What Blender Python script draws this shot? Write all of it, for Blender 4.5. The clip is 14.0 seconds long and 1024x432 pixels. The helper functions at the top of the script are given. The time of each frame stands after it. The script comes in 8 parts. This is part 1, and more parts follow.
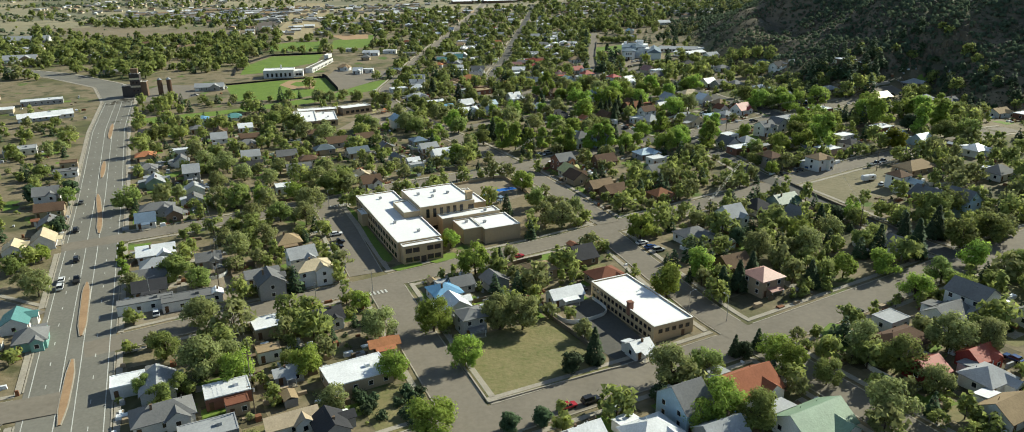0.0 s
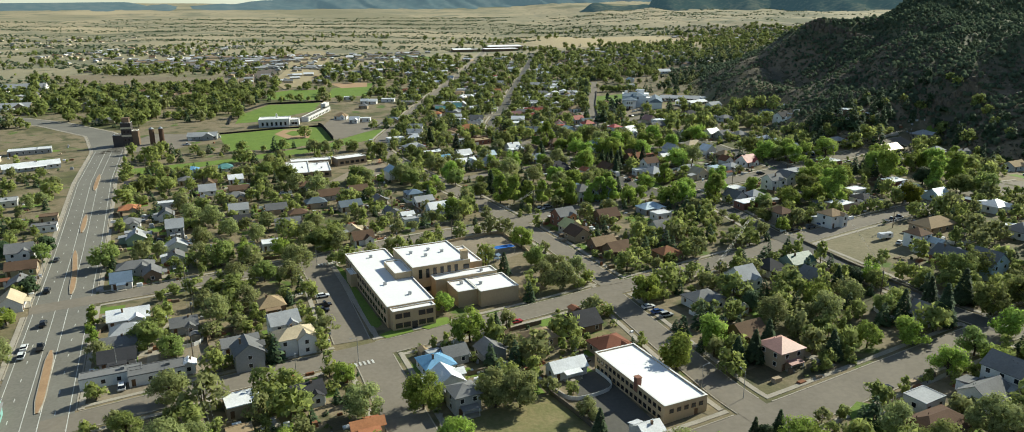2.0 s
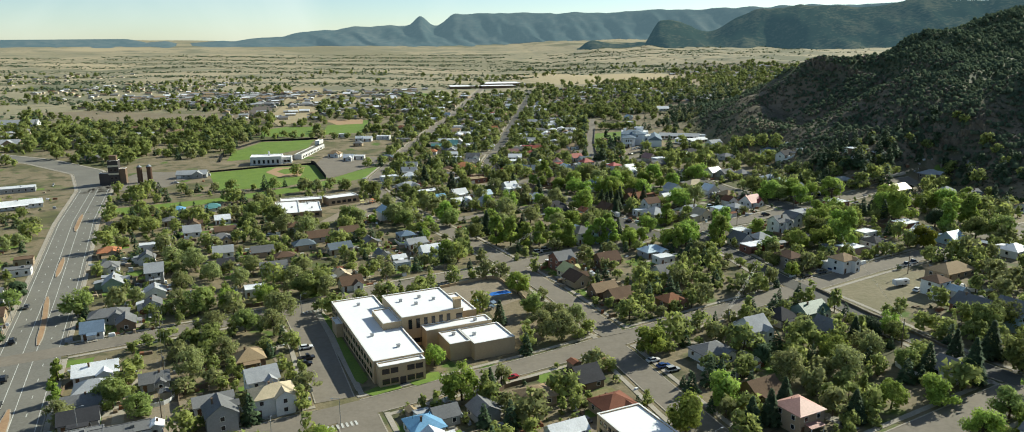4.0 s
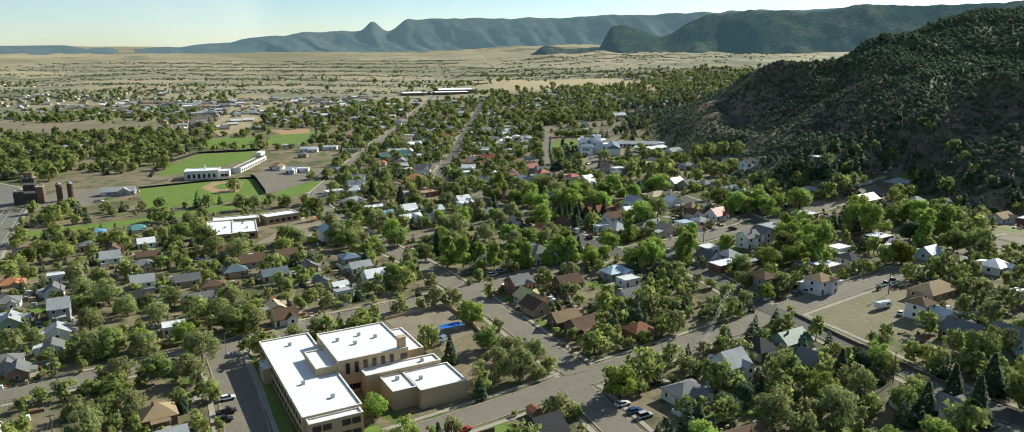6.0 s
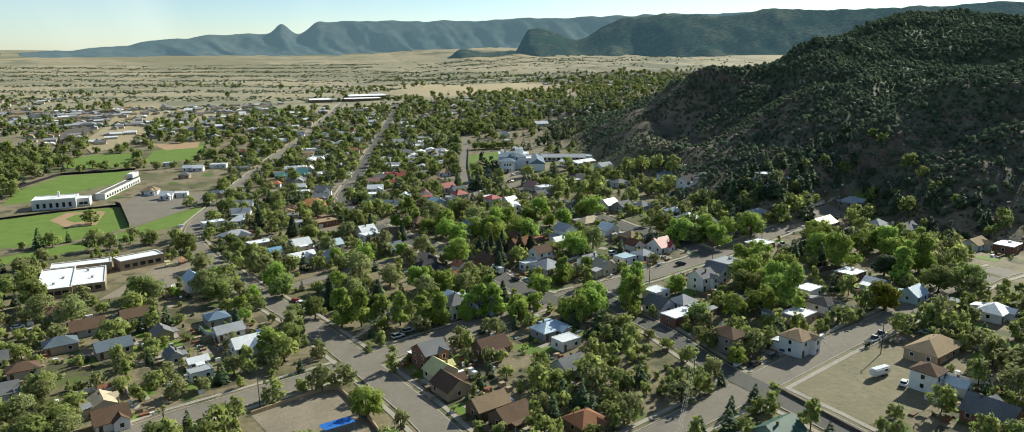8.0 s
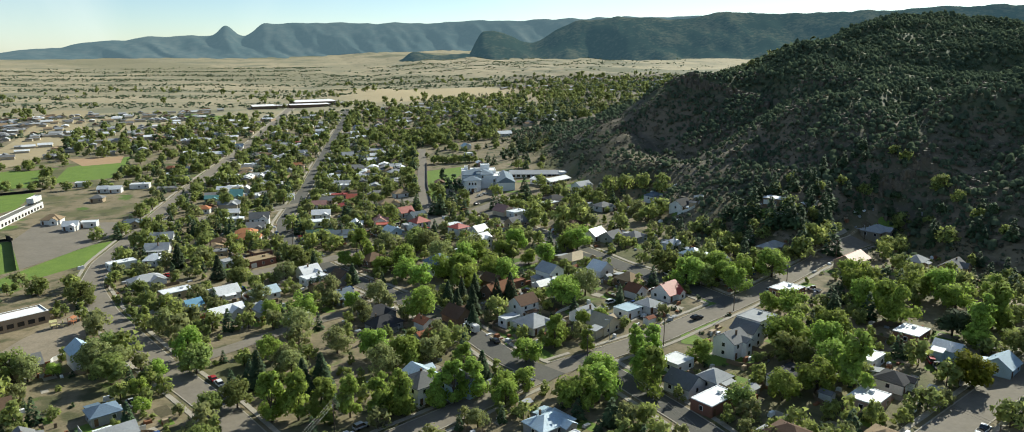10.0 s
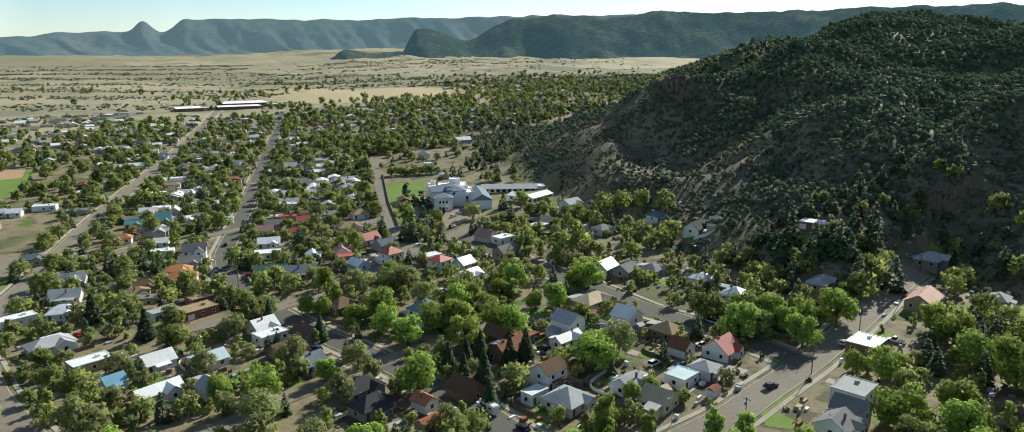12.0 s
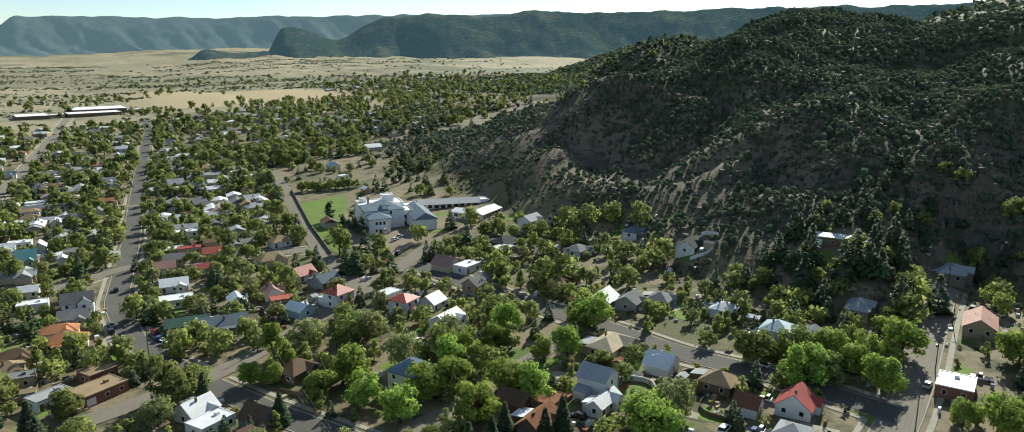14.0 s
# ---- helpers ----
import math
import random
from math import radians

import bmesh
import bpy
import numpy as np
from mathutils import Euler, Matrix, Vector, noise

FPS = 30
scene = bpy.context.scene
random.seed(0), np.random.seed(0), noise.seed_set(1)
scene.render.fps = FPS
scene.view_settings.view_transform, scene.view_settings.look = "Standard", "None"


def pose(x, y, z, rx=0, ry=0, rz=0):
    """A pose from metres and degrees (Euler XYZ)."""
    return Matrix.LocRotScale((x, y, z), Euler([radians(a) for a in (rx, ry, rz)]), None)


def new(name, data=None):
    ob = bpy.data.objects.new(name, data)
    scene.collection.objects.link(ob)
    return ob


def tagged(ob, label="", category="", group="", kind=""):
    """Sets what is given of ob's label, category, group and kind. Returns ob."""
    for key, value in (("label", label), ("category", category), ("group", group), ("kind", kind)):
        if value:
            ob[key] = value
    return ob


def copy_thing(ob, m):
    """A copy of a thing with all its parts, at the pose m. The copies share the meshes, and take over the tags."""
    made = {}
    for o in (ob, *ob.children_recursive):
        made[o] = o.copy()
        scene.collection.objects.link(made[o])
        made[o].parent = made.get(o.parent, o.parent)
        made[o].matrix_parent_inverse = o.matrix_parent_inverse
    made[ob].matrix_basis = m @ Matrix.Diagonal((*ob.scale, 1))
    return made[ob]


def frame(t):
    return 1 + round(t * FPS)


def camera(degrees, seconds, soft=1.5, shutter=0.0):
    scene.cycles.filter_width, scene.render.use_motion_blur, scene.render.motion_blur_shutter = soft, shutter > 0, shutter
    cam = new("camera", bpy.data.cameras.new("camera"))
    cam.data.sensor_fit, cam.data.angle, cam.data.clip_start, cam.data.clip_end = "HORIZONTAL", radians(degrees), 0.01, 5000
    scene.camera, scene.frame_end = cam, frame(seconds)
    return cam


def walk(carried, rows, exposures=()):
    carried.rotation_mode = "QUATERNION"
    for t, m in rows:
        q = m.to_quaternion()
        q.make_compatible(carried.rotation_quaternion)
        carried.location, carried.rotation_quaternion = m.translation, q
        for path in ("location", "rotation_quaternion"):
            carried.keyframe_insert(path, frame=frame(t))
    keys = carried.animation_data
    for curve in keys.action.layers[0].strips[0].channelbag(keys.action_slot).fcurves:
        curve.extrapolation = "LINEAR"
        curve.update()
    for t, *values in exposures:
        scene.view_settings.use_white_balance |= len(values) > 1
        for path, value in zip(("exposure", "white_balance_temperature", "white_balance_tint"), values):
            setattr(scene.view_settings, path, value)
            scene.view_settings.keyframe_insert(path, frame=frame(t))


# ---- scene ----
cam = camera(68.08, 14.0, 0.85)
# seconds, place, degrees down, degrees to the right of +y, lean
PATH = [
    (0.0, 0.00, 0.00, 99.98, 19.38, 2.78, -0.61),
    (0.5, 0.36, 4.19, 99.99, 18.55, 2.80, -0.53),
    (1.0, 0.81, 8.40, 99.99, 17.70, 2.80, -0.53),
    (1.5, 1.14, 12.39, 100.00, 16.83, 2.83, -0.48),
    (2.0, 1.61, 16.49, 100.04, 15.98, 2.82, -0.50),
    (2.5, 2.12, 20.93, 99.96, 15.13, 2.81, -0.46),
    (3.0, 2.58, 25.35, 99.81, 14.26, 2.83, -0.44),
    (5.5, 4.69, 47.59, 99.33, 13.01, 4.93, -0.43),
    (6.0, 6.63, 59.31, 99.40, 12.95, 6.38, -0.50),
    (6.5, 9.42, 74.82, 99.51, 12.89, 8.28, -0.53),
    (7.0, 12.46, 90.56, 99.60, 12.87, 10.18, -0.56),
    (7.5, 15.51, 105.87, 99.73, 12.83, 12.21, -0.57),
    (8.0, 18.28, 121.28, 99.99, 12.78, 12.52, -0.50),
    (10.5, 24.73, 202.37, 100.90, 12.61, 17.43, -0.34),
    (11.0, 23.29, 218.88, 101.27, 12.65, 18.62, -0.31),
    (11.5, 20.93, 235.26, 101.37, 12.70, 19.72, -0.24),
    (12.0, 17.38, 251.55, 101.04, 12.78, 21.37, -0.15),
    (12.5, 13.39, 267.57, 100.35, 12.77, 23.81, -0.11),
    (13.0, 9.49, 283.76, 99.59, 12.80, 26.42, -0.12),
    (13.5, 6.02, 299.87, 99.17, 12.80, 29.13, -0.18),
    (14.0, 2.88, 316.15, 99.10, 12.81, 31.25, -0.15),
]
walk(cam, [(t, pose(x, y, z, 90 - down, 0, -right) @ pose(0, 0, 0, 0, 0, lean)) for t, x, y, z, down, right, lean in PATH],
     [(0.0, 0.43, 6700, -1.0), (5.0, 0.46, 6500, 0.5), (14.0, 0.49, 6450, 1.5)])

# ---- light ----
SUN_AZ, SUN_EL = 57.5, 33.0          # degrees clockwise from +y, degrees up
world = bpy.data.worlds.new("sky")
scene.world = world
world.use_nodes = True
wn = world.node_tree
sky = wn.nodes.new("ShaderNodeTexSky")
sky.sky_type = 'NISHITA'
sky.sun_disc = False
sky.sun_elevation, sky.sun_rotation = radians(SUN_EL), radians(SUN_AZ)
sky.altitude, sky.air_density, sky.dust_density, sky.ozone_density = 2600, 1.0, 1.6, 2.0
veil = wn.nodes.new("ShaderNodeTexNoise")          # thin high cloud over the whole sky
veil.inputs["Scale"].default_value, veil.inputs["Detail"].default_value, veil.inputs["Distortion"].default_value = 3.2, 7.0, 0.6
veil_share = wn.nodes.new("ShaderNodeMapRange")
for key, value in (("From Min", 0.47), ("From Max", 0.75), ("To Min", 0.0), ("To Max", 0.35)):
    veil_share.inputs[key].default_value = value
veiled = wn.nodes.new("ShaderNodeMix")
veiled.data_type = 'RGBA'
veiled.inputs["B"].default_value = (8.6, 8.9, 8.6, 1)
wn.links.new(veil.outputs["Fac"], veil_share.inputs["Value"])
wn.links.new(veil_share.outputs[0], veiled.inputs["Factor"])
wn.links.new(sky.outputs[0], veiled.inputs["A"])
wn.links.new(veiled.outputs["Result"], wn.nodes["Background"].inputs[0])
wn.nodes["Background"].inputs[1].default_value = 0.090
sun = new("sun", bpy.data.lights.new("sun", 'SUN'))
sun.data.energy, sun.data.angle, sun.data.color = 5.0, radians(0.55), (1.0, 0.95, 0.85)
sun.rotation_euler = (radians(90 - SUN_EL), 0, radians(180 - SUN_AZ))

# ---- materials ----
MATS = {}


def mat(name, colour, colour2=None, big=9.0, small=0.7, rough=0.85, bump=0.15, metal=0.0, mix=0.5, per=0.0, leaf=0.0, amount=0.5, gloss=0.2, speckle=0.35):
    """A rough surface: two colours mixed by stains (big, metres) and grain (small, metres); per: change from object to object; leaf: light let through."""
    m = bpy.data.materials.new(name)
    m.use_nodes = True
    nt = m.node_tree
    n, l = nt.nodes, nt.links
    bsdf = n["Principled BSDF"]
    geo = n.new("ShaderNodeNewGeometry")
    fac = []
    for size, detail in ((big, 4.0), (small, 3.0)):
        t = n.new("ShaderNodeTexNoise")
        t.inputs["Scale"].default_value = 1.0 / size
        t.inputs["Detail"].default_value = detail
        t.inputs["Roughness"].default_value = 0.6
        l.new(geo.outputs["Position"], t.inputs["Vector"])
        fac.append(t.outputs["Fac"])
    add = n.new("ShaderNodeMath")
    add.operation = 'ADD'
    l.new(fac[0], add.inputs[0])
    l.new(fac[1], add.inputs[1])
    ramp = n.new("ShaderNodeMapRange")
    ramp.inputs["From Min"].default_value, ramp.inputs["From Max"].default_value = 1.0 - amount * 0.6, 1.0 + amount * 0.6
    ramp.inputs["To Min"].default_value, ramp.inputs["To Max"].default_value = mix - 0.5, mix + 0.5
    l.new(add.outputs[0], ramp.inputs["Value"])
    blend = n.new("ShaderNodeMix")
    blend.data_type = 'RGBA'
    c2 = colour2 or tuple(c * 0.72 for c in colour)
    blend.inputs["A"].default_value, blend.inputs["B"].default_value = (*colour, 1), (*c2, 1)
    l.new(ramp.outputs[0], blend.inputs["Factor"])
    out = blend.outputs["Result"]
    if per:
        info = n.new("ShaderNodeObjectInfo")
        hsv = n.new("ShaderNodeHueSaturation")
        rng = n.new("ShaderNodeMapRange")
        rng.inputs["To Min"].default_value, rng.inputs["To Max"].default_value = 1 - per, 1 + per
        l.new(info.outputs["Random"], rng.inputs["Value"])
        l.new(rng.outputs[0], hsv.inputs["Value"])
        hue = n.new("ShaderNodeMapRange")
        hue.inputs["To Min"].default_value, hue.inputs["To Max"].default_value = 0.5 - per * 0.06, 0.5 + per * 0.06
        l.new(info.outputs["Random"], hue.inputs["Value"])
        l.new(hue.outputs[0], hsv.inputs["Hue"])
        l.new(out, hsv.inputs["Color"])
        out = hsv.outputs["Color"]
    if leaf:          # every leaf spray a little lighter or darker than its neighbours
        tint = n.new("ShaderNodeHueSaturation")
        shade = n.new("ShaderNodeMapRange")
        shade.inputs["To Min"].default_value, shade.inputs["To Max"].default_value = 1 - speckle, 1 + speckle * 1.1
        l.new(geo.outputs["Random Per Island"], shade.inputs["Value"])
        l.new(shade.outputs[0], tint.inputs["Value"])
        l.new(out, tint.inputs["Color"])
        out = tint.outputs["Color"]
    l.new(out, bsdf.inputs["Base Color"])
    bsdf.inputs["Roughness"].default_value, bsdf.inputs["Metallic"].default_value = rough, metal
    bsdf.inputs["Specular IOR Level"].default_value = gloss if rough > 0.8 else 0.5
    if bump:
        b = n.new("ShaderNodeBump")
        b.inputs["Strength"].default_value, b.inputs["Distance"].default_value = bump, 0.3 * small
        l.new(fac[1], b.inputs["Height"])
        l.new(b.outputs["Normal"], bsdf.inputs["Normal"])
    if leaf:
        tr = n.new("ShaderNodeBsdfTranslucent")
        l.new(out, tr.inputs["Color"])
        ms = n.new("ShaderNodeMixShader")
        ms.inputs[0].default_value = leaf
        l.new(bsdf.outputs[0], ms.inputs[1])
        l.new(tr.outputs[0], ms.inputs[2])
        l.new(ms.outputs[0], n["Material Output"].inputs["Surface"])
    MATS[name] = m
    return m


mat("dirt", (0.262, 0.208, 0.135), (0.142, 0.122, 0.07), big=26, small=1.6, bump=0.5, amount=0.6)
mat("asphalt", (0.24, 0.21, 0.168), (0.155, 0.136, 0.109), big=11, small=1.4, bump=0.1, amount=0.8)
mat("asphalt_new", (0.125, 0.118, 0.102), (0.09, 0.086, 0.076), big=12, small=0.8, bump=0.1)
mat("highway", (0.205, 0.195, 0.165), (0.145, 0.138, 0.118), big=18, small=0.9, bump=0.1)
mat("concrete", (0.40, 0.36, 0.30), (0.28, 0.25, 0.20), big=6, small=0.6, bump=0.1)
mat("median_brick", (0.38, 0.25, 0.145), (0.28, 0.18, 0.105), big=5, small=0.6)
mat("paint_line", (0.62, 0.62, 0.58), (0.38, 0.37, 0.34), big=3, small=0.5)
mat("grass", (0.160, 0.230, 0.042), (0.105, 0.165, 0.032), big=7, small=0.7, bump=0.5)
mat("dry_grass", (0.27, 0.215, 0.115), (0.105, 0.125, 0.04), big=9, small=1.3, bump=0.5, amount=0.75)
mat("infield", (0.40, 0.27, 0.16), (0.32, 0.21, 0.12), big=8, small=0.8)
mat("gravel", (0.29, 0.24, 0.175), (0.19, 0.16, 0.115), big=10, small=0.8, bump=0.3)
mat("dry_lot", (0.27, 0.225, 0.145), (0.13, 0.125, 0.065), big=13, small=1.8, bump=0.4, amount=0.9)
mat("dirt_dark", (0.12, 0.10, 0.06), (0.075, 0.068, 0.038), big=6, small=0.9, bump=0.5)
mat("bark", (0.11, 0.085, 0.06), (0.06, 0.045, 0.03), big=2, small=0.3)
mat("leaf_bright", (0.335, 0.42, 0.085), (0.235, 0.315, 0.065), big=9, small=1.2, per=0.25, leaf=0.52, bump=0)
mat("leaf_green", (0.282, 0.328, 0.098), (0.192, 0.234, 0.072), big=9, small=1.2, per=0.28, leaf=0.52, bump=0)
mat("leaf_olive", (0.33, 0.36, 0.15), (0.25, 0.275, 0.105), big=9, small=1.2, per=0.2, leaf=0.52, bump=0)
mat("leaf_dark", (0.075, 0.11, 0.05), (0.045, 0.07, 0.032), big=8, small=1.0, per=0.25, leaf=0.12, bump=0)
mat("leaf_yellow", (0.20, 0.20, 0.022), (0.15, 0.16, 0.02), big=9, small=1.2, per=0.1, leaf=0.52, bump=0)
mat("leaf_mixed", (0.36, 0.395, 0.115), (0.205, 0.248, 0.082), big=16, small=2.2, leaf=0.52, bump=0, amount=0.35)
mat("juniper", (0.135, 0.168, 0.10), (0.088, 0.122, 0.08), big=22, small=0.9, gloss=0.0, speckle=0.2, leaf=0.42, bump=0, amount=0.5)
mat("brush", (0.115, 0.115, 0.078), (0.078, 0.085, 0.056), gloss=0.0, big=18, small=2.5, leaf=0.1, bump=0, amount=0.5)
mat("rock", (0.175, 0.145, 0.108), (0.105, 0.09, 0.07), big=8, small=1.2, bump=0.6)
mat("hazed_forest", (0.026, 0.040, 0.030), (0.12, 0.11, 0.07), big=150, small=18, bump=0.0, amount=0.35, mix=0.15, gloss=0.0)
# far ranges: bluish base colours stand in for distance haze
mat("hazed_forest_far", (0.040, 0.055, 0.055), (0.085, 0.09, 0.08), big=260, small=40, bump=0.0, amount=0.35, mix=0.25, gloss=0.0)
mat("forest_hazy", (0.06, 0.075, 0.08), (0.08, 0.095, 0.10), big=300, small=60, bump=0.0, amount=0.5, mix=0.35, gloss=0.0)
for name, haze_glow in (("forest_hazy", (0.150, 0.215, 0.255)), ("hazed_forest_far", (0.068, 0.108, 0.130)), ("hazed_forest", (0.024, 0.046, 0.060))):
    MATS[name].node_tree.nodes["Principled BSDF"].inputs["Emission Color"].default_value = (*haze_glow, 1)
    MATS[name].node_tree.nodes["Principled BSDF"].inputs["Emission Strength"].default_value = 1.0      # distance haze put into the backdrop mountains as a bluish glow
mat("glass_dark", (0.02, 0.023, 0.027), rough=0.12, bump=0, big=4)
mat("white_trim", (0.74, 0.73, 0.70), (0.62, 0.61, 0.58), big=4, small=0.4, bump=0)
mat("mansion_white", (0.80, 0.80, 0.79), (0.72, 0.72, 0.71), big=6, small=0.5)
mat("mansion_slate", (0.20, 0.25, 0.30), (0.14, 0.18, 0.22), big=5, small=0.5, bump=0.3)
mat("door_paint", (0.16, 0.09, 0.05), (0.10, 0.06, 0.035), big=3, small=0.4)
mat("membrane", (0.83, 0.83, 0.82), (0.70, 0.70, 0.70), big=9, small=1.0, rough=0.7, bump=0.05, amount=0.9)
mat("school_stucco", (0.50, 0.38, 0.235), (0.43, 0.32, 0.195), big=8, small=0.6)
mat("wood_pole", (0.15, 0.115, 0.08), (0.09, 0.07, 0.05), big=3, small=0.4)
mat("metal_grey", (0.38, 0.39, 0.40), (0.28, 0.29, 0.30), rough=0.45, metal=0.5, big=4)
mat("wire", (0.11, 0.11, 0.105), (0.08, 0.08, 0.075), rough=0.5, bump=0)
mat("tyre", (0.02, 0.02, 0.02), bump=0)
mat("tarp_blue", (0.03, 0.16, 0.50), (0.02, 0.11, 0.38), big=3, small=0.4)
mat("fence_wood", (0.20, 0.15, 0.10), (0.12, 0.09, 0.06), big=4, small=0.4)
mat("fence_white", (0.70, 0.69, 0.66), (0.55, 0.54, 0.50), big=4, small=0.4)
ROOFS = dict(grey=(0.20, 0.20, 0.20), lightgrey=(0.40, 0.41, 0.42), white=(0.78, 0.79, 0.80), dark=(0.055, 0.055, 0.06), brown=(0.15, 0.095, 0.062),
             tan=(0.34, 0.25, 0.15), cream=(0.58, 0.48, 0.33), rust=(0.24, 0.105, 0.06), red=(0.38, 0.07, 0.05), orange=(0.47, 0.20, 0.10),
             terracotta=(0.40, 0.155, 0.085), salmon=(0.50, 0.27, 0.22), pink=(0.45, 0.26, 0.22), blue=(0.15, 0.21, 0.28), lightblue=(0.42, 0.54, 0.62),
             skyblue=(0.16, 0.36, 0.56), teal=(0.12, 0.30, 0.29), green=(0.05, 0.12, 0.08), sage=(0.27, 0.38, 0.26), slate=(0.15, 0.185, 0.215),
             yellow=(0.60, 0.55, 0.27))
WALLS = dict(white=(0.72, 0.71, 0.68), cream=(0.60, 0.52, 0.38), tan=(0.40, 0.31, 0.21), grey=(0.34, 0.34, 0.33), brown=(0.20, 0.135, 0.09), brick=(0.27, 0.13, 0.09),
             sage=(0.30, 0.38, 0.29), teal=(0.25, 0.46, 0.42), lightblue=(0.45, 0.58, 0.66), pink=(0.52, 0.36, 0.30), red=(0.33, 0.06, 0.05), stone=(0.30, 0.26, 0.21),
             dark=(0.08, 0.07, 0.065), green=(0.10, 0.18, 0.10))
METAL_ROOFS = ("skyblue", "lightblue", "white", "teal", "sage", "green", "red", "salmon")
for key in ROOFS:
    mat("roof_" + key, ROOFS[key], tuple(c * 0.7 for c in ROOFS[key]), big=5, small=0.45, rough=0.55 if key in METAL_ROOFS else 0.9, bump=0.3, per=0.12)
for key in WALLS:
    mat("wall_" + key, WALLS[key], tuple(c * 0.78 for c in WALLS[key]), big=4, small=0.4, per=0.1)
CARS = dict(white=(0.7, 0.7, 0.7), black=(0.02, 0.02, 0.022), silver=(0.4, 0.41, 0.42), red=(0.35, 0.02, 0.025), blue=(0.03, 0.07, 0.2), grey=(0.12, 0.125, 0.13), tan=(0.35, 0.29, 0.2))
for key in CARS:
    mat("car_" + key, CARS[key], tuple(c * 0.9 for c in CARS[key]), rough=0.25, bump=0, big=2)

# ---- the lie of the land ----


def smooth(v, a, b):
    u = np.clip((v - a) / (b - a), 0, 1)
    return u * u * (3 - 2 * u)


def soft(v, k):
    return k * np.logaddexp(0, v / k)


def waves(x, y, size, seed, octaves=4):
    """Cheap smooth noise of about -1 to 1, for arrays."""
    z, amp, r = 0.0, 1.0, np.random.RandomState(seed)
    for _ in range(octaves):
        for _ in range(4):
            a, p = r.uniform(0, 2 * np.pi), r.uniform(0, 2 * np.pi)
            z = z + 0.28 * amp * np.sin((x * np.cos(a) + y * np.sin(a)) * 2 * np.pi / (size * r.uniform(0.7, 1.4)) + p)
        size, amp = size * 0.48, amp * 0.52
    return z


def town(x, y):
    return 0.075 * np.minimum(soft(x - 50, 15), 200) * (1 - 0.5 * smooth(x, 230, 420)) + 0.008 * np.minimum(soft(y - 330, 40), 370)


def foot(y):
    """Where the hill's foot runs, x for each y."""
    return 226 + 74 * smooth(-y, -450, -330) - 28 * np.exp(-((y - 640) / 80) ** 2) - 24 * np.exp(-((y - 500) / 50) ** 2) + 60 * smooth(y, 900, 1250)


# knolls and hollows of the hill: place, reach, height
KNOLLS = [(690, 1116, 70, 8), (765, 1140, 90, 36), (850, 1185, 120, 44), (470, 560, 70, -24), (294, 442, 70, -13), (600, 600, 70, 10), (274, 623, 45, -17), (307, 747, 30, -15), (335, 800, 40, -14), (400, 677, 30, 20), (525, 715, 60, 5),
          (213, 649, 70, 5), (400, 677, 70, -7), (373, 508, 30, -6), (640, 560, 70, 9), (648, 1116, 70, 21), (226, 734, 45, 6), (480, 420, 30, -6), (297, 467, 45, 12),
          (294, 442, 30, -12), (430, 760, 30, -5), (315, 423, 30, 7), (264, 450, 24, -15), (690, 1116, 45, 12), (204, 494, 30, 4), (320, 563, 30, -4), (240, 518, 30, -4), (360, 430, 70, -4)]


def hill(x, y):
    d = np.maximum(x - foot(y) + 6 * waves(x, y, 90, 5, 3), 0)
    up = 80 * (1 - np.exp(-(d / 112) ** 1.12)) + 26 * smooth(d, 110, 300) + 34 * smooth(d, 260, 520)
    up = up + 14 * np.exp(-(((x - 545) / 80) ** 2 + ((y - 735) / 90) ** 2))
    up = up * (1 - 0.80 * smooth(y, 675 + 0.12 * d, 920 + 0.24 * d))
    top = 93 + 21 * smooth(y, 640, 760) - 12 * smooth(x, 590, 720)
    up = top - soft(top - up, 5)
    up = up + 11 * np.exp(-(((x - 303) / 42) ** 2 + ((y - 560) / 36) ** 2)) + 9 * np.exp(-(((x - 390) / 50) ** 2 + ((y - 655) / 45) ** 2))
    up = up + 17 * np.exp(-((x - 300 - 0.2 * (y - 690)) / 36) ** 2) * smooth(y, 640, 690) * (1 - smooth(y, 770, 900)) + 10 * np.exp(-(((x - 340) / 40) ** 2 + ((y - 795) / 60) ** 2))
    gully = np.abs(waves(x * 0.8, y * 1.3, 170, 9, 3))
    up = up + np.minimum(d / 50, 1) * (5 * waves(x, y, 160, 3, 3) - 6 * np.exp(-(gully / 0.25) ** 2) + 0.3 * waves(x, y, 26, 14, 2)) * smooth(up, 4, 34)
    second = 70 * np.exp(-(((x - 1000) / 165) ** 2 + ((y - 1380) / 190) ** 2))
    third = 64 * smooth(x, 790, 1300) * (1 - smooth(y, 850, 1300))
    for a, b, reach, h in KNOLLS:
        up = up + h * np.exp(-((x - a) ** 2 + (y - b) ** 2) / reach ** 2) * smooth(x, 198, 240)
    up = up + 2.6 * np.tanh((up - 60) / 2.2) * smooth(x, 240, 280) * (1 - smooth(x, 360, 420)) * (1 - smooth(y, 740, 800))          # the rim breaks off in a low bluff
    return np.maximum(up, 0) + second + third


def land(x, y):
    r = np.hypot(x, y - 150)
    far = 75 * np.clip((r - 2100) / 2750, 0, 1.2) ** 1.5
    roll = smooth(r, 900, 1600) * (3.0 * waves(x, y, 700, 21, 3))
    return town(x, y) * (1 - 0.8 * smooth(r, 1100, 2000)) + hill(x, y) + far + roll


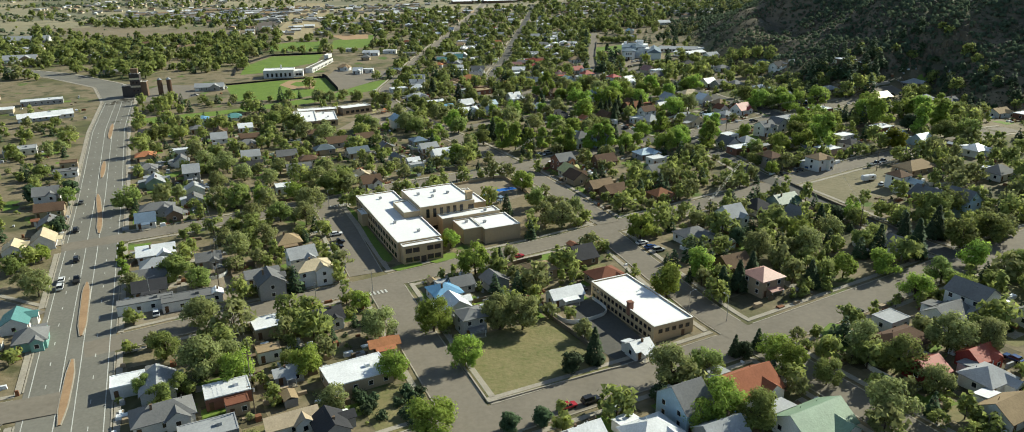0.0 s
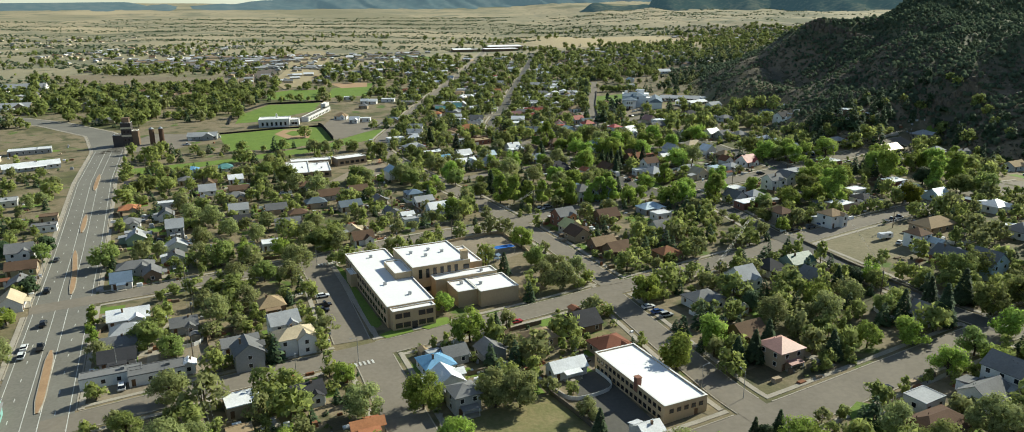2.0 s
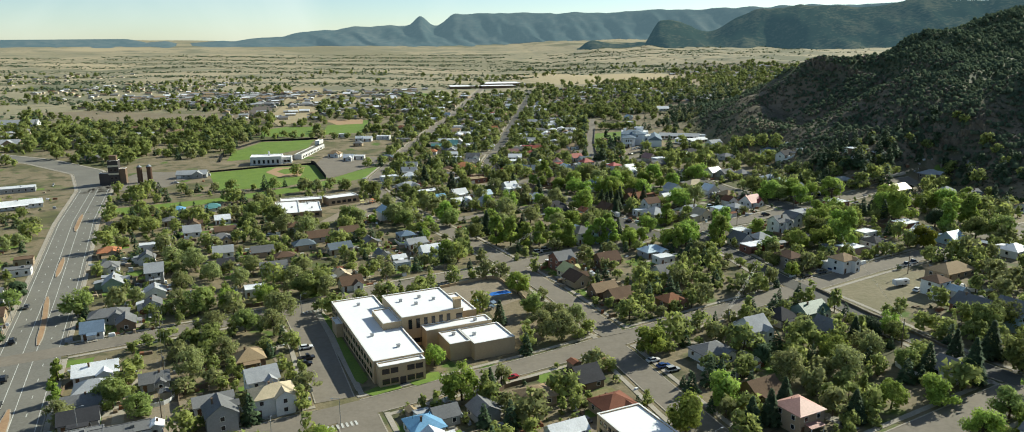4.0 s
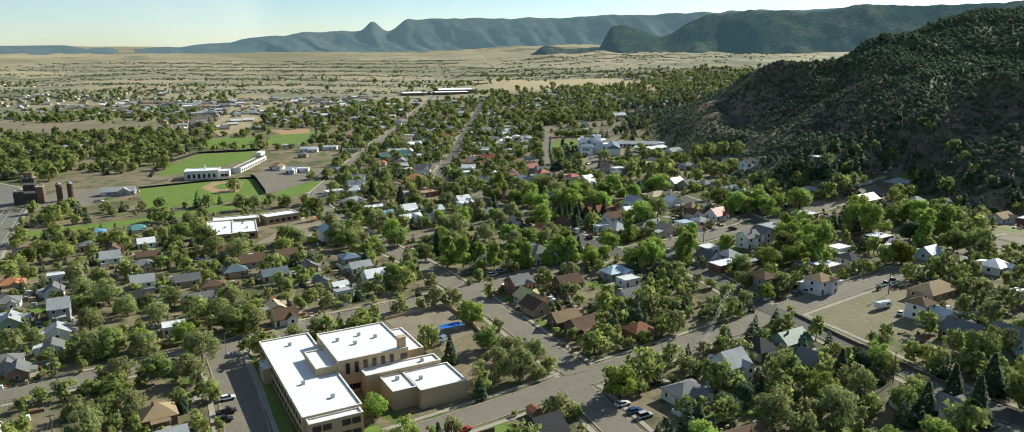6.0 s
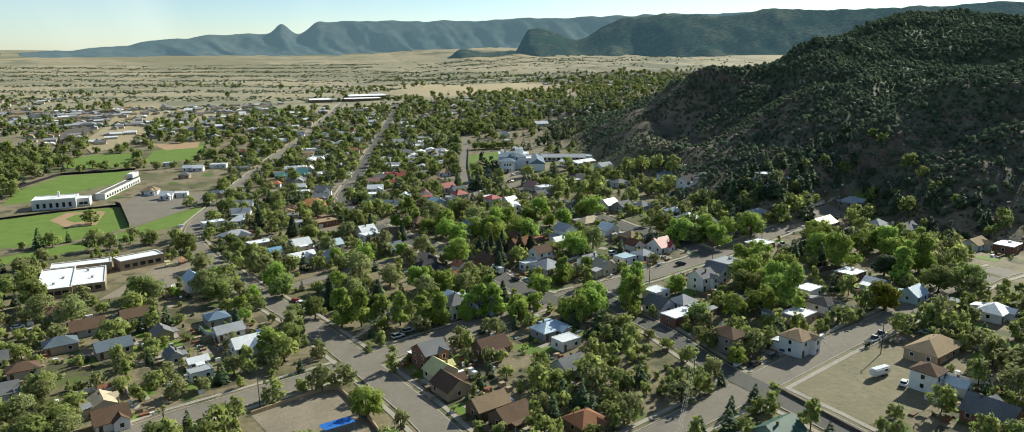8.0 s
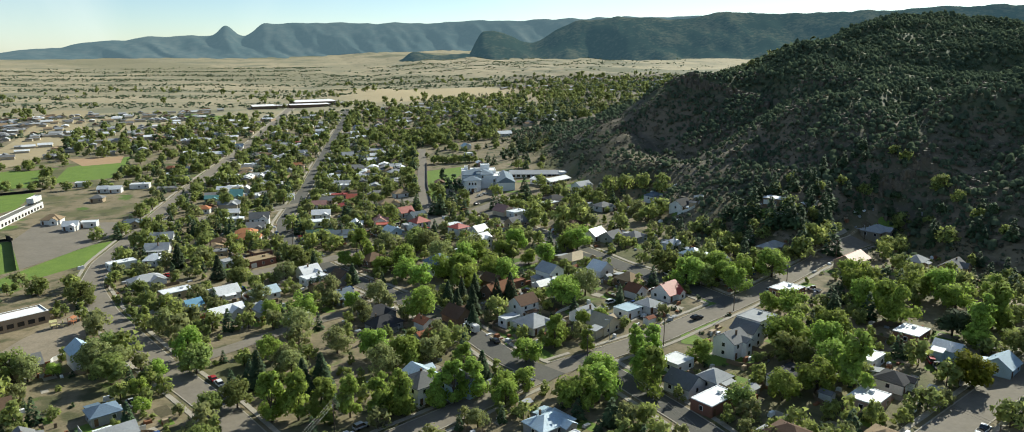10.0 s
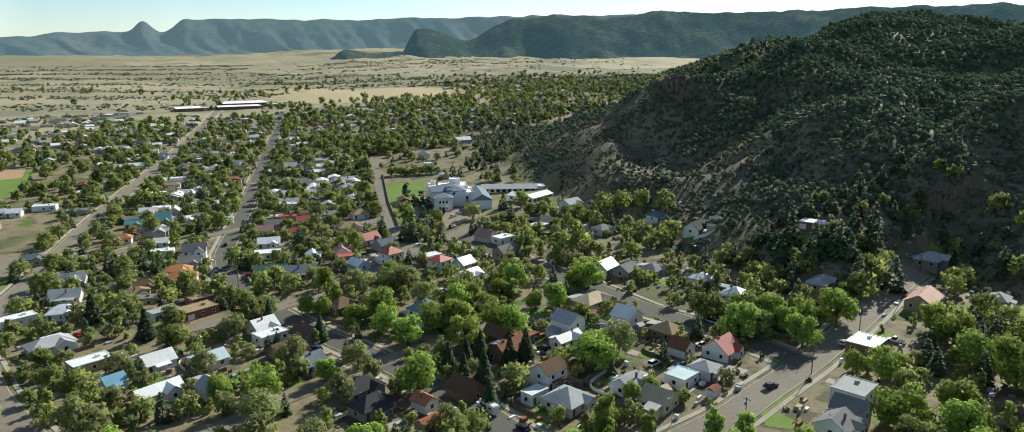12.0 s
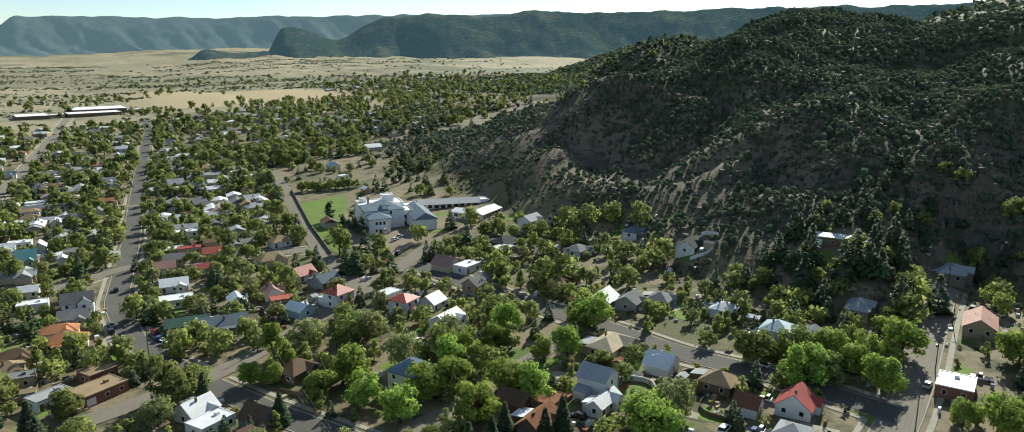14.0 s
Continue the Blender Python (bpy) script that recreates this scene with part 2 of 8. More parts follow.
def z_at(x, y):
    """The ground's height, between the corners of its mesh."""
    i = min(max(int(np.searchsorted(gx, x)) - 1, 0), nx - 2)
    j = min(max(int(np.searchsorted(gy, y)) - 1, 0), ny - 2)
    u, v = (x - gx[i]) / (gx[i + 1] - gx[i]), (y - gy[j]) / (gy[j + 1] - gy[j])
    return float((ZZ[j, i] * (1 - u) + ZZ[j, i + 1] * u) * (1 - v) + (ZZ[j + 1, i] * (1 - u) + ZZ[j + 1, i + 1] * u) * v)


# ---- building helpers ----


def raw(name, verts, faces, mats, index=None, smooth_it=False):
    me = bpy.data.meshes.new(name)
    me.from_pydata(verts, [], faces)
    for m in mats:
        me.materials.append(MATS[m])
    if index is not None:
        me.polygons.foreach_set("material_index", index)
    if smooth_it:
        me.polygons.foreach_set("use_smooth", [True] * len(me.polygons))
    me.update()
    return me


def part(name, me, parent, label="", at=None):
    ob = new(name, me)
    ob.parent = parent
    if at is not None:
        ob.matrix_basis = at
    return tagged(ob, label)


def thing(name, x, y, turn, label, category, group="", kind="", z=None):
    ob = new(name)
    ob.matrix_basis = pose(x, y, z_at(x, y) if z is None else z, 0, 0, turn)
    return tagged(ob, label, category, group, kind)


class Build:
    """Collects boxes, prisms and rings into one mesh."""

    def __init__(self):
        self.v, self.f = [], []

    def add(self, verts, faces):
        k = len(self.v)
        self.v += verts
        self.f += [tuple(k + i for i in face) for face in faces]
        return self

    def box(self, x0, y0, z0, x1, y1, z1):
        v = [(x, y, z) for z in (z0, z1) for x, y in ((x0, y0), (x1, y0), (x1, y1), (x0, y1))]
        return self.add(v, [(3, 2, 1, 0), (4, 5, 6, 7), (0, 1, 5, 4), (1, 2, 6, 5), (2, 3, 7, 6), (3, 0, 4, 7)])

    def prism(self, outline, z0, z1):
        n = len(outline)
        v = [(x, y, z0) for x, y in outline] + [(x, y, z1) for x, y in outline]
        return self.add(v, [tuple(reversed(range(n))), tuple(range(n, 2 * n))] + [(i, (i + 1) % n, n + (i + 1) % n, n + i) for i in range(n)])

    def tube(self, p, q, r0, r1, sides=6):
        p, q = Vector(p), Vector(q)
        turn = (q - p).to_track_quat("Z", "Y").to_matrix()
        v = []
        for c, r in ((p, r0), (q, r1)):
            for i in range(sides):
                a = 2 * math.pi * i / sides
                v.append(tuple(c + turn @ Vector((r * math.cos(a), r * math.sin(a), 0))))
        return self.add(v, [(i, (i + 1) % sides, sides + (i + 1) % sides, sides + i) for i in range(sides)] + [tuple(range(sides, 2 * sides)), tuple(reversed(range(sides)))])

    def slab(self, quad, thick):
        """A sloping plate: four corners of its top, in turn."""
        return self.add(list(quad) + [(x, y, z - thick) for x, y, z in quad], [(0, 1, 2, 3), (7, 6, 5, 4), (0, 4, 5, 1), (1, 5, 6, 2), (2, 6, 7, 3), (3, 7, 4, 0)])

    def mesh(self, name, material):
        return raw(name, self.v, self.f, [material])


# ---- ground ----


def spread(lo, hi, inner_lo, inner_hi, step, grow=1.13, most=150):
    inner = list(np.arange(inner_lo, inner_hi + step, step))
    s, a = step, inner[-1]
    while a < hi:
        s = min(s * grow, most)
        a += s
        inner.append(a)
    s, a, left = step, inner_lo, []
    while a > lo:
        s = min(s * grow, most)
        a -= s
        left.append(a)
    return np.array(left[::-1] + inner)


gx = spread(-4900, 4900, -320, 780, 6.0)
gy = spread(-900, 4980, 60, 1120, 6.0)
XX, YY = np.meshgrid(gx, gy)
ZZ = land(XX, YY)
nx, ny = len(gx), len(gy)
verts = np.stack([XX.ravel(), YY.ravel(), ZZ.ravel()], 1)
quad = (np.arange(ny - 1)[:, None] * nx + np.arange(nx - 1)[None, :]).ravel()
faces = np.stack([quad, quad + 1, quad + 1 + nx, quad + nx], 1)
me = raw("ground", verts.tolist(), faces.tolist(), ["dirt"], smooth_it=True)
# town soil near, straw-coloured range far off, blended by distance with ragged edges
ground_mat = MATS["dirt"].copy()
ground_mat.name = "ground_soil"
nt = ground_mat.node_tree
n, l = nt.nodes, nt.links
geo = n.new("ShaderNodeNewGeometry")
sep = n.new("ShaderNodeSeparateXYZ")
l.new(geo.outputs["Position"], sep.inputs[0])


def node(kind, op, a, b=None):
    m = n.new(kind)
    m.operation = op
    for i, s in enumerate((a, b)):
        if s is None:
            continue
        if isinstance(s, (int, float)):
            m.inputs[i].default_value = s
        else:
            l.new(s, m.inputs[i])
    return m.outputs[0]


def noise_of(size, detail=4.0):
    t = n.new("ShaderNodeTexNoise")
    t.inputs["Scale"].default_value, t.inputs["Detail"].default_value = 1.0 / size, detail
    l.new(geo.outputs["Position"], t.inputs["Vector"])
    return t.outputs["Fac"]


def ramp(value, a, b):
    m = n.new("ShaderNodeMapRange")
    m.inputs["From Min"].default_value, m.inputs["From Max"].default_value = a, b
    m.interpolation_type = 'SMOOTHSTEP'
    l.new(value, m.inputs["Value"])
    return m.outputs[0]


def blend_of(fac, a, b):
    m = n.new("ShaderNodeMix")
    m.data_type = 'RGBA'
    l.new(fac, m.inputs["Factor"])
    for key, s in (("A", a), ("B", b)):
        if isinstance(s, tuple):
            m.inputs[key].default_value = (*s, 1)
        else:
            l.new(s, m.inputs[key])
    return m.outputs["Result"]


soil = n["Principled BSDF"].inputs["Base Color"].links[0].from_socket
flat = n.new("ShaderNodeCombineXYZ")
l.new(sep.outputs["X"], flat.inputs["X"])
away_y = node("ShaderNodeMath", 'SUBTRACT', sep.outputs["Y"], 350.0)
l.new(away_y, flat.inputs["Y"])
length = n.new("ShaderNodeVectorMath")
length.operation = 'LENGTH'
l.new(flat.outputs[0], length.inputs[0])
away = node("ShaderNodeMath", 'ADD', length.outputs["Value"], node("ShaderNodeMath", 'MULTIPLY', noise_of(320), 420.0))
straw = blend_of(ramp(noise_of(420, 6), 0.38, 0.62), (0.335, 0.285, 0.182), (0.25, 0.225, 0.142))
straw = blend_of(ramp(noise_of(160, 8), 0.52, 0.64), straw, (0.185, 0.18, 0.115))
straw = blend_of(ramp(noise_of(26, 6), 0.56, 0.68), straw, (0.17, 0.16, 0.095))
straw = blend_of(ramp(noise_of(700, 5), 0.57, 0.63), straw, (0.15, 0.15, 0.09))
straw = blend_of(ramp(noise_of(1100, 4), 0.60, 0.64), straw, (0.37, 0.31, 0.195))
across = node("ShaderNodeMath", 'ADD', sep.outputs["Y"], node("ShaderNodeMath", 'MULTIPLY', sep.outputs["X"], 1.6))
across = node("ShaderNodeMath", 'ADD', across, node("ShaderNodeMath", 'MULTIPLY', noise_of(260, 5), 420.0))
gold = node("ShaderNodeMath", 'MULTIPLY', ramp(across, 2030.0, 2080.0), ramp(across, 2640.0, 2560.0))
gold = node("ShaderNodeMath", 'MULTIPLY', gold, ramp(sep.outputs["X"], 60.0, 220.0))
straw = blend_of(gold, straw, (0.39, 0.315, 0.185))
dull = node("ShaderNodeMath", 'MULTIPLY', ramp(across, 2560.0, 2700.0), ramp(across, 3420.0, 3330.0))
straw = blend_of(node("ShaderNodeMath", 'MULTIPLY', dull, 0.7), straw, (0.20, 0.185, 0.11))
soil = blend_of(ramp(noise_of(45, 5), 0.50, 0.66), soil, (0.105, 0.106, 0.044))
soil = blend_of(ramp(noise_of(9, 7), 0.50, 0.66), soil, (0.085, 0.085, 0.042))
soil = blend_of(ramp(noise_of(16, 5), 0.60, 0.70), soil, (0.085, 0.135, 0.026))
town_or_range = blend_of(ramp(away, 880.0, 1250.0), soil, straw)
slope = ramp(sep.outputs["Z"], 15.0, 27.0)
hill_soil = blend_of(ramp(noise_of(38, 6), 0.42, 0.62), (0.185, 0.15, 0.105), (0.098, 0.09, 0.066))
hill_soil = blend_of(ramp(noise_of(7, 8), 0.50, 0.66), hill_soil, (0.085, 0.082, 0.047))
hill_soil = blend_of(ramp(noise_of(1.8, 6), 0.56, 0.68), hill_soil, (0.20, 0.165, 0.115))
# higher up, the hill's ground turns darker and greener along a ragged edge
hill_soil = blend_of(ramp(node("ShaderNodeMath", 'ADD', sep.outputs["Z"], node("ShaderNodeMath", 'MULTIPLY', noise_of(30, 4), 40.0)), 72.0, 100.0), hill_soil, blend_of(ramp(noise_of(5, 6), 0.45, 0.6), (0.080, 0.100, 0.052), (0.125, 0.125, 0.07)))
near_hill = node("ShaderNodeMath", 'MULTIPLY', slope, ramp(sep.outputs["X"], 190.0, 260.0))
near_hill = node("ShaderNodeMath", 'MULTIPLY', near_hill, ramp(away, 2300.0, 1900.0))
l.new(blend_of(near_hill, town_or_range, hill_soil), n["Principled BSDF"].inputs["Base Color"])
me.materials.clear()
me.materials.append(ground_mat)
tagged(new("ground", me), "dry tan soil and straw-coloured range with sparse grass", "ground", kind="structure")
# ---- streets ----
ROADS = []          # centre lines and half widths, to keep trees and houses off them


def line_points(pts, step=5.0):
    """Points every few metres along a smooth line through pts."""
    p = np.array(pts, float)
    t = np.concatenate([[0], np.cumsum(np.hypot(*np.diff(p, axis=0).T))])
    s = np.linspace(0, t[-1], max(2, int(t[-1] / step)))
    out = np.stack([np.interp(s, t, p[:, 0]), np.interp(s, t, p[:, 1])], 1)
    if len(p) > 2:
        for _ in range(4):
            out[1:-1] = 0.25 * out[:-2] + 0.5 * out[1:-1] + 0.25 * out[2:]
    return out


def strip(line, a, b, lift, thick=0.0):
    """A band along the line between the offsets a and b (to the right), lying on the land."""
    d = np.gradient(line, axis=0)
    d /= np.hypot(d[:, 0], d[:, 1])[:, None]
    side = np.stack([d[:, 1], -d[:, 0]], 1)
    cols = np.linspace(a, b, max(2, int(abs(b - a) / 6) + 1))
    v, f = [], []
    for i in range(len(line)):
        for c in cols:
            x, y = line[i] + side[i] * c
            v.append((x, y, z_at(x, y) + lift))
    k = len(cols)
    for i in range(len(line) - 1):
        for j in range(k - 1):
            f.append((i * k + j, i * k + j + 1, (i + 1) * k + j + 1, (i + 1) * k + j))
    if thick:
        n0 = len(v)
        v += [(x, y, z - thick) for x, y, z in v]
        for i in range(len(line) - 1):
            for j in (0, k - 1):
                q = (i * k + j, (i + 1) * k + j, n0 + (i + 1) * k + j, n0 + i * k + j)
                f.append(q if j == 0 else q[::-1])
        f.append(tuple(range(k)) + tuple(reversed(range(n0, n0 + k))))
        e = (len(line) - 1) * k
        f.append(tuple(reversed(range(e, e + k))) + tuple(range(n0 + e, n0 + e + k)))
    return v, f


ROAD_CACHE = {}


def off_roads(x, y, gap, skip=None):
    """Whether a place keeps this gap from all streets."""
    key = (len(ROADS), skip)
    if key not in ROAD_CACHE:
        kept = [(line, half) for line, half, name in ROADS if name != skip]
        ROAD_CACHE[key] = (np.concatenate([line for line, half in kept]), np.concatenate([np.full(len(line), half) for line, half in kept])) if kept else None
    if ROAD_CACHE[key] is None:
        return True
    line, half = ROAD_CACHE[key]
    dx, dy = line[:, 0] - x, line[:, 1] - y
    return not (dx * dx + dy * dy < (half + gap) * np.abs(half + gap)).any()


def road(name, pts, width, material="asphalt", kerb=True, walk_w=1.5, verge=1.2, rank=0):
    line = line_points(pts)
    ROADS.append((line, width / 2, name))
    v, f = strip(line, -width / 2, width / 2, 0.05 + 0.012 * rank)
    tagged(new("road", raw("road", v, f, [material])), "worn grey asphalt street with patched surface", "road", kind="structure")
    return line


def edges(name, pts, width, walk_w=1.5, verge=1.3, sides=(-1, 1), kerb_w=0.35):
    """Kerbs and pavements beside a street, left out where another street crosses."""
    line = line_points(pts, 3.0)
    for s in sides:
        for kind, a, b, lift in (("kerb", width / 2, width / 2 + kerb_w, 0.16), ("pavement", width / 2 + kerb_w + verge, width / 2 + kerb_w + verge + walk_w, 0.13)):
            if b - a < 0.05:
                continue
            d = np.gradient(line, axis=0)
            d /= np.hypot(d[:, 0], d[:, 1])[:, None]
            mid = line + np.stack([d[:, 1], -d[:, 0]], 1) * s * (a + b) / 2
            free = [off_roads(x, y, 0.3, name) for x, y in mid]
            runs, run = [], []
            for i, ok in enumerate(free):
                if ok:
                    run.append(i)
                if (not ok or i == len(free) - 1) and run:
                    runs.append(run)
                    run = []
            vs, fs = [], []
            for r in runs:
                if len(r) < 3:
                    continue
                v, f = strip(line[r[0]:r[-1] + 1], s * a, s * b, lift, 0.25)
                fs += [tuple(len(vs) + i for i in face) for face in f]
                vs += v
            if vs:
                tagged(new(kind, raw(kind, vs, fs, ["concrete"])), "pale worn concrete " + kind + " beside the street", kind, kind="structure")


STREETS = {
    "highway": ([(-52, 45), (-89, 137), (-114, 199), (-164, 324), (-217, 453), (-250, 545), (-285, 610), (-350, 665), (-450, 720)], 19.5, "highway"),
    "school_front": ([(-106, 185), (-65, 207), (-28, 225), (28, 254), (54, 268), (85, 281), (163, 314), (212, 332), (262, 350)], 9.6, "asphalt"),
    "near_street": ([(-75, 108), (-3, 143), (40, 162), (85, 181), (143, 206), (174, 218), (240, 246)], 12.0, "asphalt"),
    "hill_street": ([(-150, 262), (-100, 287), (-62, 307), (-32, 328), (10, 348), (43, 367), (95, 390), (135.0, 397.9), (151.5, 404.6), (171, 411.5), (192, 420.6), (224, 436), (261, 453)], 9.0, "asphalt"),
    "school_side": ([(-64, 306), (-53.7, 280), (-36.9, 230)], 10.5, "asphalt"),
    "south_side": ([(-30, 222), (-17, 185), (-3, 147), (18, 92)], 11.0, "asphalt"),
    "white_school_side": ([(47, 262), (57, 222), (66, 188), (82, 150), (98, 112)], 9.0, "asphalt"),
    "east_lane": ([(108, 396), (119, 345), (123, 312), (133, 277), (146, 222), (152, 210)], 7.0, "asphalt_new"),
    "avenue": ([(50, 270), (34, 318), (18, 358), (-1, 400), (-22, 438), (-49, 494), (-63, 533), (-66, 572), (-61, 620), (-56, 680), (-45, 796), (-17, 1032), (13, 1385), (25, 1520)], 9.0, "asphalt"),
    "middle_street": ([(95, 384), (86, 402), (78, 435), (69, 458), (58, 484), (46, 508), (31, 544), (18, 585), (16, 630), (30, 726), (54, 927), (93, 1230), (108, 1400)], 8.0, "asphalt_new"),
    "mid_lane": ([(-18, 433), (24, 461), (45, 469), (68, 480), (92, 484), (122, 497), (150, 505)], 6.5, "asphalt"),
    "far_lane": ([(-2, 531), (36, 543), (68, 564), (125, 605), (152, 628)], 8.0, "asphalt"),
    "upper_lane": ([(172, 412), (166, 442), (155, 470), (149, 504), (138, 545), (128, 600)], 8.0, "asphalt_new"),
    "drive_road": ([(98, 585), (101, 640), (108, 698), (124, 790), (137, 870)], 7.0, "asphalt"),
    "cross_lane": ([(-60, 640), (-22, 657), (0, 663), (26, 682), (60, 672), (103, 652)], 7.5, "asphalt"),
    "far_cross": ([(-45, 800), (0, 815), (40, 822), (90, 815)], 7.0, "asphalt"),
    "left_cross": ([(-320, 300), (-250, 262), (-185, 232), (-130, 205)], 9.0, "asphalt"),
    "left_near": ([(-240, 110), (-165, 138), (-98, 160)], 10.0, "asphalt"),
}
for i, (name, (pts, width, material)) in enumerate(STREETS.items()):
    road(name, pts, width, material, rank=i)
for name, (pts, width, material) in STREETS.items():
    if name not in ("mid_lane", "far_lane", "drive_road", "far_cross"):
        edges(name, pts, width, verge=0.2 if name == "highway" else 1.3)


def pad(name, pts, material, lift, label, category, kind="structure"):
    """A flat patch of ground with the outline pts, cut into small pieces so that it lies on the land."""
    bm = bmesh.new()
    face = bm.faces.new([bm.verts.new((x, y, 0)) for x, y in pts])
    bmesh.ops.triangulate(bm, faces=[face])
    for _ in range(4):
        long = [e for e in bm.edges if e.calc_length() > 9]
        if not long:
            break
        bmesh.ops.subdivide_edges(bm, edges=long, cuts=1)
        bmesh.ops.triangulate(bm, faces=[f for f in bm.faces if len(f.verts) > 3])
    for v in bm.verts:
        v.co.z = z_at(v.co.x, v.co.y) + lift
    bmesh.ops.recalc_face_normals(bm, faces=bm.faces[:])
    if sum(f.normal.z for f in bm.faces) < 0:
        bmesh.ops.reverse_faces(bm, faces=bm.faces[:])
    me = bpy.data.meshes.new(name)
    bm.to_mesh(me)
    bm.free()
    me.materials.append(MATS[material])
    PADS.append(np.array(pts, float))
    return tagged(new(name, me), label, category, kind=kind)


PADS = []


BOXES = []


def in_pads(x, y):
    """Whether a place lies on a paved or kept patch."""
    while len(BOXES) > len(PADS):
        BOXES.pop()
    while len(BOXES) < len(PADS):
        p = PADS[len(BOXES)]
        BOXES.append((p[:, 0].min(), p[:, 1].min(), p[:, 0].max(), p[:, 1].max(), p.tolist()))
    return any(b[0] <= x <= b[2] and b[1] <= y <= b[3] and in_poly(x, y, b[4]) for b in BOXES)


def in_poly(x, y, p):
    inside, j = False, len(p) - 1
    for i in range(len(p)):
        if (p[i][1] > y) != (p[j][1] > y) and x < (p[j][0] - p[i][0]) * (y - p[i][1]) / (p[j][1] - p[i][1]) + p[i][0]:
            inside = not inside
        j = i
    return inside


pad("vacant_field", [(2, 153), (-9, 183), (20, 194), (27, 180), (33, 166)], "dry_grass", 0.06, "dry yellow-green grass field inside a low kerb", "field")
pad("shrub_lawn", [(-30.5, 159), (-23, 142), (-12, 141), (-13.6, 158.2), (-20, 162.5)], "dry_grass", 0.06, "dry lawn planted with clipped shrubs", "garden")
pad("parking_yard", [(26, 204), (35, 206), (46, 172), (36, 166.5), (28, 181)], "asphalt_new", 0.07, "dark asphalt yard beside the white-roofed school", "yard")
pad("playground_yard", [(12, 338), (-11, 325), (1, 300), (8, 298), (21, 310)], "gravel", 0.07, "bare concrete and gravel school playground", "playground")
pad("play_dirt", [(21, 310), (8, 298), (14, 272), (36, 286), (28, 306)], "dirt", 0.06, "bare brown dirt under school trees", "yard")
pad("baseball_field", [(-167, 536), (-193, 600), (-154, 620), (-121, 629), (-100, 570), (-128, 540)], "grass", 0.06, "bright green mown baseball outfield", "field")
pad("infield_dirt", [(-151, 599), (-148, 619), (-126, 618), (-121, 580), (-136, 578)], "infield", 0.10, "orange clay baseball infield", "field")
pad("infield_grass", [(-143, 600), (-141, 612), (-130, 611), (-128, 594), (-135, 590)], "grass", 0.14, "green grass inside the clay infield", "field")
pad("sports_field", [(-196, 652), (-205, 700), (-197, 765), (-169, 770), (-150, 778), (-145, 718), (-180, 660)], "grass", 0.06, "bright green sports field", "field")
pad("far_sports_field", [(-212, 808), (-204, 880), (-168, 898), (-158, 800)], "grass", 0.06, "green sports field beyond the stands", "field")
pad("far_ball_field", [(-150, 815), (-160, 900), (-120, 960), (-110, 830)], "grass", 0.06, "green ball field", "field")
pad("far_clay", [(-150, 905), (-172, 955), (-128, 962), (-122, 915)], "infield", 0.10, "tan clay corner of a ball field", "field")
pad("park_strip", [(-230, 476), (-160, 508), (-106, 551), (-80, 608), (-70, 614), (-72, 572), (-112, 524), (-195, 470)], "grass", 0.05, "green park grass beside the ball field", "grass")
pad("mansion_lawn", [(107, 640), (106, 660), (121, 752), (150, 752), (140, 720), (122, 680), (114, 650)], "grass", 0.06, "green lawn before a large white building", "grass")
pad("mansion_forecourt", [(120, 678), (116, 645), (126, 620), (150, 634), (147, 655), (131, 666)], "gravel", 0.07, "tan gravel forecourt with parked cars", "yard")
pad("hill_lawn", [(224, 475), (231, 469), (234, 480), (230, 487)], "grass", 0.15, "vivid green lawn under the hill", "grass")
pad("dirt_lot", [(131, 298), (140, 301), (164, 309), (187, 297), (176, 282), (160, 271), (138, 270)], "dry_lot", 0.06, "bare graded dirt lot with tyre marks", "lot")
pad("ball_yard", [(-121, 629), (-100, 570), (-76, 612), (-68, 660), (-120, 668)], "asphalt", 0.05, "worn asphalt apron beside the ball field", "yard")
pad("elementary_yard", [(-82, 440), (-72, 474), (-60, 500), (-50, 470), (-52, 452)], "gravel", 0.05, "bare sandy schoolyard", "yard")
pad("left_lot", [(-160, 150), (-215, 175), (-200, 205), (-140, 180)], "gravel", 0.05, "pale gravel commercial lot", "lot")
pad("plant_yard", [(-255, 530), (-205, 545), (-195, 600), (-245, 610)], "asphalt", 0.05, "grey industrial yard", "yard")
pad("motel_lot", [(-98, 198), (-70, 214), (-79, 233), (-107, 222)], "gravel", 0.05, "pale concrete forecourt", "lot")
mat("rail_gravel", (0.145, 0.12, 0.10), (0.09, 0.078, 0.066), big=30, small=3, bump=0.1)
mat("hill_clay", (0.34, 0.27, 0.18), (0.22, 0.175, 0.115), big=7, small=0.9, bump=0.3)
TRACKS = [([(343, 618), (329, 590), (316, 567), (334, 567.5), (354, 580), (378, 590)], 5.0), ([(336, 683), (356, 686), (381, 693)], 6.0)]
RIMS = [[(305, 756), (306, 720), (296, 682), (312, 672), (330, 655), (326, 623)], [(326, 500), (338, 497), (352, 501)], [(284, 470), (300, 464), (312, 470)]]
mat("fallow", (0.235, 0.19, 0.125), (0.165, 0.14, 0.09), big=60, small=6, bump=0.1)
mat("gold_range", (0.37, 0.30, 0.18), (0.27, 0.225, 0.135), big=70, small=7, bump=0.1)
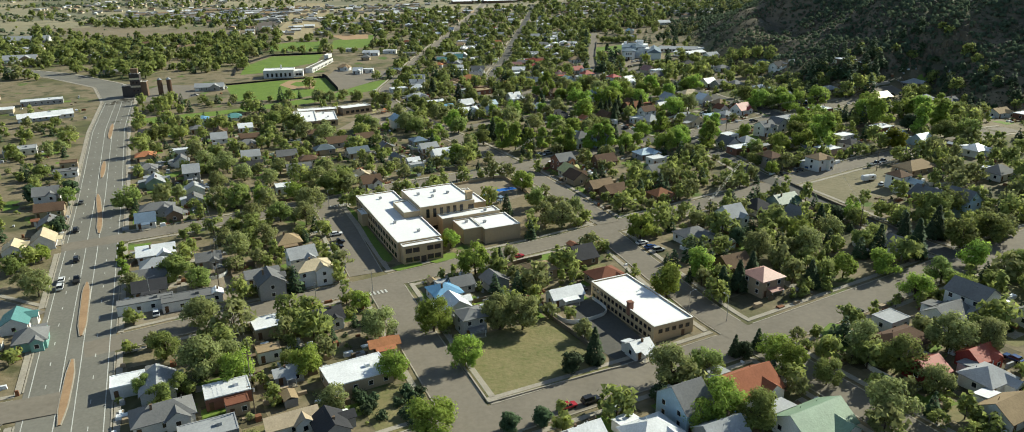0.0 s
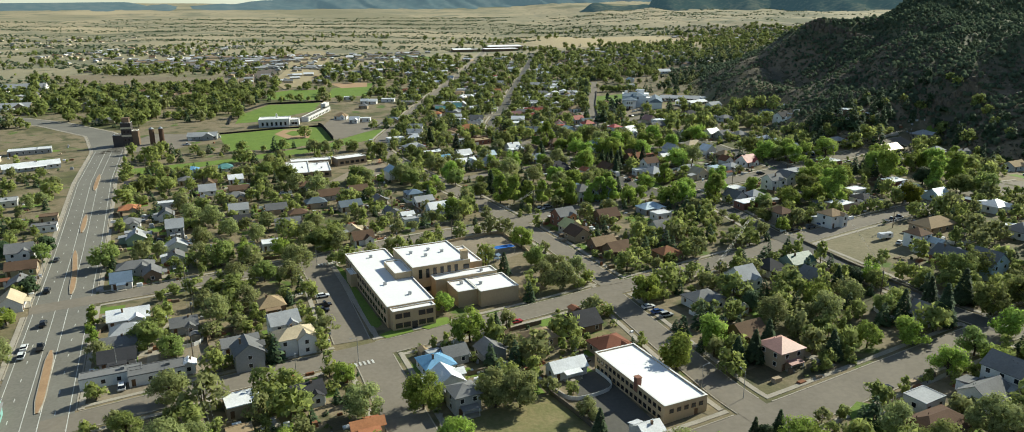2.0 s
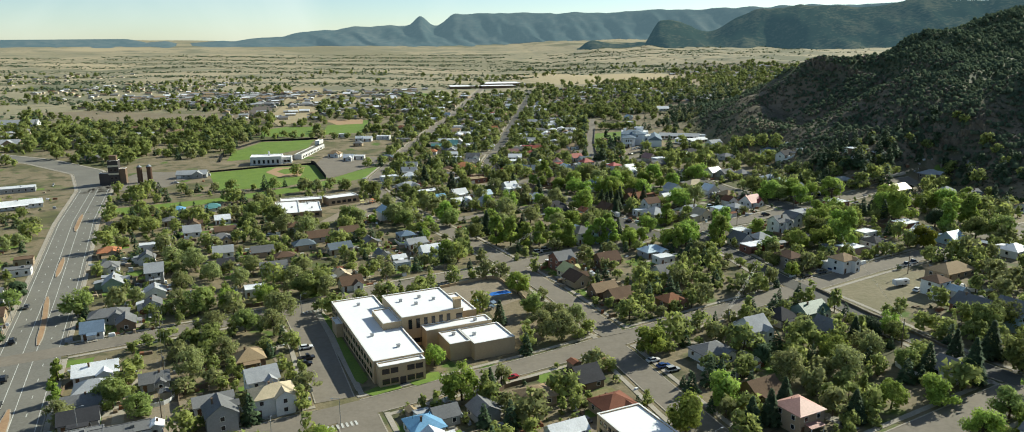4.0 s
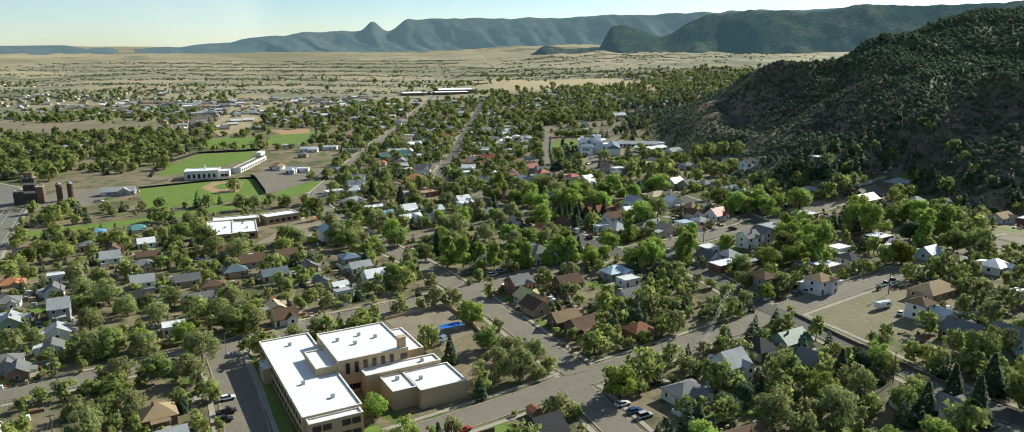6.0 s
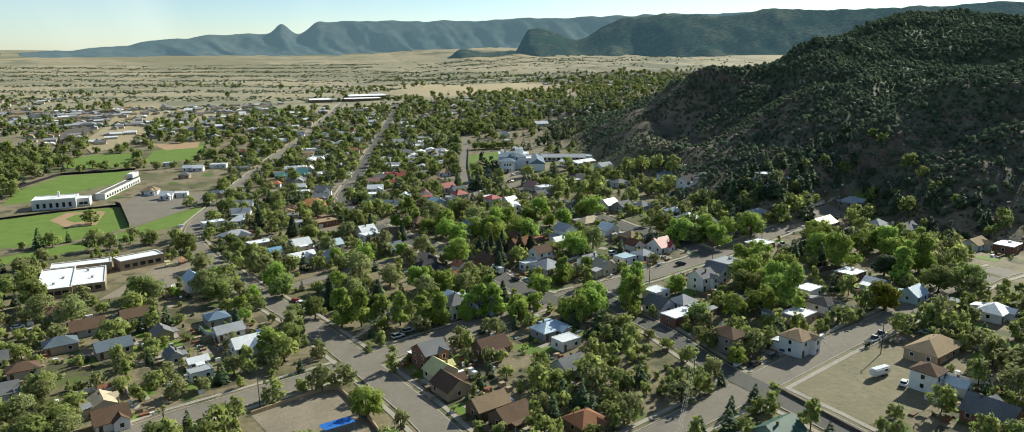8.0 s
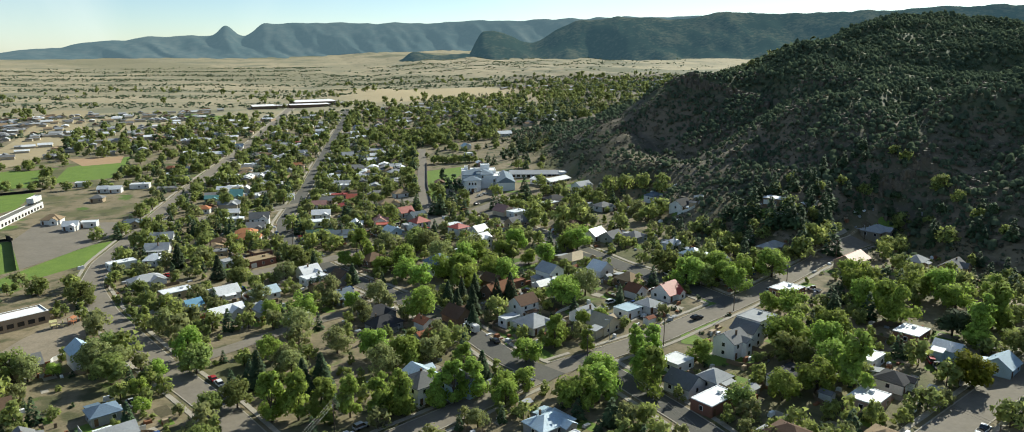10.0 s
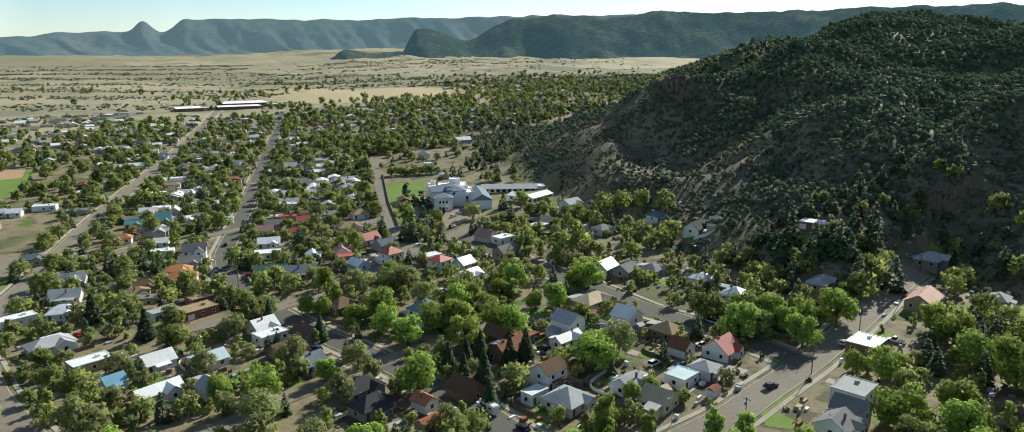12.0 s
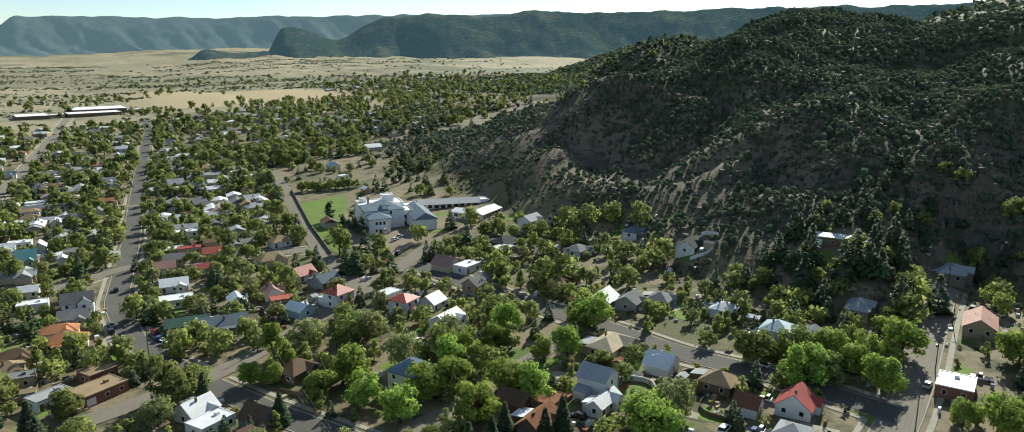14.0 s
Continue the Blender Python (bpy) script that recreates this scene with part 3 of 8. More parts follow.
pad("fallow_field", [(-409, 935), (-345, 960), (-290, 985), (-281, 947), (-270, 1005), (-300, 1042), (-395, 1060), (-520, 1115), (-600, 1090)], "fallow", 0.4, "bare brown fallow field", "field")
pad("golden_range", [(-214, 900), (-190, 962), (-205, 1080), (-262, 1500), (-299, 1588), (-350, 1606), (-318, 1400), (-270, 1150), (-252, 1012), (-226, 930)], "gold_range", 0.4, "golden dry grass along the rail line", "field")
pad("rail_yard", [(-285, 1017), (-261, 1012), (-278, 1150), (-312, 1389), (-333, 1437), (-322, 1218)], "rail_gravel", 0.7, "dark gravel rail bed crossing the plain", "rail bed")
pad("far_park", [(-137, 1459), (-57, 1363), (-75, 1315), (-119, 1352)], "grass", 0.5, "green playing field beside the far school", "field")
pad("north_field", [(-210, 811), (-224, 864), (-201, 895), (-172, 880)], "grass", 0.1, "green practice field", "field")
# ---- houses ----
HOUSES = []
rnd = random.Random(11)
win_box = Build().box(-0.62, -0.05, 0, 0.62, 0.05, 1.35).box(-0.5, -0.08, 0.1, 0.5, 0.02, 1.25)
win_frame = Build().box(-0.62, -0.05, 0, 0.62, 0.05, 1.35).mesh("frame", "white_trim")
win_pane = Build().box(-0.5, -0.08, 0.1, 0.5, 0.02, 1.25).mesh("pane", "glass_dark")
win_far = raw("window", win_box.v, win_box.f, ["white_trim", "glass_dark"], [0] * 6 + [1] * 6)
door_leaf = Build().box(-0.5, -0.07, 0, 0.5, 0.05, 2.05).mesh("door", "door_paint")
door_white = Build().box(-1.3, -0.07, 0, 1.3, 0.05, 2.1).mesh("garage_door", "white_trim")
WORDS = dict(g="gabled", h="hipped", f="flat-roofed")


def grid_turn(x, y):
    """The direction of the streets round a place, degrees."""
    if x < -75 and y < 560:
        return 21.0
    if y < 470 + 0.12 * x:
        return 25.0
    if y < 560:
        return 29.0
    return -5.0 if x < 70 else 24.0 if y < 640 else 8.0


def house(x, y, w, d, floors, kind, roof, wall, turn=None, extra=True):
    turn = grid_turn(x, y) if turn is None else turn
    r = random.Random(int(x * 31 + y * 17))
    if kind == 'g' and r.random() < 0.5 and abs(w - d) < 3:
        turn += 90
    turn += r.uniform(-2, 2)
    near = y < 620
    w, d = w * 0.85, d * 0.85
    ca, sa = math.cos(radians(turn)), math.sin(radians(turn))
    zs = [z_at(x + ca * a * w / 2 - sa * b * d / 2, y + sa * a * w / 2 + ca * b * d / 2) for a in (-1, 0, 1) for b in (-1, 0, 1)]
    z = 0.65 * sum(zs) / len(zs) + 0.35 * min(zs) + 0.15
    low = min(zs) - z - 0.4
    h = 2.5 * floors + 0.2
    label = "%s %s house with %s roof, %s" % (wall if wall not in ("stone", "brick") else wall + "-built", WORDS[kind], {"f": "pale flat", "g": "a " + roof, "h": "a " + roof}[kind] if kind != 'f' else "a " + roof, "two storeys" if floors == 2 else "one storey")
    label = label.replace("with a a", "with a")
    ob = thing("house", x, y, turn, label, "house", "houses of the town", z=z)
    HOUSES.append((x, y, 0.5 * math.hypot(w, d)))
    hw, hd = w / 2, d / 2
    top = h
    b = Build()
    rb = Build()
    o = 0.45
    if kind == 'f':
        b.box(-hw, -hd, low, hw, hd, h + 0.35)
        rb.box(-hw + 0.2, -hd + 0.2, h + 0.2, hw - 0.2, hd - 0.2, h + 0.42)
        for q in ((-hw - 0.06, -hd - 0.06, hw + 0.06, -hd + 0.22), (-hw - 0.06, hd - 0.22, hw + 0.06, hd + 0.06), (-hw - 0.06, -hd + 0.22, -hw + 0.22, hd - 0.22), (hw - 0.22, -hd + 0.22, hw + 0.06, hd - 0.22)):
            rb.box(q[0], q[1], h + 0.25, q[2], q[3], h + 0.55)
        if w > 9:
            rb.box(hw * 0.3, -0.5, h + 0.4, hw * 0.3 + 1.1, 0.6, h + 1.2)
    elif kind == 'g':
        rise = hd * r.uniform(0.55, 0.8)
        top = h + rise
        b.add([(-hw, -hd, low), (hw, -hd, low), (hw, hd, low), (-hw, hd, low), (-hw, -hd, h), (hw, -hd, h), (hw, hd, h), (-hw, hd, h), (-hw, 0, h + rise), (hw, 0, h + rise)],
              [(0, 1, 5, 4), (2, 3, 7, 6), (1, 2, 6, 9, 5), (3, 0, 4, 8, 7), (4, 5, 9, 8), (6, 7, 8, 9)])
        k = rise / hd
        for s in (-1, 1):
            e = [(-hw - o, s * (hd + o), h - o * k + 0.18), (hw + o, s * (hd + o), h - o * k + 0.18), (hw + o, 0, h + rise + 0.18), (-hw - o, 0, h + rise + 0.18)]
            rb.slab(e if s < 0 else e[::-1], 0.16)
    else:
        rise = min(hw, hd) * r.uniform(0.5, 0.72)
        top = h + rise
        ridge_half = max(hw - hd, 0.05)
        if hw < hd:
            ridge_half = 0.05
        b.box(-hw, -hd, low, hw, hd, h)
        k = [(-hw - o, -hd - o), (hw + o, -hd - o), (hw + o, hd + o), (-hw - o, hd + o)]
        v = [(p, q, h - 0.12) for p, q in k] + [(p, q, h + 0.06) for p, q in k]
        if hw >= hd:
            v += [(-ridge_half, 0, h + rise), (ridge_half, 0, h + rise)]
        else:
            v += [(0, -(hd - hw), h + rise), (0, hd - hw, h + rise)]
        f = [(3, 2, 1, 0), (0, 1, 5, 4), (1, 2, 6, 5), (2, 3, 7, 6), (3, 0, 4, 7)]
        f += [(4, 5, 9, 8), (5, 6, 9), (6, 7, 8, 9), (7, 4, 8)] if hw >= hd else [(5, 6, 9, 8), (4, 5, 8), (7, 4, 8, 9), (6, 7, 9)]
        rb.add(v, f)
    bay, bay_w, out = hw * 0.42, w * r.uniform(0.34, 0.46), r.uniform(0.9, 2.4)
    bayed = kind != 'f' and w > 7 and extra and r.random() < 0.55
    if bayed:          # a gabled bay stands out before the front wall
        slope = min(rise / hd, 0.75)
        lift = bay_w / 2 * slope
        front, back = -hd - out, -hd * (1 - min(lift / rise, 0.9))
        x0, x1 = bay - bay_w / 2, bay + bay_w / 2
        b.add([(x0, front, low), (x1, front, low), (x1, front, h), (bay, front, h + lift), (x0, front, h), (x0, -hd + 0.02, low), (x1, -hd + 0.02, low), (x1, -hd + 0.02, h), (x0, -hd + 0.02, h)],
              [(0, 1, 2, 3, 4), (1, 6, 7, 2), (5, 0, 4, 8)])
        eave, tip = h - 0.35 * slope + 0.14, h + lift + 0.14
        rb.slab([(x0 - 0.35, front - 0.35, eave), (bay, front - 0.35, tip), (bay, back, tip), (x0 - 0.35, back, eave)], 0.14)
        rb.slab([(bay, front - 0.35, tip), (x1 + 0.35, front - 0.35, eave), (x1 + 0.35, back, eave), (bay, back, tip)], 0.14)
    if kind != 'f' and near:          # soil pipes and a vent through the roof
        for _ in range(2):
            px, py = r.uniform(-0.35, 0.35) * w, r.uniform(0.1, 0.3) * d
            rb.tube((px, py, h), (px, py, h + rise * (1 - py / hd) + 0.55), 0.09, 0.09, 5)
    part("wall", b.mesh("wall", "wall_" + wall), ob)
    roof_ob = part("roof", rb.mesh("roof", "roof_" + roof), ob, roof + " roof")
    # windows and doors, each a part of its own
    for f in range(floors):
        base = 0.8 + 2.5 * f
        spots = []
        nw = max(2, int(w / 3.4))
        for i in range(nw):
            u = -hw + (i + 0.5) * w / nw
            spots += [(u, -hd, 0), (u, hd, 180)]
        nd = max(1, int(d / 4))
        for i in range(nd):
            u = -hd + (i + 0.5) * d / nd
            spots += [(hw, u, 90), (-hw, u, 270)]
        for i, (px, py, a) in enumerate(spots):
            if f == 0 and i in (0, 1 if nw > 1 else 0):
                continue
            if (a in (180, 90) and y > 430) or (a != 0 and y > 600):
                continue
            if bayed and a == 0 and abs(px - bay) < bay_w / 2:
                px, py = bay, py - out
            win = part("window", win_frame if y < 360 else win_far, ob, at=pose(px, py, base, 0, 0, a))
            if y < 360:
                part("pane", win_pane, win)
    wide = w > 12 and r.random() < 0.6
    part("garage_door" if wide else "door", door_white if wide else door_leaf, ob, "white panelled garage door" if wide else "", pose(-hw + (1.7 if wide else 1.2), -hd, 0.05, 0, 0, 0))
    if extra and near and kind != 'f':
        cx, cy = r.uniform(-0.3, 0.3) * w, r.uniform(-0.25, 0.25) * d
        if r.random() < 0.45:
            shaft = Build().box(cx - 0.24, cy - 0.24, h * 0.8, cx + 0.24, cy + 0.24, top + 0.6).box(cx - 0.3, cy - 0.3, top + 0.48, cx + 0.3, cy + 0.3, top + 0.58)
            part("chimney", shaft.mesh("chimney", "wall_brown"), roof_ob, "brown brick chimney")
        if not bayed and r.random() < 0.7:
            pw = w * r.uniform(0.35, 0.8)
            p = Build().slab([(-pw / 2, -hd - 2.2, 2.35), (pw / 2, -hd - 2.2, 2.35), (pw / 2, -hd + 0.05, 2.75), (-pw / 2, -hd + 0.05, 2.75)], 0.14)
            porch = part("porch_roof", p.mesh("porch_roof", "roof_" + roof), ob)
            for s in (-1, 1):
                part("porch_post", Build().box(s * (pw / 2 - 0.25) - 0.08, -hd - 2.0, low, s * (pw / 2 - 0.25) + 0.08, -hd - 1.84, 2.3).mesh("porch_post", "white_trim"), porch)
            part("porch_floor", Build().box(-pw / 2, -hd - 2.1, low, pw / 2, -hd - 0.01, 0.12).mesh("porch_floor", "concrete"), ob)
        if r.random() < 0.45:
            s = r.choice((-1, 1))
            lw, ld = w * 0.45, d * 0.42
            lb, lr = Build(), Build()
            x0 = s * (hw * 0.4) - lw / 2
            lb.box(x0, hd - 0.02, low, x0 + lw, hd + ld, 2.35)
            lr.slab([(x0 - 0.25, hd - 0.02, 2.95), (x0 + lw + 0.25, hd - 0.02, 2.95), (x0 + lw + 0.25, hd + ld + 0.3, 2.42), (x0 - 0.25, hd + ld + 0.3, 2.42)][::-1], -0.14)
            part("lean_to", lb.mesh("lean_to", "wall_" + wall), ob)
            part("lean_to_roof", lr.mesh("lean_to_roof", "roof_" + r.choice((roof, "lightgrey", "white"))), ob)
    return ob


house(-180.4, 313.3, 11, 9, 2, 'g', 'grey', 'white')
house(-172.7, 299.8, 12, 8, 1, 'g', 'brown', 'tan')
house(-163.6, 281.9, 11, 9, 1, 'g', 'grey', 'tan')
house(-157.0, 264.5, 11, 9, 1, 'g', 'cream', 'white')
house(-163.0, 256.6, 9, 8, 1, 'g', 'cream', 'white')
house(-200.3, 372.1, 9, 7, 1, 'f', 'brown', 'tan')
house(-194.3, 356.6, 12, 7, 1, 'f', 'grey', 'white')
house(-121.3, 188.9, 9, 9, 1, 'h', 'grey', 'teal')
house(-131.0, 199.3, 10, 8, 1, 'g', 'teal', 'white')
house(-186.9, 432.0, 8, 9, 1, 'g', 'dark', 'grey')
house(-167.5, 382.9, 11, 9, 1, 'h', 'orange', 'tan')
house(-157.1, 358.9, 10, 9, 1, 'h', 'grey', 'white')
house(-144.7, 336.1, 10, 9, 1, 'g', 'lightgrey', 'sage')
house(-129.3, 297.9, 15, 9, 1, 'h', 'grey', 'grey')
house(-128.3, 283.5, 8, 9, 1, 'g', 'blue', 'white')
house(-111.3, 249.5, 14, 9, 1, 'g', 'white', 'white')
house(-106.2, 237.5, 12, 9, 1, 'h', 'lightgrey', 'white')
house(-153.0, 392.0, 10, 6, 1, 'f', 'white', 'white')
house(-145.4, 370.9, 8, 8, 1, 'g', 'grey', 'white')
house(-130.8, 343.0, 8, 9, 2, 'g', 'lightgrey', 'grey')
house(-123.1, 323.4, 8, 9, 1, 'g', 'lightgrey', 'white')
house(-118.3, 309.1, 8, 7, 1, 'g', 'grey', 'white')
house(-120.2, 290.7, 9, 7, 1, 'g', 'grey', 'brown')
house(-91.1, 242.0, 9, 7, 1, 'g', 'grey', 'grey')
house(-105.1, 228.2, 11, 8, 1, 'g', 'grey', 'grey')
house(-101.7, 219.4, 11, 8, 1, 'g', 'dark', 'grey')
house(-87.3, 211.0, 17, 7, 1, 'f', 'grey', 'white')
house(-99.0, 209.2, 18, 5, 1, 'f', 'grey', 'white')
house(-79.8, 213.9, 4, 4, 1, 'g', 'white', 'white')
house(-77.6, 162.4, 11, 9, 1, 'g', 'lightgrey', 'white')
house(-85.3, 164.0, 9, 7, 1, 'f', 'white', 'white')
house(-71.8, 149.9, 15, 9, 1, 'h', 'grey', 'white')
house(-60.1, 158.5, 12, 8, 1, 'f', 'white', 'brick')
house(-56.2, 153.0, 6, 4, 1, 'f', 'rust', 'tan')
house(-59.3, 142.4, 14, 8, 1, 'f', 'lightgrey', 'grey')
house(-58.8, 192.1, 10, 9, 1, 'f', 'white', 'tan')
house(-55.1, 177.2, 7, 5, 1, 'f', 'tan', 'white')
house(-47.5, 165.8, 8, 4, 1, 'g', 'lightgrey', 'grey')
house(-43.3, 195.8, 9, 9, 1, 'g', 'dark', 'white')
house(-30.7, 164.7, 18, 12, 1, 'f', 'white', 'tan')
house(-42.2, 145.4, 13, 6, 1, 'g', 'cream', 'white')
house(-33.2, 142.8, 9, 8, 1, 'g', 'dark', 'grey')
house(-84.3, 323.4, 9, 8, 1, 'f', 'white', 'white')
house(-134.3, 443.6, 9, 7, 1, 'g', 'white', 'white')
house(-146.0, 433.0, 9, 7, 1, 'g', 'brown', 'tan')
house(-122.2, 403.3, 11, 8, 1, 'h', 'grey', 'tan')
house(-167.5, 468.1, 10, 8, 1, 'h', 'skyblue', 'white')
house(-106.4, 359.1, 8, 8, 1, 'g', 'dark', 'grey')
house(-67.8, 256.2, 10, 9, 1, 'h', 'tan', 'brown')
house(-58.8, 236.6, 10, 9, 2, 'g', 'lightgrey', 'white')
house(-52.9, 226.1, 13, 9, 2, 'h', 'cream', 'white')
house(-69.5, 227.1, 12, 7, 1, 'g', 'grey', 'white')
house(-64.1, 216.6, 9, 9, 2, 'g', 'grey', 'grey')
house(-45.7, 444.4, 10, 8, 2, 'g', 'lightblue', 'white')
house(-47.2, 390.9, 8, 7, 1, 'g', 'grey', 'tan')
house(-39.4, 369.0, 7, 5, 1, 'g', 'grey', 'grey')
house(-30.8, 402.2, 9, 8, 1, 'h', 'blue', 'grey')
house(-24.8, 387.4, 11, 7, 1, 'g', 'lightgrey', 'white')
house(-16.8, 373.4, 12, 8, 1, 'g', 'white', 'white')
house(-30.8, 362.1, 7, 4, 1, 'g', 'white', 'white')
house(-28.7, 353.6, 8, 5, 1, 'f', 'lightgrey', 'white')
house(-47.2, 327.9, 10, 8, 1, 'g', 'brown', 'white')
house(-52.2, 338.7, 9, 7, 1, 'g', 'cream', 'cream')
house(-4.3, 477.4, 15, 6, 1, 'g', 'white', 'white')
house(41.3, 346.6, 10, 10, 2, 'g', 'grey', 'brick')
house(43.2, 336.2, 9, 9, 1, 'g', 'yellow', 'cream')
house(44.7, 325.2, 11, 9, 1, 'g', 'brown', 'tan')
house(61.4, 349.2, 12, 9, 1, 'g', 'brown', 'brown')
house(83.6, 356.9, 13, 9, 1, 'h', 'lightblue', 'grey')
house(53.0, 310.5, 12, 8, 1, 'g', 'tan', 'brown')
house(57.8, 302.7, 11, 9, 1, 'g', 'brown', 'brown')
house(81.2, 326.1, 10, 9, 1, 'g', 'grey', 'white')
house(85.7, 345.2, 9, 7, 1, 'f', 'white', 'white')
house(75.5, 293.5, 10, 9, 1, 'h', 'rust', 'brown')
house(34.6, 235.0, 9, 11, 1, 'g', 'dark', 'brown')
house(19.4, 224.9, 11, 9, 1, 'h', 'tan', 'tan')
house(40.0, 217.3, 12, 11, 1, 'h', 'rust', 'tan')
house(25.5, 204.8, 12, 6, 1, 'g', 'white', 'white')
house(-10.6, 210.2, 10, 10, 1, 'h', 'skyblue', 'white')
house(-7.4, 200.4, 9, 9, 1, 'g', 'white', 'white')
house(-2.6, 188.8, 8, 8, 2, 'h', 'grey', 'grey')
house(-5.7, 215.6, 8, 7, 1, 'g', 'grey', 'grey')
house(4.8, 217.3, 8, 8, 1, 'g', 'grey', 'grey')
house(92.3, 256.4, 9, 10, 2, 'g', 'lightgrey', 'white')
house(106.7, 269.0, 10, 10, 1, 'h', 'dark', 'grey')
house(118.0, 272.0, 12, 9, 1, 'g', 'green', 'sage')
house(116.7, 255.3, 9, 9, 1, 'g', 'grey', 'brown')
house(76.1, 247.1, 13, 10, 1, 'h', 'grey', 'white')
house(81.1, 220.0, 11, 9, 1, 'g', 'brown', 'brown')
house(84.7, 203.2, 10, 10, 2, 'h', 'salmon', 'tan')
house(135.6, 220.0, 9, 10, 1, 'g', 'grey', 'white')
house(169.2, 261.4, 13, 11, 1, 'g', 'grey', 'brick')
house(172.8, 248.2, 10, 12, 2, 'g', 'grey', 'lightblue')
house(167.8, 281.2, 8, 8, 2, 'h', 'brown', 'white')
house(172.5, 276.0, 6, 5, 1, 'g', 'lightblue', 'white')
house(183.7, 297.5, 19, 11, 1, 'h', 'tan', 'tan', 24, False)
house(208.1, 280.8, 12, 10, 1, 'h', 'grey', 'white')
house(219.2, 312.7, 11, 9, 1, 'h', 'white', 'white')
house(132.3, 324.1, 9, 11, 2, 'h', 'brown', 'stone')
house(150.1, 314.1, 10, 9, 2, 'h', 'tan', 'white')
house(163.5, 334.5, 11, 9, 1, 'f', 'white', 'pink')
house(176.6, 340.4, 9, 9, 1, 'h', 'dark', 'white')
house(179.9, 353.8, 10, 7, 1, 'f', 'white', 'white')
house(203.1, 362.5, 11, 9, 1, 'f', 'white', 'brick')
house(208.1, 335.5, 9, 8, 1, 'g', 'lightblue', 'lightblue')
house(149.4, 377.0, 9, 9, 2, 'g', 'grey', 'white')
house(157.8, 381.1, 9, 8, 2, 'g', 'grey', 'white')
house(125.5, 362.0, 10, 9, 1, 'g', 'grey', 'white')
house(128.2, 350.5, 14, 8, 1, 'f', 'white', 'brick')
house(134.4, 361.2, 9, 8, 1, 'h', 'lightgrey', 'white')
house(61.3, 150.8, 16, 12, 1, 'g', 'terracotta', 'white')
house(70.8, 135.1, 17, 12, 1, 'g', 'sage', 'white')
house(105.2, 164.0, 18, 10, 1, 'h', 'brown', 'tan')
house(108.6, 174.9, 9, 7, 1, 'f', 'lightgrey', 'white')
house(123.5, 174.6, 12, 9, 1, 'g', 'grey', 'white')
house(133.3, 179.8, 12, 10, 2, 'g', 'grey', 'white')
house(104.2, 150.7, 8, 9, 1, 'g', 'red', 'red')
house(115.0, 144.8, 11, 9, 1, 'h', 'lightgrey', 'white')
house(118.5, 153.7, 9, 7, 1, 'g', 'red', 'red')
house(111.0, 132.3, 11, 9, 1, 'g', 'tan', 'white')
house(44.9, 142.8, 9, 12, 2, 'g', 'grey', 'lightblue')
house(35.8, 135.3, 13, 10, 1, 'h', 'white', 'white')
house(21.3, 134.7, 9, 8, 1, 'g', 'white', 'white')
house(50.3, 133.7, 11, 9, 1, 'g', 'lightgrey', 'grey')
house(144.3, 169.9, 12, 9, 1, 'g', 'grey', 'white')
house(-149.6, 474.4, 10, 7, 1, 'h', 'teal', 'white')
house(-25.4, 507.7, 14, 8, 1, 'f', 'white', 'tan')
house(10.2, 474.7, 8, 8, 1, 'g', 'lightgrey', 'white')
house(-17.0, 489.0, 7, 6, 1, 'g', 'skyblue', 'white')
house(27.3, 518.8, 10, 9, 1, 'g', 'white', 'white')
house(40.7, 506.1, 9, 9, 1, 'g', 'brown', 'grey')
house(50.6, 457.2, 13, 9, 1, 'h', 'dark', 'grey')
house(65.3, 440.8, 7, 6, 1, 'g', 'orange', 'white')
house(56.7, 398.8, 10, 9, 1, 'g', 'lightblue', 'white')
house(101.4, 437.4, 10, 8, 2, 'g', 'brown', 'white')
house(99.5, 473.9, 10, 8, 1, 'g', 'brown', 'brown')
house(121.7, 467.3, 10, 9, 2, 'g', 'lightgrey', 'white')
house(140.3, 485.4, 16, 10, 1, 'h', 'cream', 'tan')
house(143.5, 466.1, 9, 9, 1, 'g', 'white', 'white')
house(148.4, 448.8, 9, 10, 1, 'h', 'tan', 'brown')
house(143.3, 420.8, 8, 8, 1, 'h', 'lightgrey', 'white')
house(134.6, 419.7, 9, 8, 1, 'f', 'lightblue', 'white')
house(122.0, 411.4, 9, 10, 1, 'g', 'cream', 'cream')
house(119.2, 423.0, 9, 8, 1, 'g', 'lightgrey', 'white')
house(6.1, 559.8, 10, 8, 1, 'f', 'tan', 'brick')
house(-2.7, 602.4, 13, 8, 1, 'h', 'orange', 'white')
house(37.7, 635.4, 12, 9, 1, 'g', 'white', 'white')
house(-14.6, 585.5, 10, 8, 1, 'h', 'brown', 'tan')
house(37.6, 662.5, 10, 8, 1, 'g', 'pink', 'white')
house(86.5, 578.1, 10, 9, 2, 'h', 'red', 'white')
house(103.2, 570.9, 10, 7, 1, 'f', 'white', 'white')
house(112.8, 552.7, 9, 8, 1, 'g', 'white', 'white')
house(84.2, 616.0, 10, 8, 1, 'g', 'red', 'white')
house(89.2, 601.9, 11, 8, 1, 'g', 'slate', 'grey')
house(161.2, 515.3, 11, 9, 1, 'g', 'white', 'white')
house(166.8, 507.7, 10, 9, 1, 'g', 'grey', 'grey')
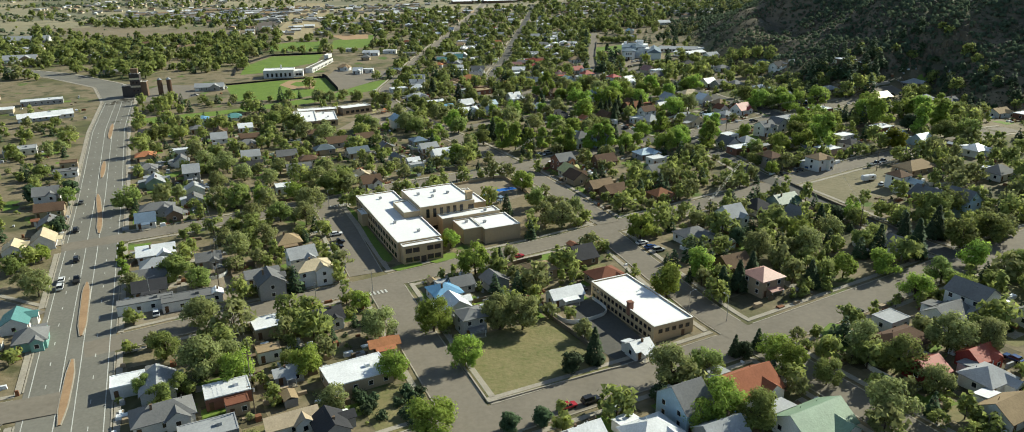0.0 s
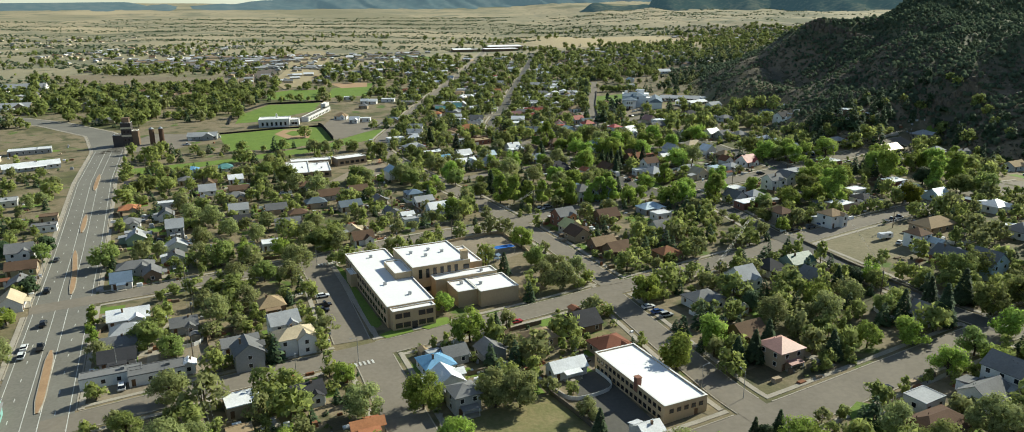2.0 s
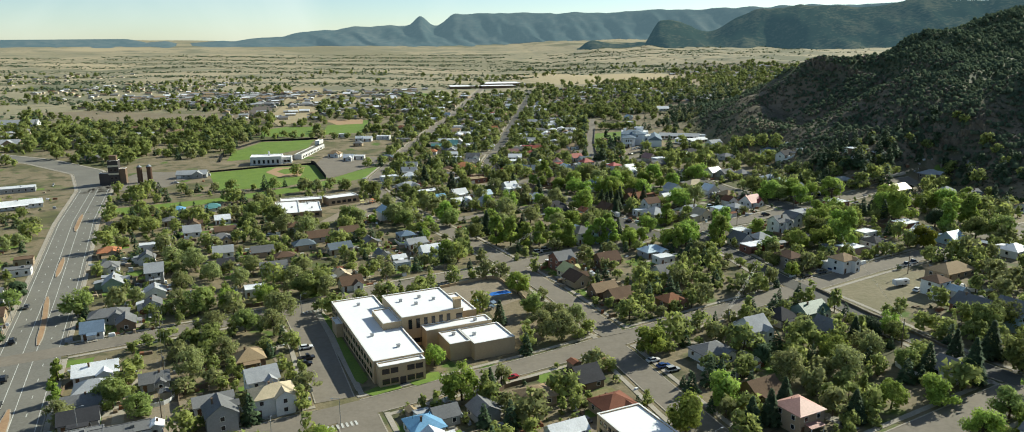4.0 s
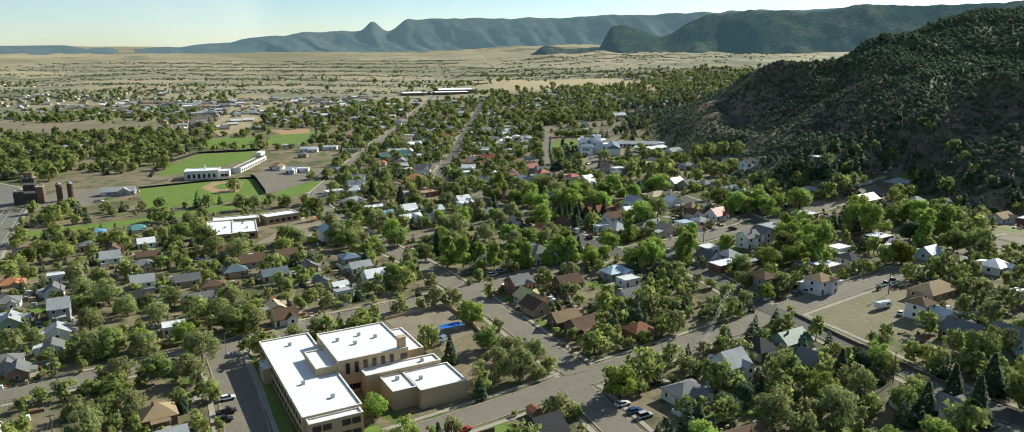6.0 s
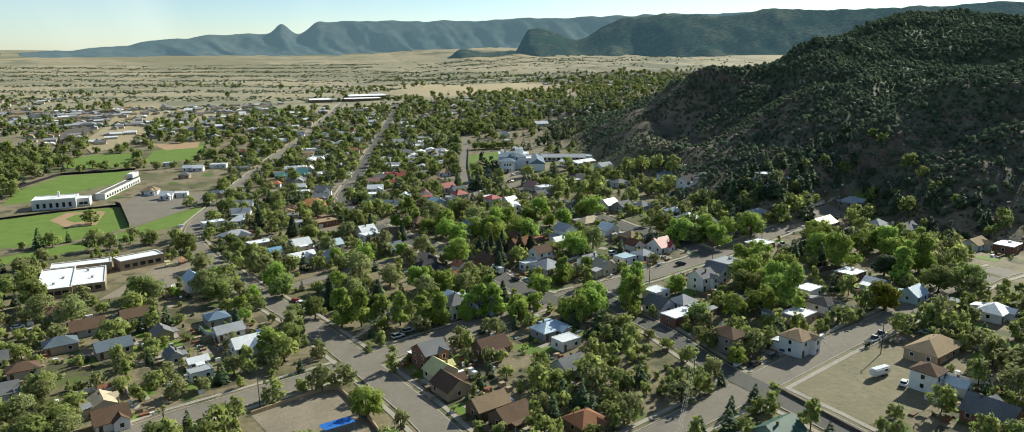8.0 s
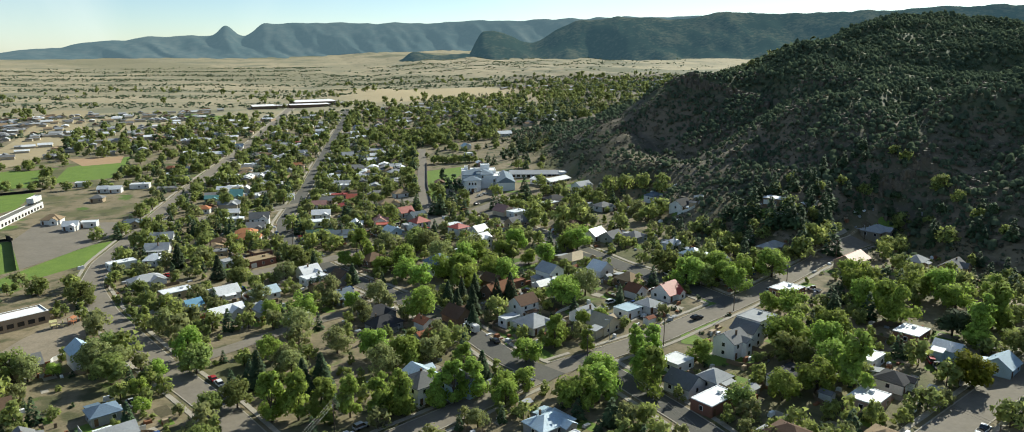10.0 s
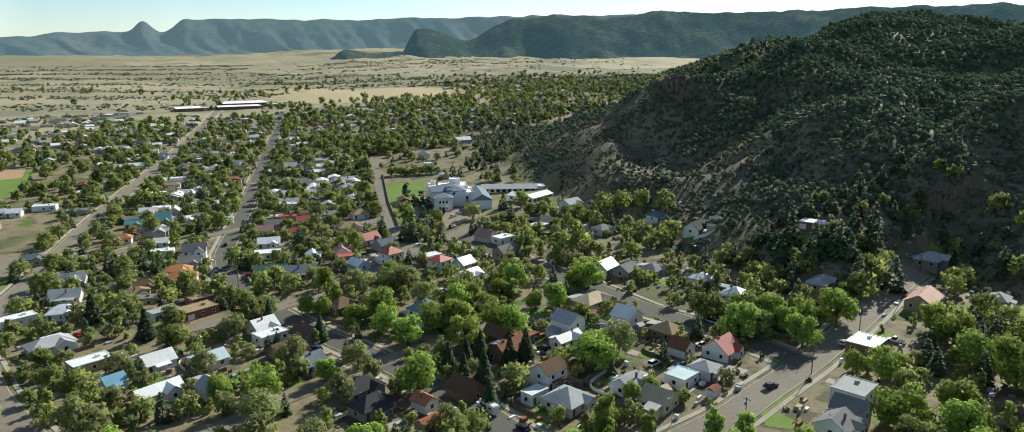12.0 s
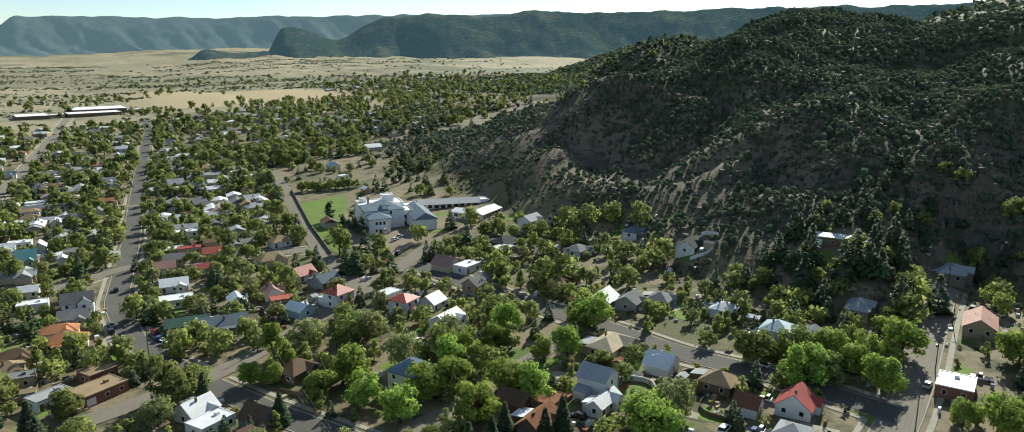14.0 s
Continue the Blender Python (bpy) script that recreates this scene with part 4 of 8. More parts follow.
house(175.9, 502.4, 10, 9, 1, 'h', 'grey', 'grey')
house(154.9, 429.0, 10, 10, 1, 'g', 'red', 'white')
house(165.7, 388.1, 12, 10, 2, 'f', 'lightgrey', 'white')
house(130.1, 375.2, 9, 8, 1, 'f', 'white', 'white')
house(193.6, 411.0, 12, 10, 1, 'f', 'white', 'brick')
house(217.4, 455.3, 14, 8, 1, 'h', 'lightgrey', 'tan')
house(271.5, 456.0, 13, 10, 1, 'h', 'lightgrey', 'stone')
house(234.9, 427.1, 16, 10, 1, 'g', 'salmon', 'tan')
house(186.0, 482.6, 9, 9, 1, 'h', 'white', 'white')
house(203.6, 349.1, 8, 7, 1, 'g', 'white', 'lightblue')
house(274.8, 379.6, 12, 8, 1, 'g', 'tan', 'white')
house(285.1, 373.3, 12, 9, 1, 'f', 'white', 'brick')
house(255.8, 416.0, 9, 7, 1, 'h', 'lightgrey', 'tan')
house(262.9, 406.2, 14, 8, 1, 'g', 'grey', 'tan')
house(-0.8, 591.7, 14, 8, 1, 'h', 'orange', 'white')
house(-14.3, 566.6, 11, 7, 1, 'f', 'grey', 'tan')
house(5.6, 547.0, 15, 10, 1, 'f', 'tan', 'brick')
house(-6.3, 548.6, 12, 7, 1, 'f', 'lightgrey', 'white')
house(3.7, 625.5, 12, 9, 2, 'g', 'grey', 'white')
house(-10.7, 637.8, 12, 7, 1, 'f', 'white', 'white')
house(1.8, 615.0, 11, 9, 1, 'g', 'grey', 'grey')
house(35.8, 615.5, 14, 9, 1, 'f', 'white', 'white')
house(35.0, 586.6, 16, 8, 1, 'g', 'green', 'green')
house(46.0, 579.8, 18, 10, 1, 'g', 'slate', 'grey')
house(54.9, 601.3, 9, 7, 1, 'g', 'white', 'white')
house(71.7, 577.4, 10, 8, 1, 'g', 'lightblue', 'lightblue')
house(68.7, 591.3, 9, 7, 1, 'f', 'red', 'tan')
house(56.6, 529.2, 12, 10, 1, 'h', 'brown', 'brown')
house(29.2, 510.2, 12, 8, 1, 'f', 'white', 'white')
house(102.8, 555.1, 9, 9, 2, 'h', 'red', 'white')
house(107.4, 529.8, 12, 8, 2, 'g', 'white', 'white')
house(82.6, 502.8, 12, 11, 2, 'h', 'blue', 'white')
house(117.5, 459.2, 12, 5, 1, 'g', 'white', 'white')
house(106.4, 468.4, 9, 8, 1, 'f', 'rust', 'brown')
house(97.9, 460.2, 13, 10, 1, 'g', 'rust', 'brown')
house(145.2, 435.8, 7, 7, 1, 'g', 'rust', 'white')
house(181.9, 457.7, 10, 10, 2, 'h', 'lightblue', 'white')
house(188.3, 451.0, 12, 9, 1, 'g', 'slate', 'grey')
house(185.8, 436.6, 9, 7, 1, 'g', 'lightgrey', 'grey')
house(191.9, 611.0, 12, 9, 2, 'g', 'lightgrey', 'white')
house(162.7, 588.3, 12, 8, 1, 'f', 'white', 'tan')
house(169.2, 597.1, 14, 9, 1, 'h', 'dark', 'dark')
house(135.3, 586.9, 11, 9, 1, 'g', 'pink', 'cream')
house(141.0, 579.2, 11, 8, 1, 'f', 'white', 'white')
house(186.7, 565.6, 11, 9, 1, 'h', 'grey', 'white')
house(214.4, 529.3, 11, 9, 1, 'g', 'dark', 'white')
house(217.8, 566.8, 10, 8, 1, 'h', 'slate', 'white')
house(134.5, 559.0, 12, 8, 1, 'g', 'grey', 'tan')
house(158.9, 537.7, 12, 9, 1, 'h', 'brown', 'tan')
house(-20.7, 795.2, 10, 6, 1, 'f', 'white', 'white')
house(-13.1, 804.0, 11, 8, 1, 'h', 'tan', 'white')
house(-10.3, 838.5, 14, 7, 1, 'f', 'white', 'white')
house(-16.7, 743.9, 12, 7, 1, 'f', 'white', 'white')
house(-8.5, 731.4, 8, 7, 1, 'g', 'white', 'white')
house(-0.9, 786.9, 8, 6, 1, 'g', 'white', 'white')
house(7.4, 947.7, 20, 5, 1, 'f', 'white', 'white')
house(-8.6, 905.9, 12, 8, 1, 'h', 'grey', 'tan')
house(33.3, 957.0, 14, 8, 1, 'f', 'white', 'white')
house(30.9, 992.3, 9, 7, 1, 'f', 'red', 'tan')
house(32.3, 907.9, 10, 8, 1, 'g', 'lightgrey', 'white')
house(20.4, 776.7, 14, 9, 1, 'h', 'tan', 'brown')
house(26.2, 831.6, 10, 7, 1, 'g', 'orange', 'white')
house(20.3, 802.5, 9, 7, 1, 'g', 'grey', 'white')
house(70.4, 868.0, 12, 9, 1, 'g', 'lightgrey', 'white')
house(67.3, 841.0, 10, 6, 1, 'f', 'white', 'white')
house(52.5, 753.0, 12, 9, 1, 'g', 'white', 'white')
house(55.2, 720.9, 12, 7, 1, 'f', 'white', 'white')
house(62.1, 802.7, 9, 8, 1, 'g', 'grey', 'pink')
house(72.7, 788.1, 9, 8, 1, 'g', 'grey', 'tan')
house(68.8, 759.1, 10, 6, 1, 'f', 'white', 'white')
house(87.2, 827.7, 9, 6, 1, 'g', 'white', 'white')
house(113.4, 874.8, 12, 8, 1, 'f', 'white', 'white')
house(115.4, 853.0, 10, 8, 1, 'f', 'white', 'white')
house(100.2, 776.1, 11, 9, 1, 'g', 'lightgrey', 'white')
house(96.7, 752.8, 12, 8, 1, 'h', 'lightgrey', 'white')
house(89.3, 671.2, 11, 9, 1, 'h', 'tan', 'white')
house(78.8, 645.3, 14, 9, 1, 'h', 'tan', 'cream')
house(59.9, 673.6, 11, 8, 1, 'g', 'red', 'white')
house(51.5, 687.0, 12, 6, 1, 'f', 'red', 'tan')
house(52.7, 651.4, 12, 7, 1, 'h', 'red', 'white')
house(42.8, 674.1, 11, 8, 1, 'g', 'grey', 'tan')
house(13.7, 1016.4, 10, 7, 1, 'f', 'lightblue', 'white')
house(17.9, 1071.3, 9, 7, 1, 'g', 'grey', 'tan')
house(97.3, 1095.8, 9, 7, 1, 'g', 'lightgrey', 'white')
house(90.2, 1034.3, 10, 8, 1, 'g', 'white', 'white')
house(85.9, 991.7, 12, 6, 1, 'f', 'white', 'white')
house(49.0, 1046.4, 9, 7, 1, 'g', 'lightblue', 'tan')
house(55.1, 1090.7, 10, 7, 1, 'g', 'white', 'white')
house(65.1, 1179.1, 11, 7, 1, 'f', 'lightgrey', 'white')
house(-29.2, 981.0, 14, 8, 1, 'g', 'blue', 'white')
house(191.6, 942.7, 9, 7, 1, 'g', 'red', 'tan')
house(186.9, 910.4, 9, 7, 1, 'g', 'lightgrey', 'white')
house(171.7, 840.2, 10, 8, 1, 'g', 'lightblue', 'white')
house(153.6, 953.3, 11, 8, 1, 'h', 'rust', 'tan')
house(221.7, 893.1, 16, 7, 1, 'g', 'white', 'white')
house(161.0, 746.9, 6, 5, 1, 'g', 'white', 'pink')
house(164.0, 797.2, 8, 5, 1, 'f', 'white', 'white')
house(19.5, 695.9, 8, 5, 1, 'g', 'white', 'white')
house(0.3, 701.6, 6, 4, 1, 'g', 'white', 'white')
house(43.2, 1264.2, 12, 8, 1, 'g', 'lightgrey', 'tan')
house(-7.7, 1280.7, 14, 7, 1, 'g', 'white', 'white')
house(-55.3, 559.7, 14, 7, 1, 'f', 'white', 'white')
house(-44.9, 603.7, 15, 8, 1, 'g', 'lightgrey', 'white')
house(-42.9, 581.1, 13, 8, 1, 'g', 'lightgrey', 'white')
house(-40.5, 561.6, 12, 9, 1, 'h', 'white', 'white')
house(-39.7, 528.2, 16, 10, 1, 'h', 'lightgrey', 'white')
house(-5.8, 500.7, 11, 8, 1, 'g', 'white', 'white')
house(9.7, 495.5, 11, 8, 1, 'g', 'lightblue', 'white')
house(32.6, 495.3, 11, 9, 1, 'g', 'brown', 'brown')
house(39.1, 481.1, 9, 9, 1, 'g', 'slate', 'grey')
house(24.6, 468.7, 7, 4, 1, 'g', 'white', 'white')
house(-17.1, 576.0, 10, 8, 1, 'h', 'tan', 'tan')
house(-30.8, 672.2, 10, 7, 1, 'h', 'orange', 'white')
house(-12.1, 657.1, 8, 7, 1, 'g', 'white', 'white')
house(-23.2, 736.8, 11, 7, 1, 'g', 'white', 'white')
house(-13.1, 824.6, 11, 7, 1, 'h', 'tan', 'white')
house(-11.0, 851.3, 12, 7, 1, 'f', 'white', 'white')
house(-28.3, 704.3, 10, 7, 1, 'g', 'teal', 'sage')
house(-13.4, 710.0, 9, 12, 1, 'g', 'teal', 'sage')
house(-72.0, 849.0, 11, 7, 1, 'h', 'rust', 'tan')
house(-82.9, 775.9, 15, 9, 1, 'f', 'white', 'white')
house(-104.6, 765.3, 8, 7, 1, 'g', 'white', 'white')
house(-96.2, 762.4, 9, 8, 1, 'g', 'white', 'white')
house(-125.4, 796.0, 9, 6, 1, 'f', 'white', 'white')
house(-100.7, 729.4, 9, 8, 1, 'h', 'grey', 'tan')
house(-111.4, 668.5, 12, 9, 1, 'h', 'tan', 'white')
house(-97.0, 648.5, 9, 7, 1, 'g', 'white', 'white')
house(-89.0, 653.0, 10, 7, 1, 'f', 'white', 'white')
house(-65.4, 645.5, 14, 8, 1, 'h', 'slate', 'tan')
house(33.6, 971.9, 9, 6, 1, 'f', 'pink', 'white')
house(36.0, 945.2, 12, 6, 1, 'f', 'white', 'white')
house(6.5, 958.4, 14, 6, 1, 'f', 'lightgrey', 'tan')
house(68.2, 602.0, 10, 8, 1, 'g', 'pink', 'white')
house(77.9, 442.5, 11, 9, 1, 'g', 'brown', 'brown')
house(94.1, 430.7, 8, 5, 1, 'f', 'white', 'white')
house(100.8, 423.4, 12, 12, 1, 'h', 'lightgrey', 'white')
house(55.6, 388.6, 11, 11, 2, 'h', 'grey', 'white')
house(65.0, 386.5, 10, 9, 2, 'h', 'grey', 'lightblue')
house(51.5, 445.5, 13, 9, 1, 'h', 'dark', 'grey')
house(63.9, 428.4, 9, 6, 1, 'g', 'terracotta', 'grey')
house(153.7, 354.0, 15, 8, 1, 'f', 'dark', 'white')

# ---- large buildings ----


def big_window(w, h, material="door_paint"):
    return Build().box(-w / 2 - 0.1, -0.05, -0.1, w / 2 + 0.1, 0.05, h + 0.1).mesh("frame", material), Build().box(-w / 2, -0.08, 0, w / 2, 0.02, h).mesh("pane", "glass_dark")


def block(ob, a0, b0, a1, b1, h, wall, low=-1.0, roof="membrane", parapet=0.45):
    """A flat-roofed block with a parapet: its wall, coping and roof."""
    body = Build()
    body.box(a0, b0, low, a1, b1, h - parapet)
    t = 0.35
    for q in ((a0, b0, a1, b0 + t), (a0, b1 - t, a1, b1), (a0, b0 + t, a0 + t, b1 - t), (a1 - t, b0 + t, a1, b1 - t)):
        body.box(q[0], q[1], h - parapet, q[2], q[3], h)
    part("wall", body.mesh("wall", wall), ob)
    top = Build()
    top.box(a0 + t + 0.01, b0 + t + 0.01, h - parapet + 0.004, a1 - t - 0.01, b1 - t - 0.01, h - parapet + 0.12)
    r = part("roof", top.mesh("roof", roof), ob, "white membrane roof")
    cope = Build()
    e = 0.06
    for q in ((a0 - e, b0 - e, a1 + e, b0 + t + e), (a0 - e, b1 - t - e, a1 + e, b1 + e), (a0 - e, b0 + t + e, a0 + t + e, b1 - t - e), (a1 - t - e, b0 + t + e, a1 + e, b1 - t - e)):
        cope.box(q[0], q[1], h + 0.003, q[2], q[3], h + 0.09)
    part("coping", cope.mesh("coping", "white_trim"), ob)
    return r


def row(ob, frame_pane, p, q, count, z, turn):
    """Windows spaced evenly from p to q, each a part."""
    for i in range(count):
        u = (i + 0.5) / count
        win = part("window", frame_pane[0], ob, at=pose(p[0] + (q[0] - p[0]) * u, p[1] + (q[1] - p[1]) * u, z, 0, 0, turn))
        part("pane", frame_pane[1], win)


def vent(ob, a, b, z, s=0.9):
    part("roof_vent", Build().box(a - s / 2, b - s / 2, z, a + s / 2, b + s / 2, z + s * 0.8).box(a - s * 0.62, b - s * 0.62, z + s * 0.8, a + s * 0.62, b + s * 0.62, z + s * 0.92).mesh("roof_vent", "metal_grey"), ob)


def keep_off(ob, a0, b0, a1, b1):
    """Keep trees out of a rectangle of this building."""
    m = ob.matrix_basis
    PADS.append(np.array([(m @ Vector((a, b, 0))).to_2d() for a, b in ((a0, b0), (a1, b0), (a1, b1), (a0, b1))]))


school = thing("school_building", -27.0, 239.5, 22, "large tan stucco school with white flat roofs", "school", z=z_at(-27, 239.5))
wing = block(school, 0, 0, 15.6, 57.5, 7.2, "school_stucco")
block(school, 0.8, -3.4, 14.8, 0.0, 6.6, "school_stucco")
aud = block(school, 15.62, 22, 37, 46, 10.6, "school_stucco")
block(school, 9.5, 23, 15.58, 37, 9.2, "school_stucco", low=7.0)
block(school, 37.02, 25, 43, 44, 8.2, "school_stucco")
block(school, 22, 16.5, 45, 21.98, 6.9, "school_stucco")
gym = block(school, 26, 5.5, 33, 16.48, 5.7, "school_stucco")
block(school, 33.02, 2.5, 47, 16.48, 5.7, "school_stucco")
block(school, -2.2, 40, -0.02, 47, 5.0, "school_stucco")
wide_win = big_window(2.1, 1.5)
tall_win = big_window(1.1, 3.2)
for z in (0.9, 4.1):
    row(school, wide_win, (1.4, -3.4), (6.6, -3.4), 2, z, 0)
    row(school, wide_win, (9.0, -3.4), (14.2, -3.4), 2, z, 0)
    row(school, wide_win, (0, 1.5), (0, 39.5), 11, z, 270)
    row(school, wide_win, (0, 47.5), (0, 57), 3, z, 270)
    row(school, wide_win, (15.6, 2), (15.6, 21), 6, z, 90)
row(school, tall_win, (17, 22), (33, 22), 6, 6.2, 0)
row(school, wide_win, (17, 22), (24, 22), 3, 1.2, 0)
row(school, wide_win, (34, 22), (37, 22), 1, 7.4, 0)
part("entrance_door", Build().box(6.9, -3.62, 0, 8.7, -3.41, 2.4).mesh("entrance_door", "glass_dark"), school, "glazed front entrance")
part("entrance_steps", Build().box(6.0, -5.2, -0.6, 9.6, -3.43, 0.0).box(6.0, -5.8, -0.6, 9.6, -5.21, -0.18).mesh("entrance_steps", "concrete"), school)
part("chimney", Build().box(34.2, 22.4, 6, 36.4, 24.4, 13.6).box(34.0, 22.2, 13.6, 36.6, 24.6, 13.9).mesh("chimney", "school_stucco"), school, "square stucco chimney")
for a, b, z in ((20, 38, 10.3), (24, 33, 10.3), (27, 39, 10.3), (31, 35, 10.3), (5, 20, 6.9), (8, 50, 6.9), (10, 8, 6.9), (36, 10, 5.4), (30, 13, 5.4), (40, 19, 6.6)):
    vent(school, a, b, z)
keep_off(school, -8, -9, 49, 60)
pad("school_lawn", [(-29.3, 234), (-26.5, 231.6), (-18.6, 236.2), (-20.2, 239.6), (-26, 237.5)], "grass", 0.2, "bright green lawn strip before the school", "grass")
pad("school_lawn", [(-16.8, 239.2), (-14.3, 237.3), (-6.8, 242.0), (-8.5, 246.5), (-11, 246)], "grass", 0.2, "bright green lawn strip before the school", "grass")
pad("school_side_lawn", [(-30.4, 239.5), (-29.2, 242.5), (-50.4, 296), (-55.0, 302), (-45.6, 279), (-33.2, 242)], "grass", 0.16, "shaded green lawn beside the school", "grass")
pad("school_path", [(-31.6, 235), (-48.8, 281.2), (-57.6, 303.6), (-55.4, 303.9), (-46.2, 279.5), (-33.4, 243.4), (-30.0, 235.2)], "concrete", 0.19, "pale concrete path beside the school", "path")

hall = thing("white_roofed_school", 45.9, 177.0, 22, "long tan schoolhouse with a bright white flat roof", "school")
block(hall, 0, 0, 12.8, 32.5, 4.9, "school_stucco")
small_win = big_window(1.1, 1.0)
row(hall, small_win, (0, 1), (0, 31.5), 15, 0.5, 270)
row(hall, small_win, (0, 1), (0, 31.5), 15, 2.8, 270)
row(hall, small_win, (1, 0), (12, 0), 5, 2.6, 0)
row(hall, small_win, (12.8, 1), (12.8, 31), 12, 2.4, 90)
part("door", door_leaf, hall, at=pose(9.5, 0, 0, 0, 0, 0))
part("chimney", Build().box(-0.2, 11.6, 3.0, 1.2, 13.0, 6.7).box(-0.3, 11.5, 6.7, 1.3, 13.1, 6.9).mesh("chimney", "wall_brick"), hall, "brick chimney")
keep_off(hall, -2, -3, 14, 34)
house(40.8, 171.5, 6.5, 5.5, 1, 'g', 'white', 'white', 25)

elementary = thing("elementary_school", -106.0, 446.0, 14, "low tan-brown school with white flat roofs", "school")
block(elementary, 0, 0, 13, 33, 4.0, "wall_tan")
block(elementary, 13.02, 2, 25, 29, 3.8, "wall_tan")
block(elementary, 3, 33.02, 27, 42, 4.2, "wall_tan")
row(elementary, wide_win, (1, 0), (12, 0), 4, 1.2, 0)
row(elementary, wide_win, (14, 2), (24, 2), 3, 1.2, 0)
row(elementary, wide_win, (0, 2), (0, 20), 6, 1.2, 270)
for a, b in ((6, 8), (9, 16), (20, 12), (18, 24)):
    vent(elementary, a, b, 3.5)
keep_off(elementary, -2, -7, 40, 44)
annex = thing("school_annex", -83.0, 481.0, 32, "low tan school annex with a white flat roof", "school")
block(annex, 0, 0, 19, 10, 4.6, "wall_tan")
row(annex, wide_win, (1, 0), (18, 0), 5, 1.2, 0)
keep_off(annex, -2, -2, 21, 12)

club = thing("clubhouse", -170.8, 630.0, 9, "white clubhouse with arched dark windows beside the ball field", "clubhouse")
block(club, 0, 0, 24, 15, 6.4, "wall_white")
block(club, 24.02, 4, 31, 15, 5.0, "wall_white")
arch = (Build().prism([(-0.9, -0.06), (0.9, -0.06), (0.9, 0.06), (-0.9, 0.06)], -0.1, 2.9).mesh("frame", "wall_grey"), Build().box(-0.7, -0.1, 0, 0.7, 0.02, 2.8).mesh("pane", "glass_dark"))
row(club, arch, (1.5, 0), (22.5, 0), 6, 1.2, 0)
row(club, wide_win, (25, 4), (30, 4), 2, 1.2, 0)
part("chimney", Build().box(13, 9, 5, 14.2, 10.2, 9.5).mesh("chimney", "wall_white"), club)
keep_off(club, -2, -4, 33, 18)
stand = thing("grandstand", -142.5, 657.0, 84, "long white grandstand building beside the sports field", "grandstand")
block(stand, 0, -6, 64, 0, 4.0, "wall_white", roof="highway")
row(stand, wide_win, (2, -6), (62, -6), 14, 0.8, 0)
for i in range(4):
    part("seat_row", Build().box(0, 0.02 + 1.2 * i, -0.5, 64, 1.2 + 1.2 * i, 3.6 - 0.9 * i).mesh("seat_row", "concrete"), stand)
keep_off(stand, -2, -8, 66, 8)
press = thing("press_box", -136.5, 712.0, 84, "small white press box over the grandstand", "press box", z=z_at(-136.5, 712) + 4.42)
block(press, 0, -4, 12, 0, 3.0, "wall_white", low=0.0)

mill = thing("mill_tower", -247.0, 560.0, 12, "tall dark mill tower with pale painted bands", "tower")
block(mill, 0, 0, 6.5, 7, 16.5, "wall_dark", roof="concrete")
block(mill, -6, 0, -0.02, 8, 8, "wall_dark", roof="concrete")
block(mill, 6.52, 1, 10.5, 7, 10.5, "wall_brown", roof="concrete")
row(mill, small_win, (0.8, 0), (5.7, 0), 2, 4, 0)
row(mill, small_win, (0.8, 0), (5.7, 0), 2, 9.6, 0)
for z in (6.8, 12.2):
    part("band", Build().box(-0.08, -0.08, z, 6.58, -0.005, z + 1.3).mesh("band", "wall_cream"), mill, "pale painted band")
part("headhouse", Build().box(1, 1.5, 16.52, 5.5, 5.5, 19.5).box(0.7, 1.2, 19.5, 5.8, 5.8, 19.8).mesh("headhouse", "wall_brown"), mill)
for a in (0, 6):
    silo = thing("silo", -229 + a, 567 + a * 0.3, 0, "round rusty metal silo", "silo", "silos of the mill")
    part("drum", Build().prism([(1.7 * math.cos(i * math.pi / 8), 1.7 * math.sin(i * math.pi / 8)) for i in range(16)], 0, 11).mesh("drum", "roof_brown"), silo)
    part("cap", Build().tube((0, 0, 11.0), (0, 0, 12.4), 1.85, 0.3, 16).mesh("cap", "metal_grey"), silo)
keep_off(mill, -10, -3, 40, 14)
house(-199, 583, 24, 9, 1, 'g', 'lightgrey', 'grey', 8)
house(-271, 488, 36, 7, 1, 'g', 'white', 'white', 34)
house(-240, 402, 18, 12, 1, 'f', 'lightgrey', 'white', 25)
house(-128, 168, 16, 10, 1, 'f', 'white', 'tan', 24)
house(-300, 540, 30, 12, 1, 'f', 'white', 'grey', 25)
house(-330, 470, 26, 12, 1, 'g', 'lightgrey', 'grey', 25)
house(-520, 930, 60, 18, 1, 'g', 'lightgrey', 'white', 12)
house(-545, 905, 50, 14, 1, 'f', 'white', 'white', 12)
house(-432, 757, 34, 14, 1, 'g', 'lightgrey', 'tan', 12)

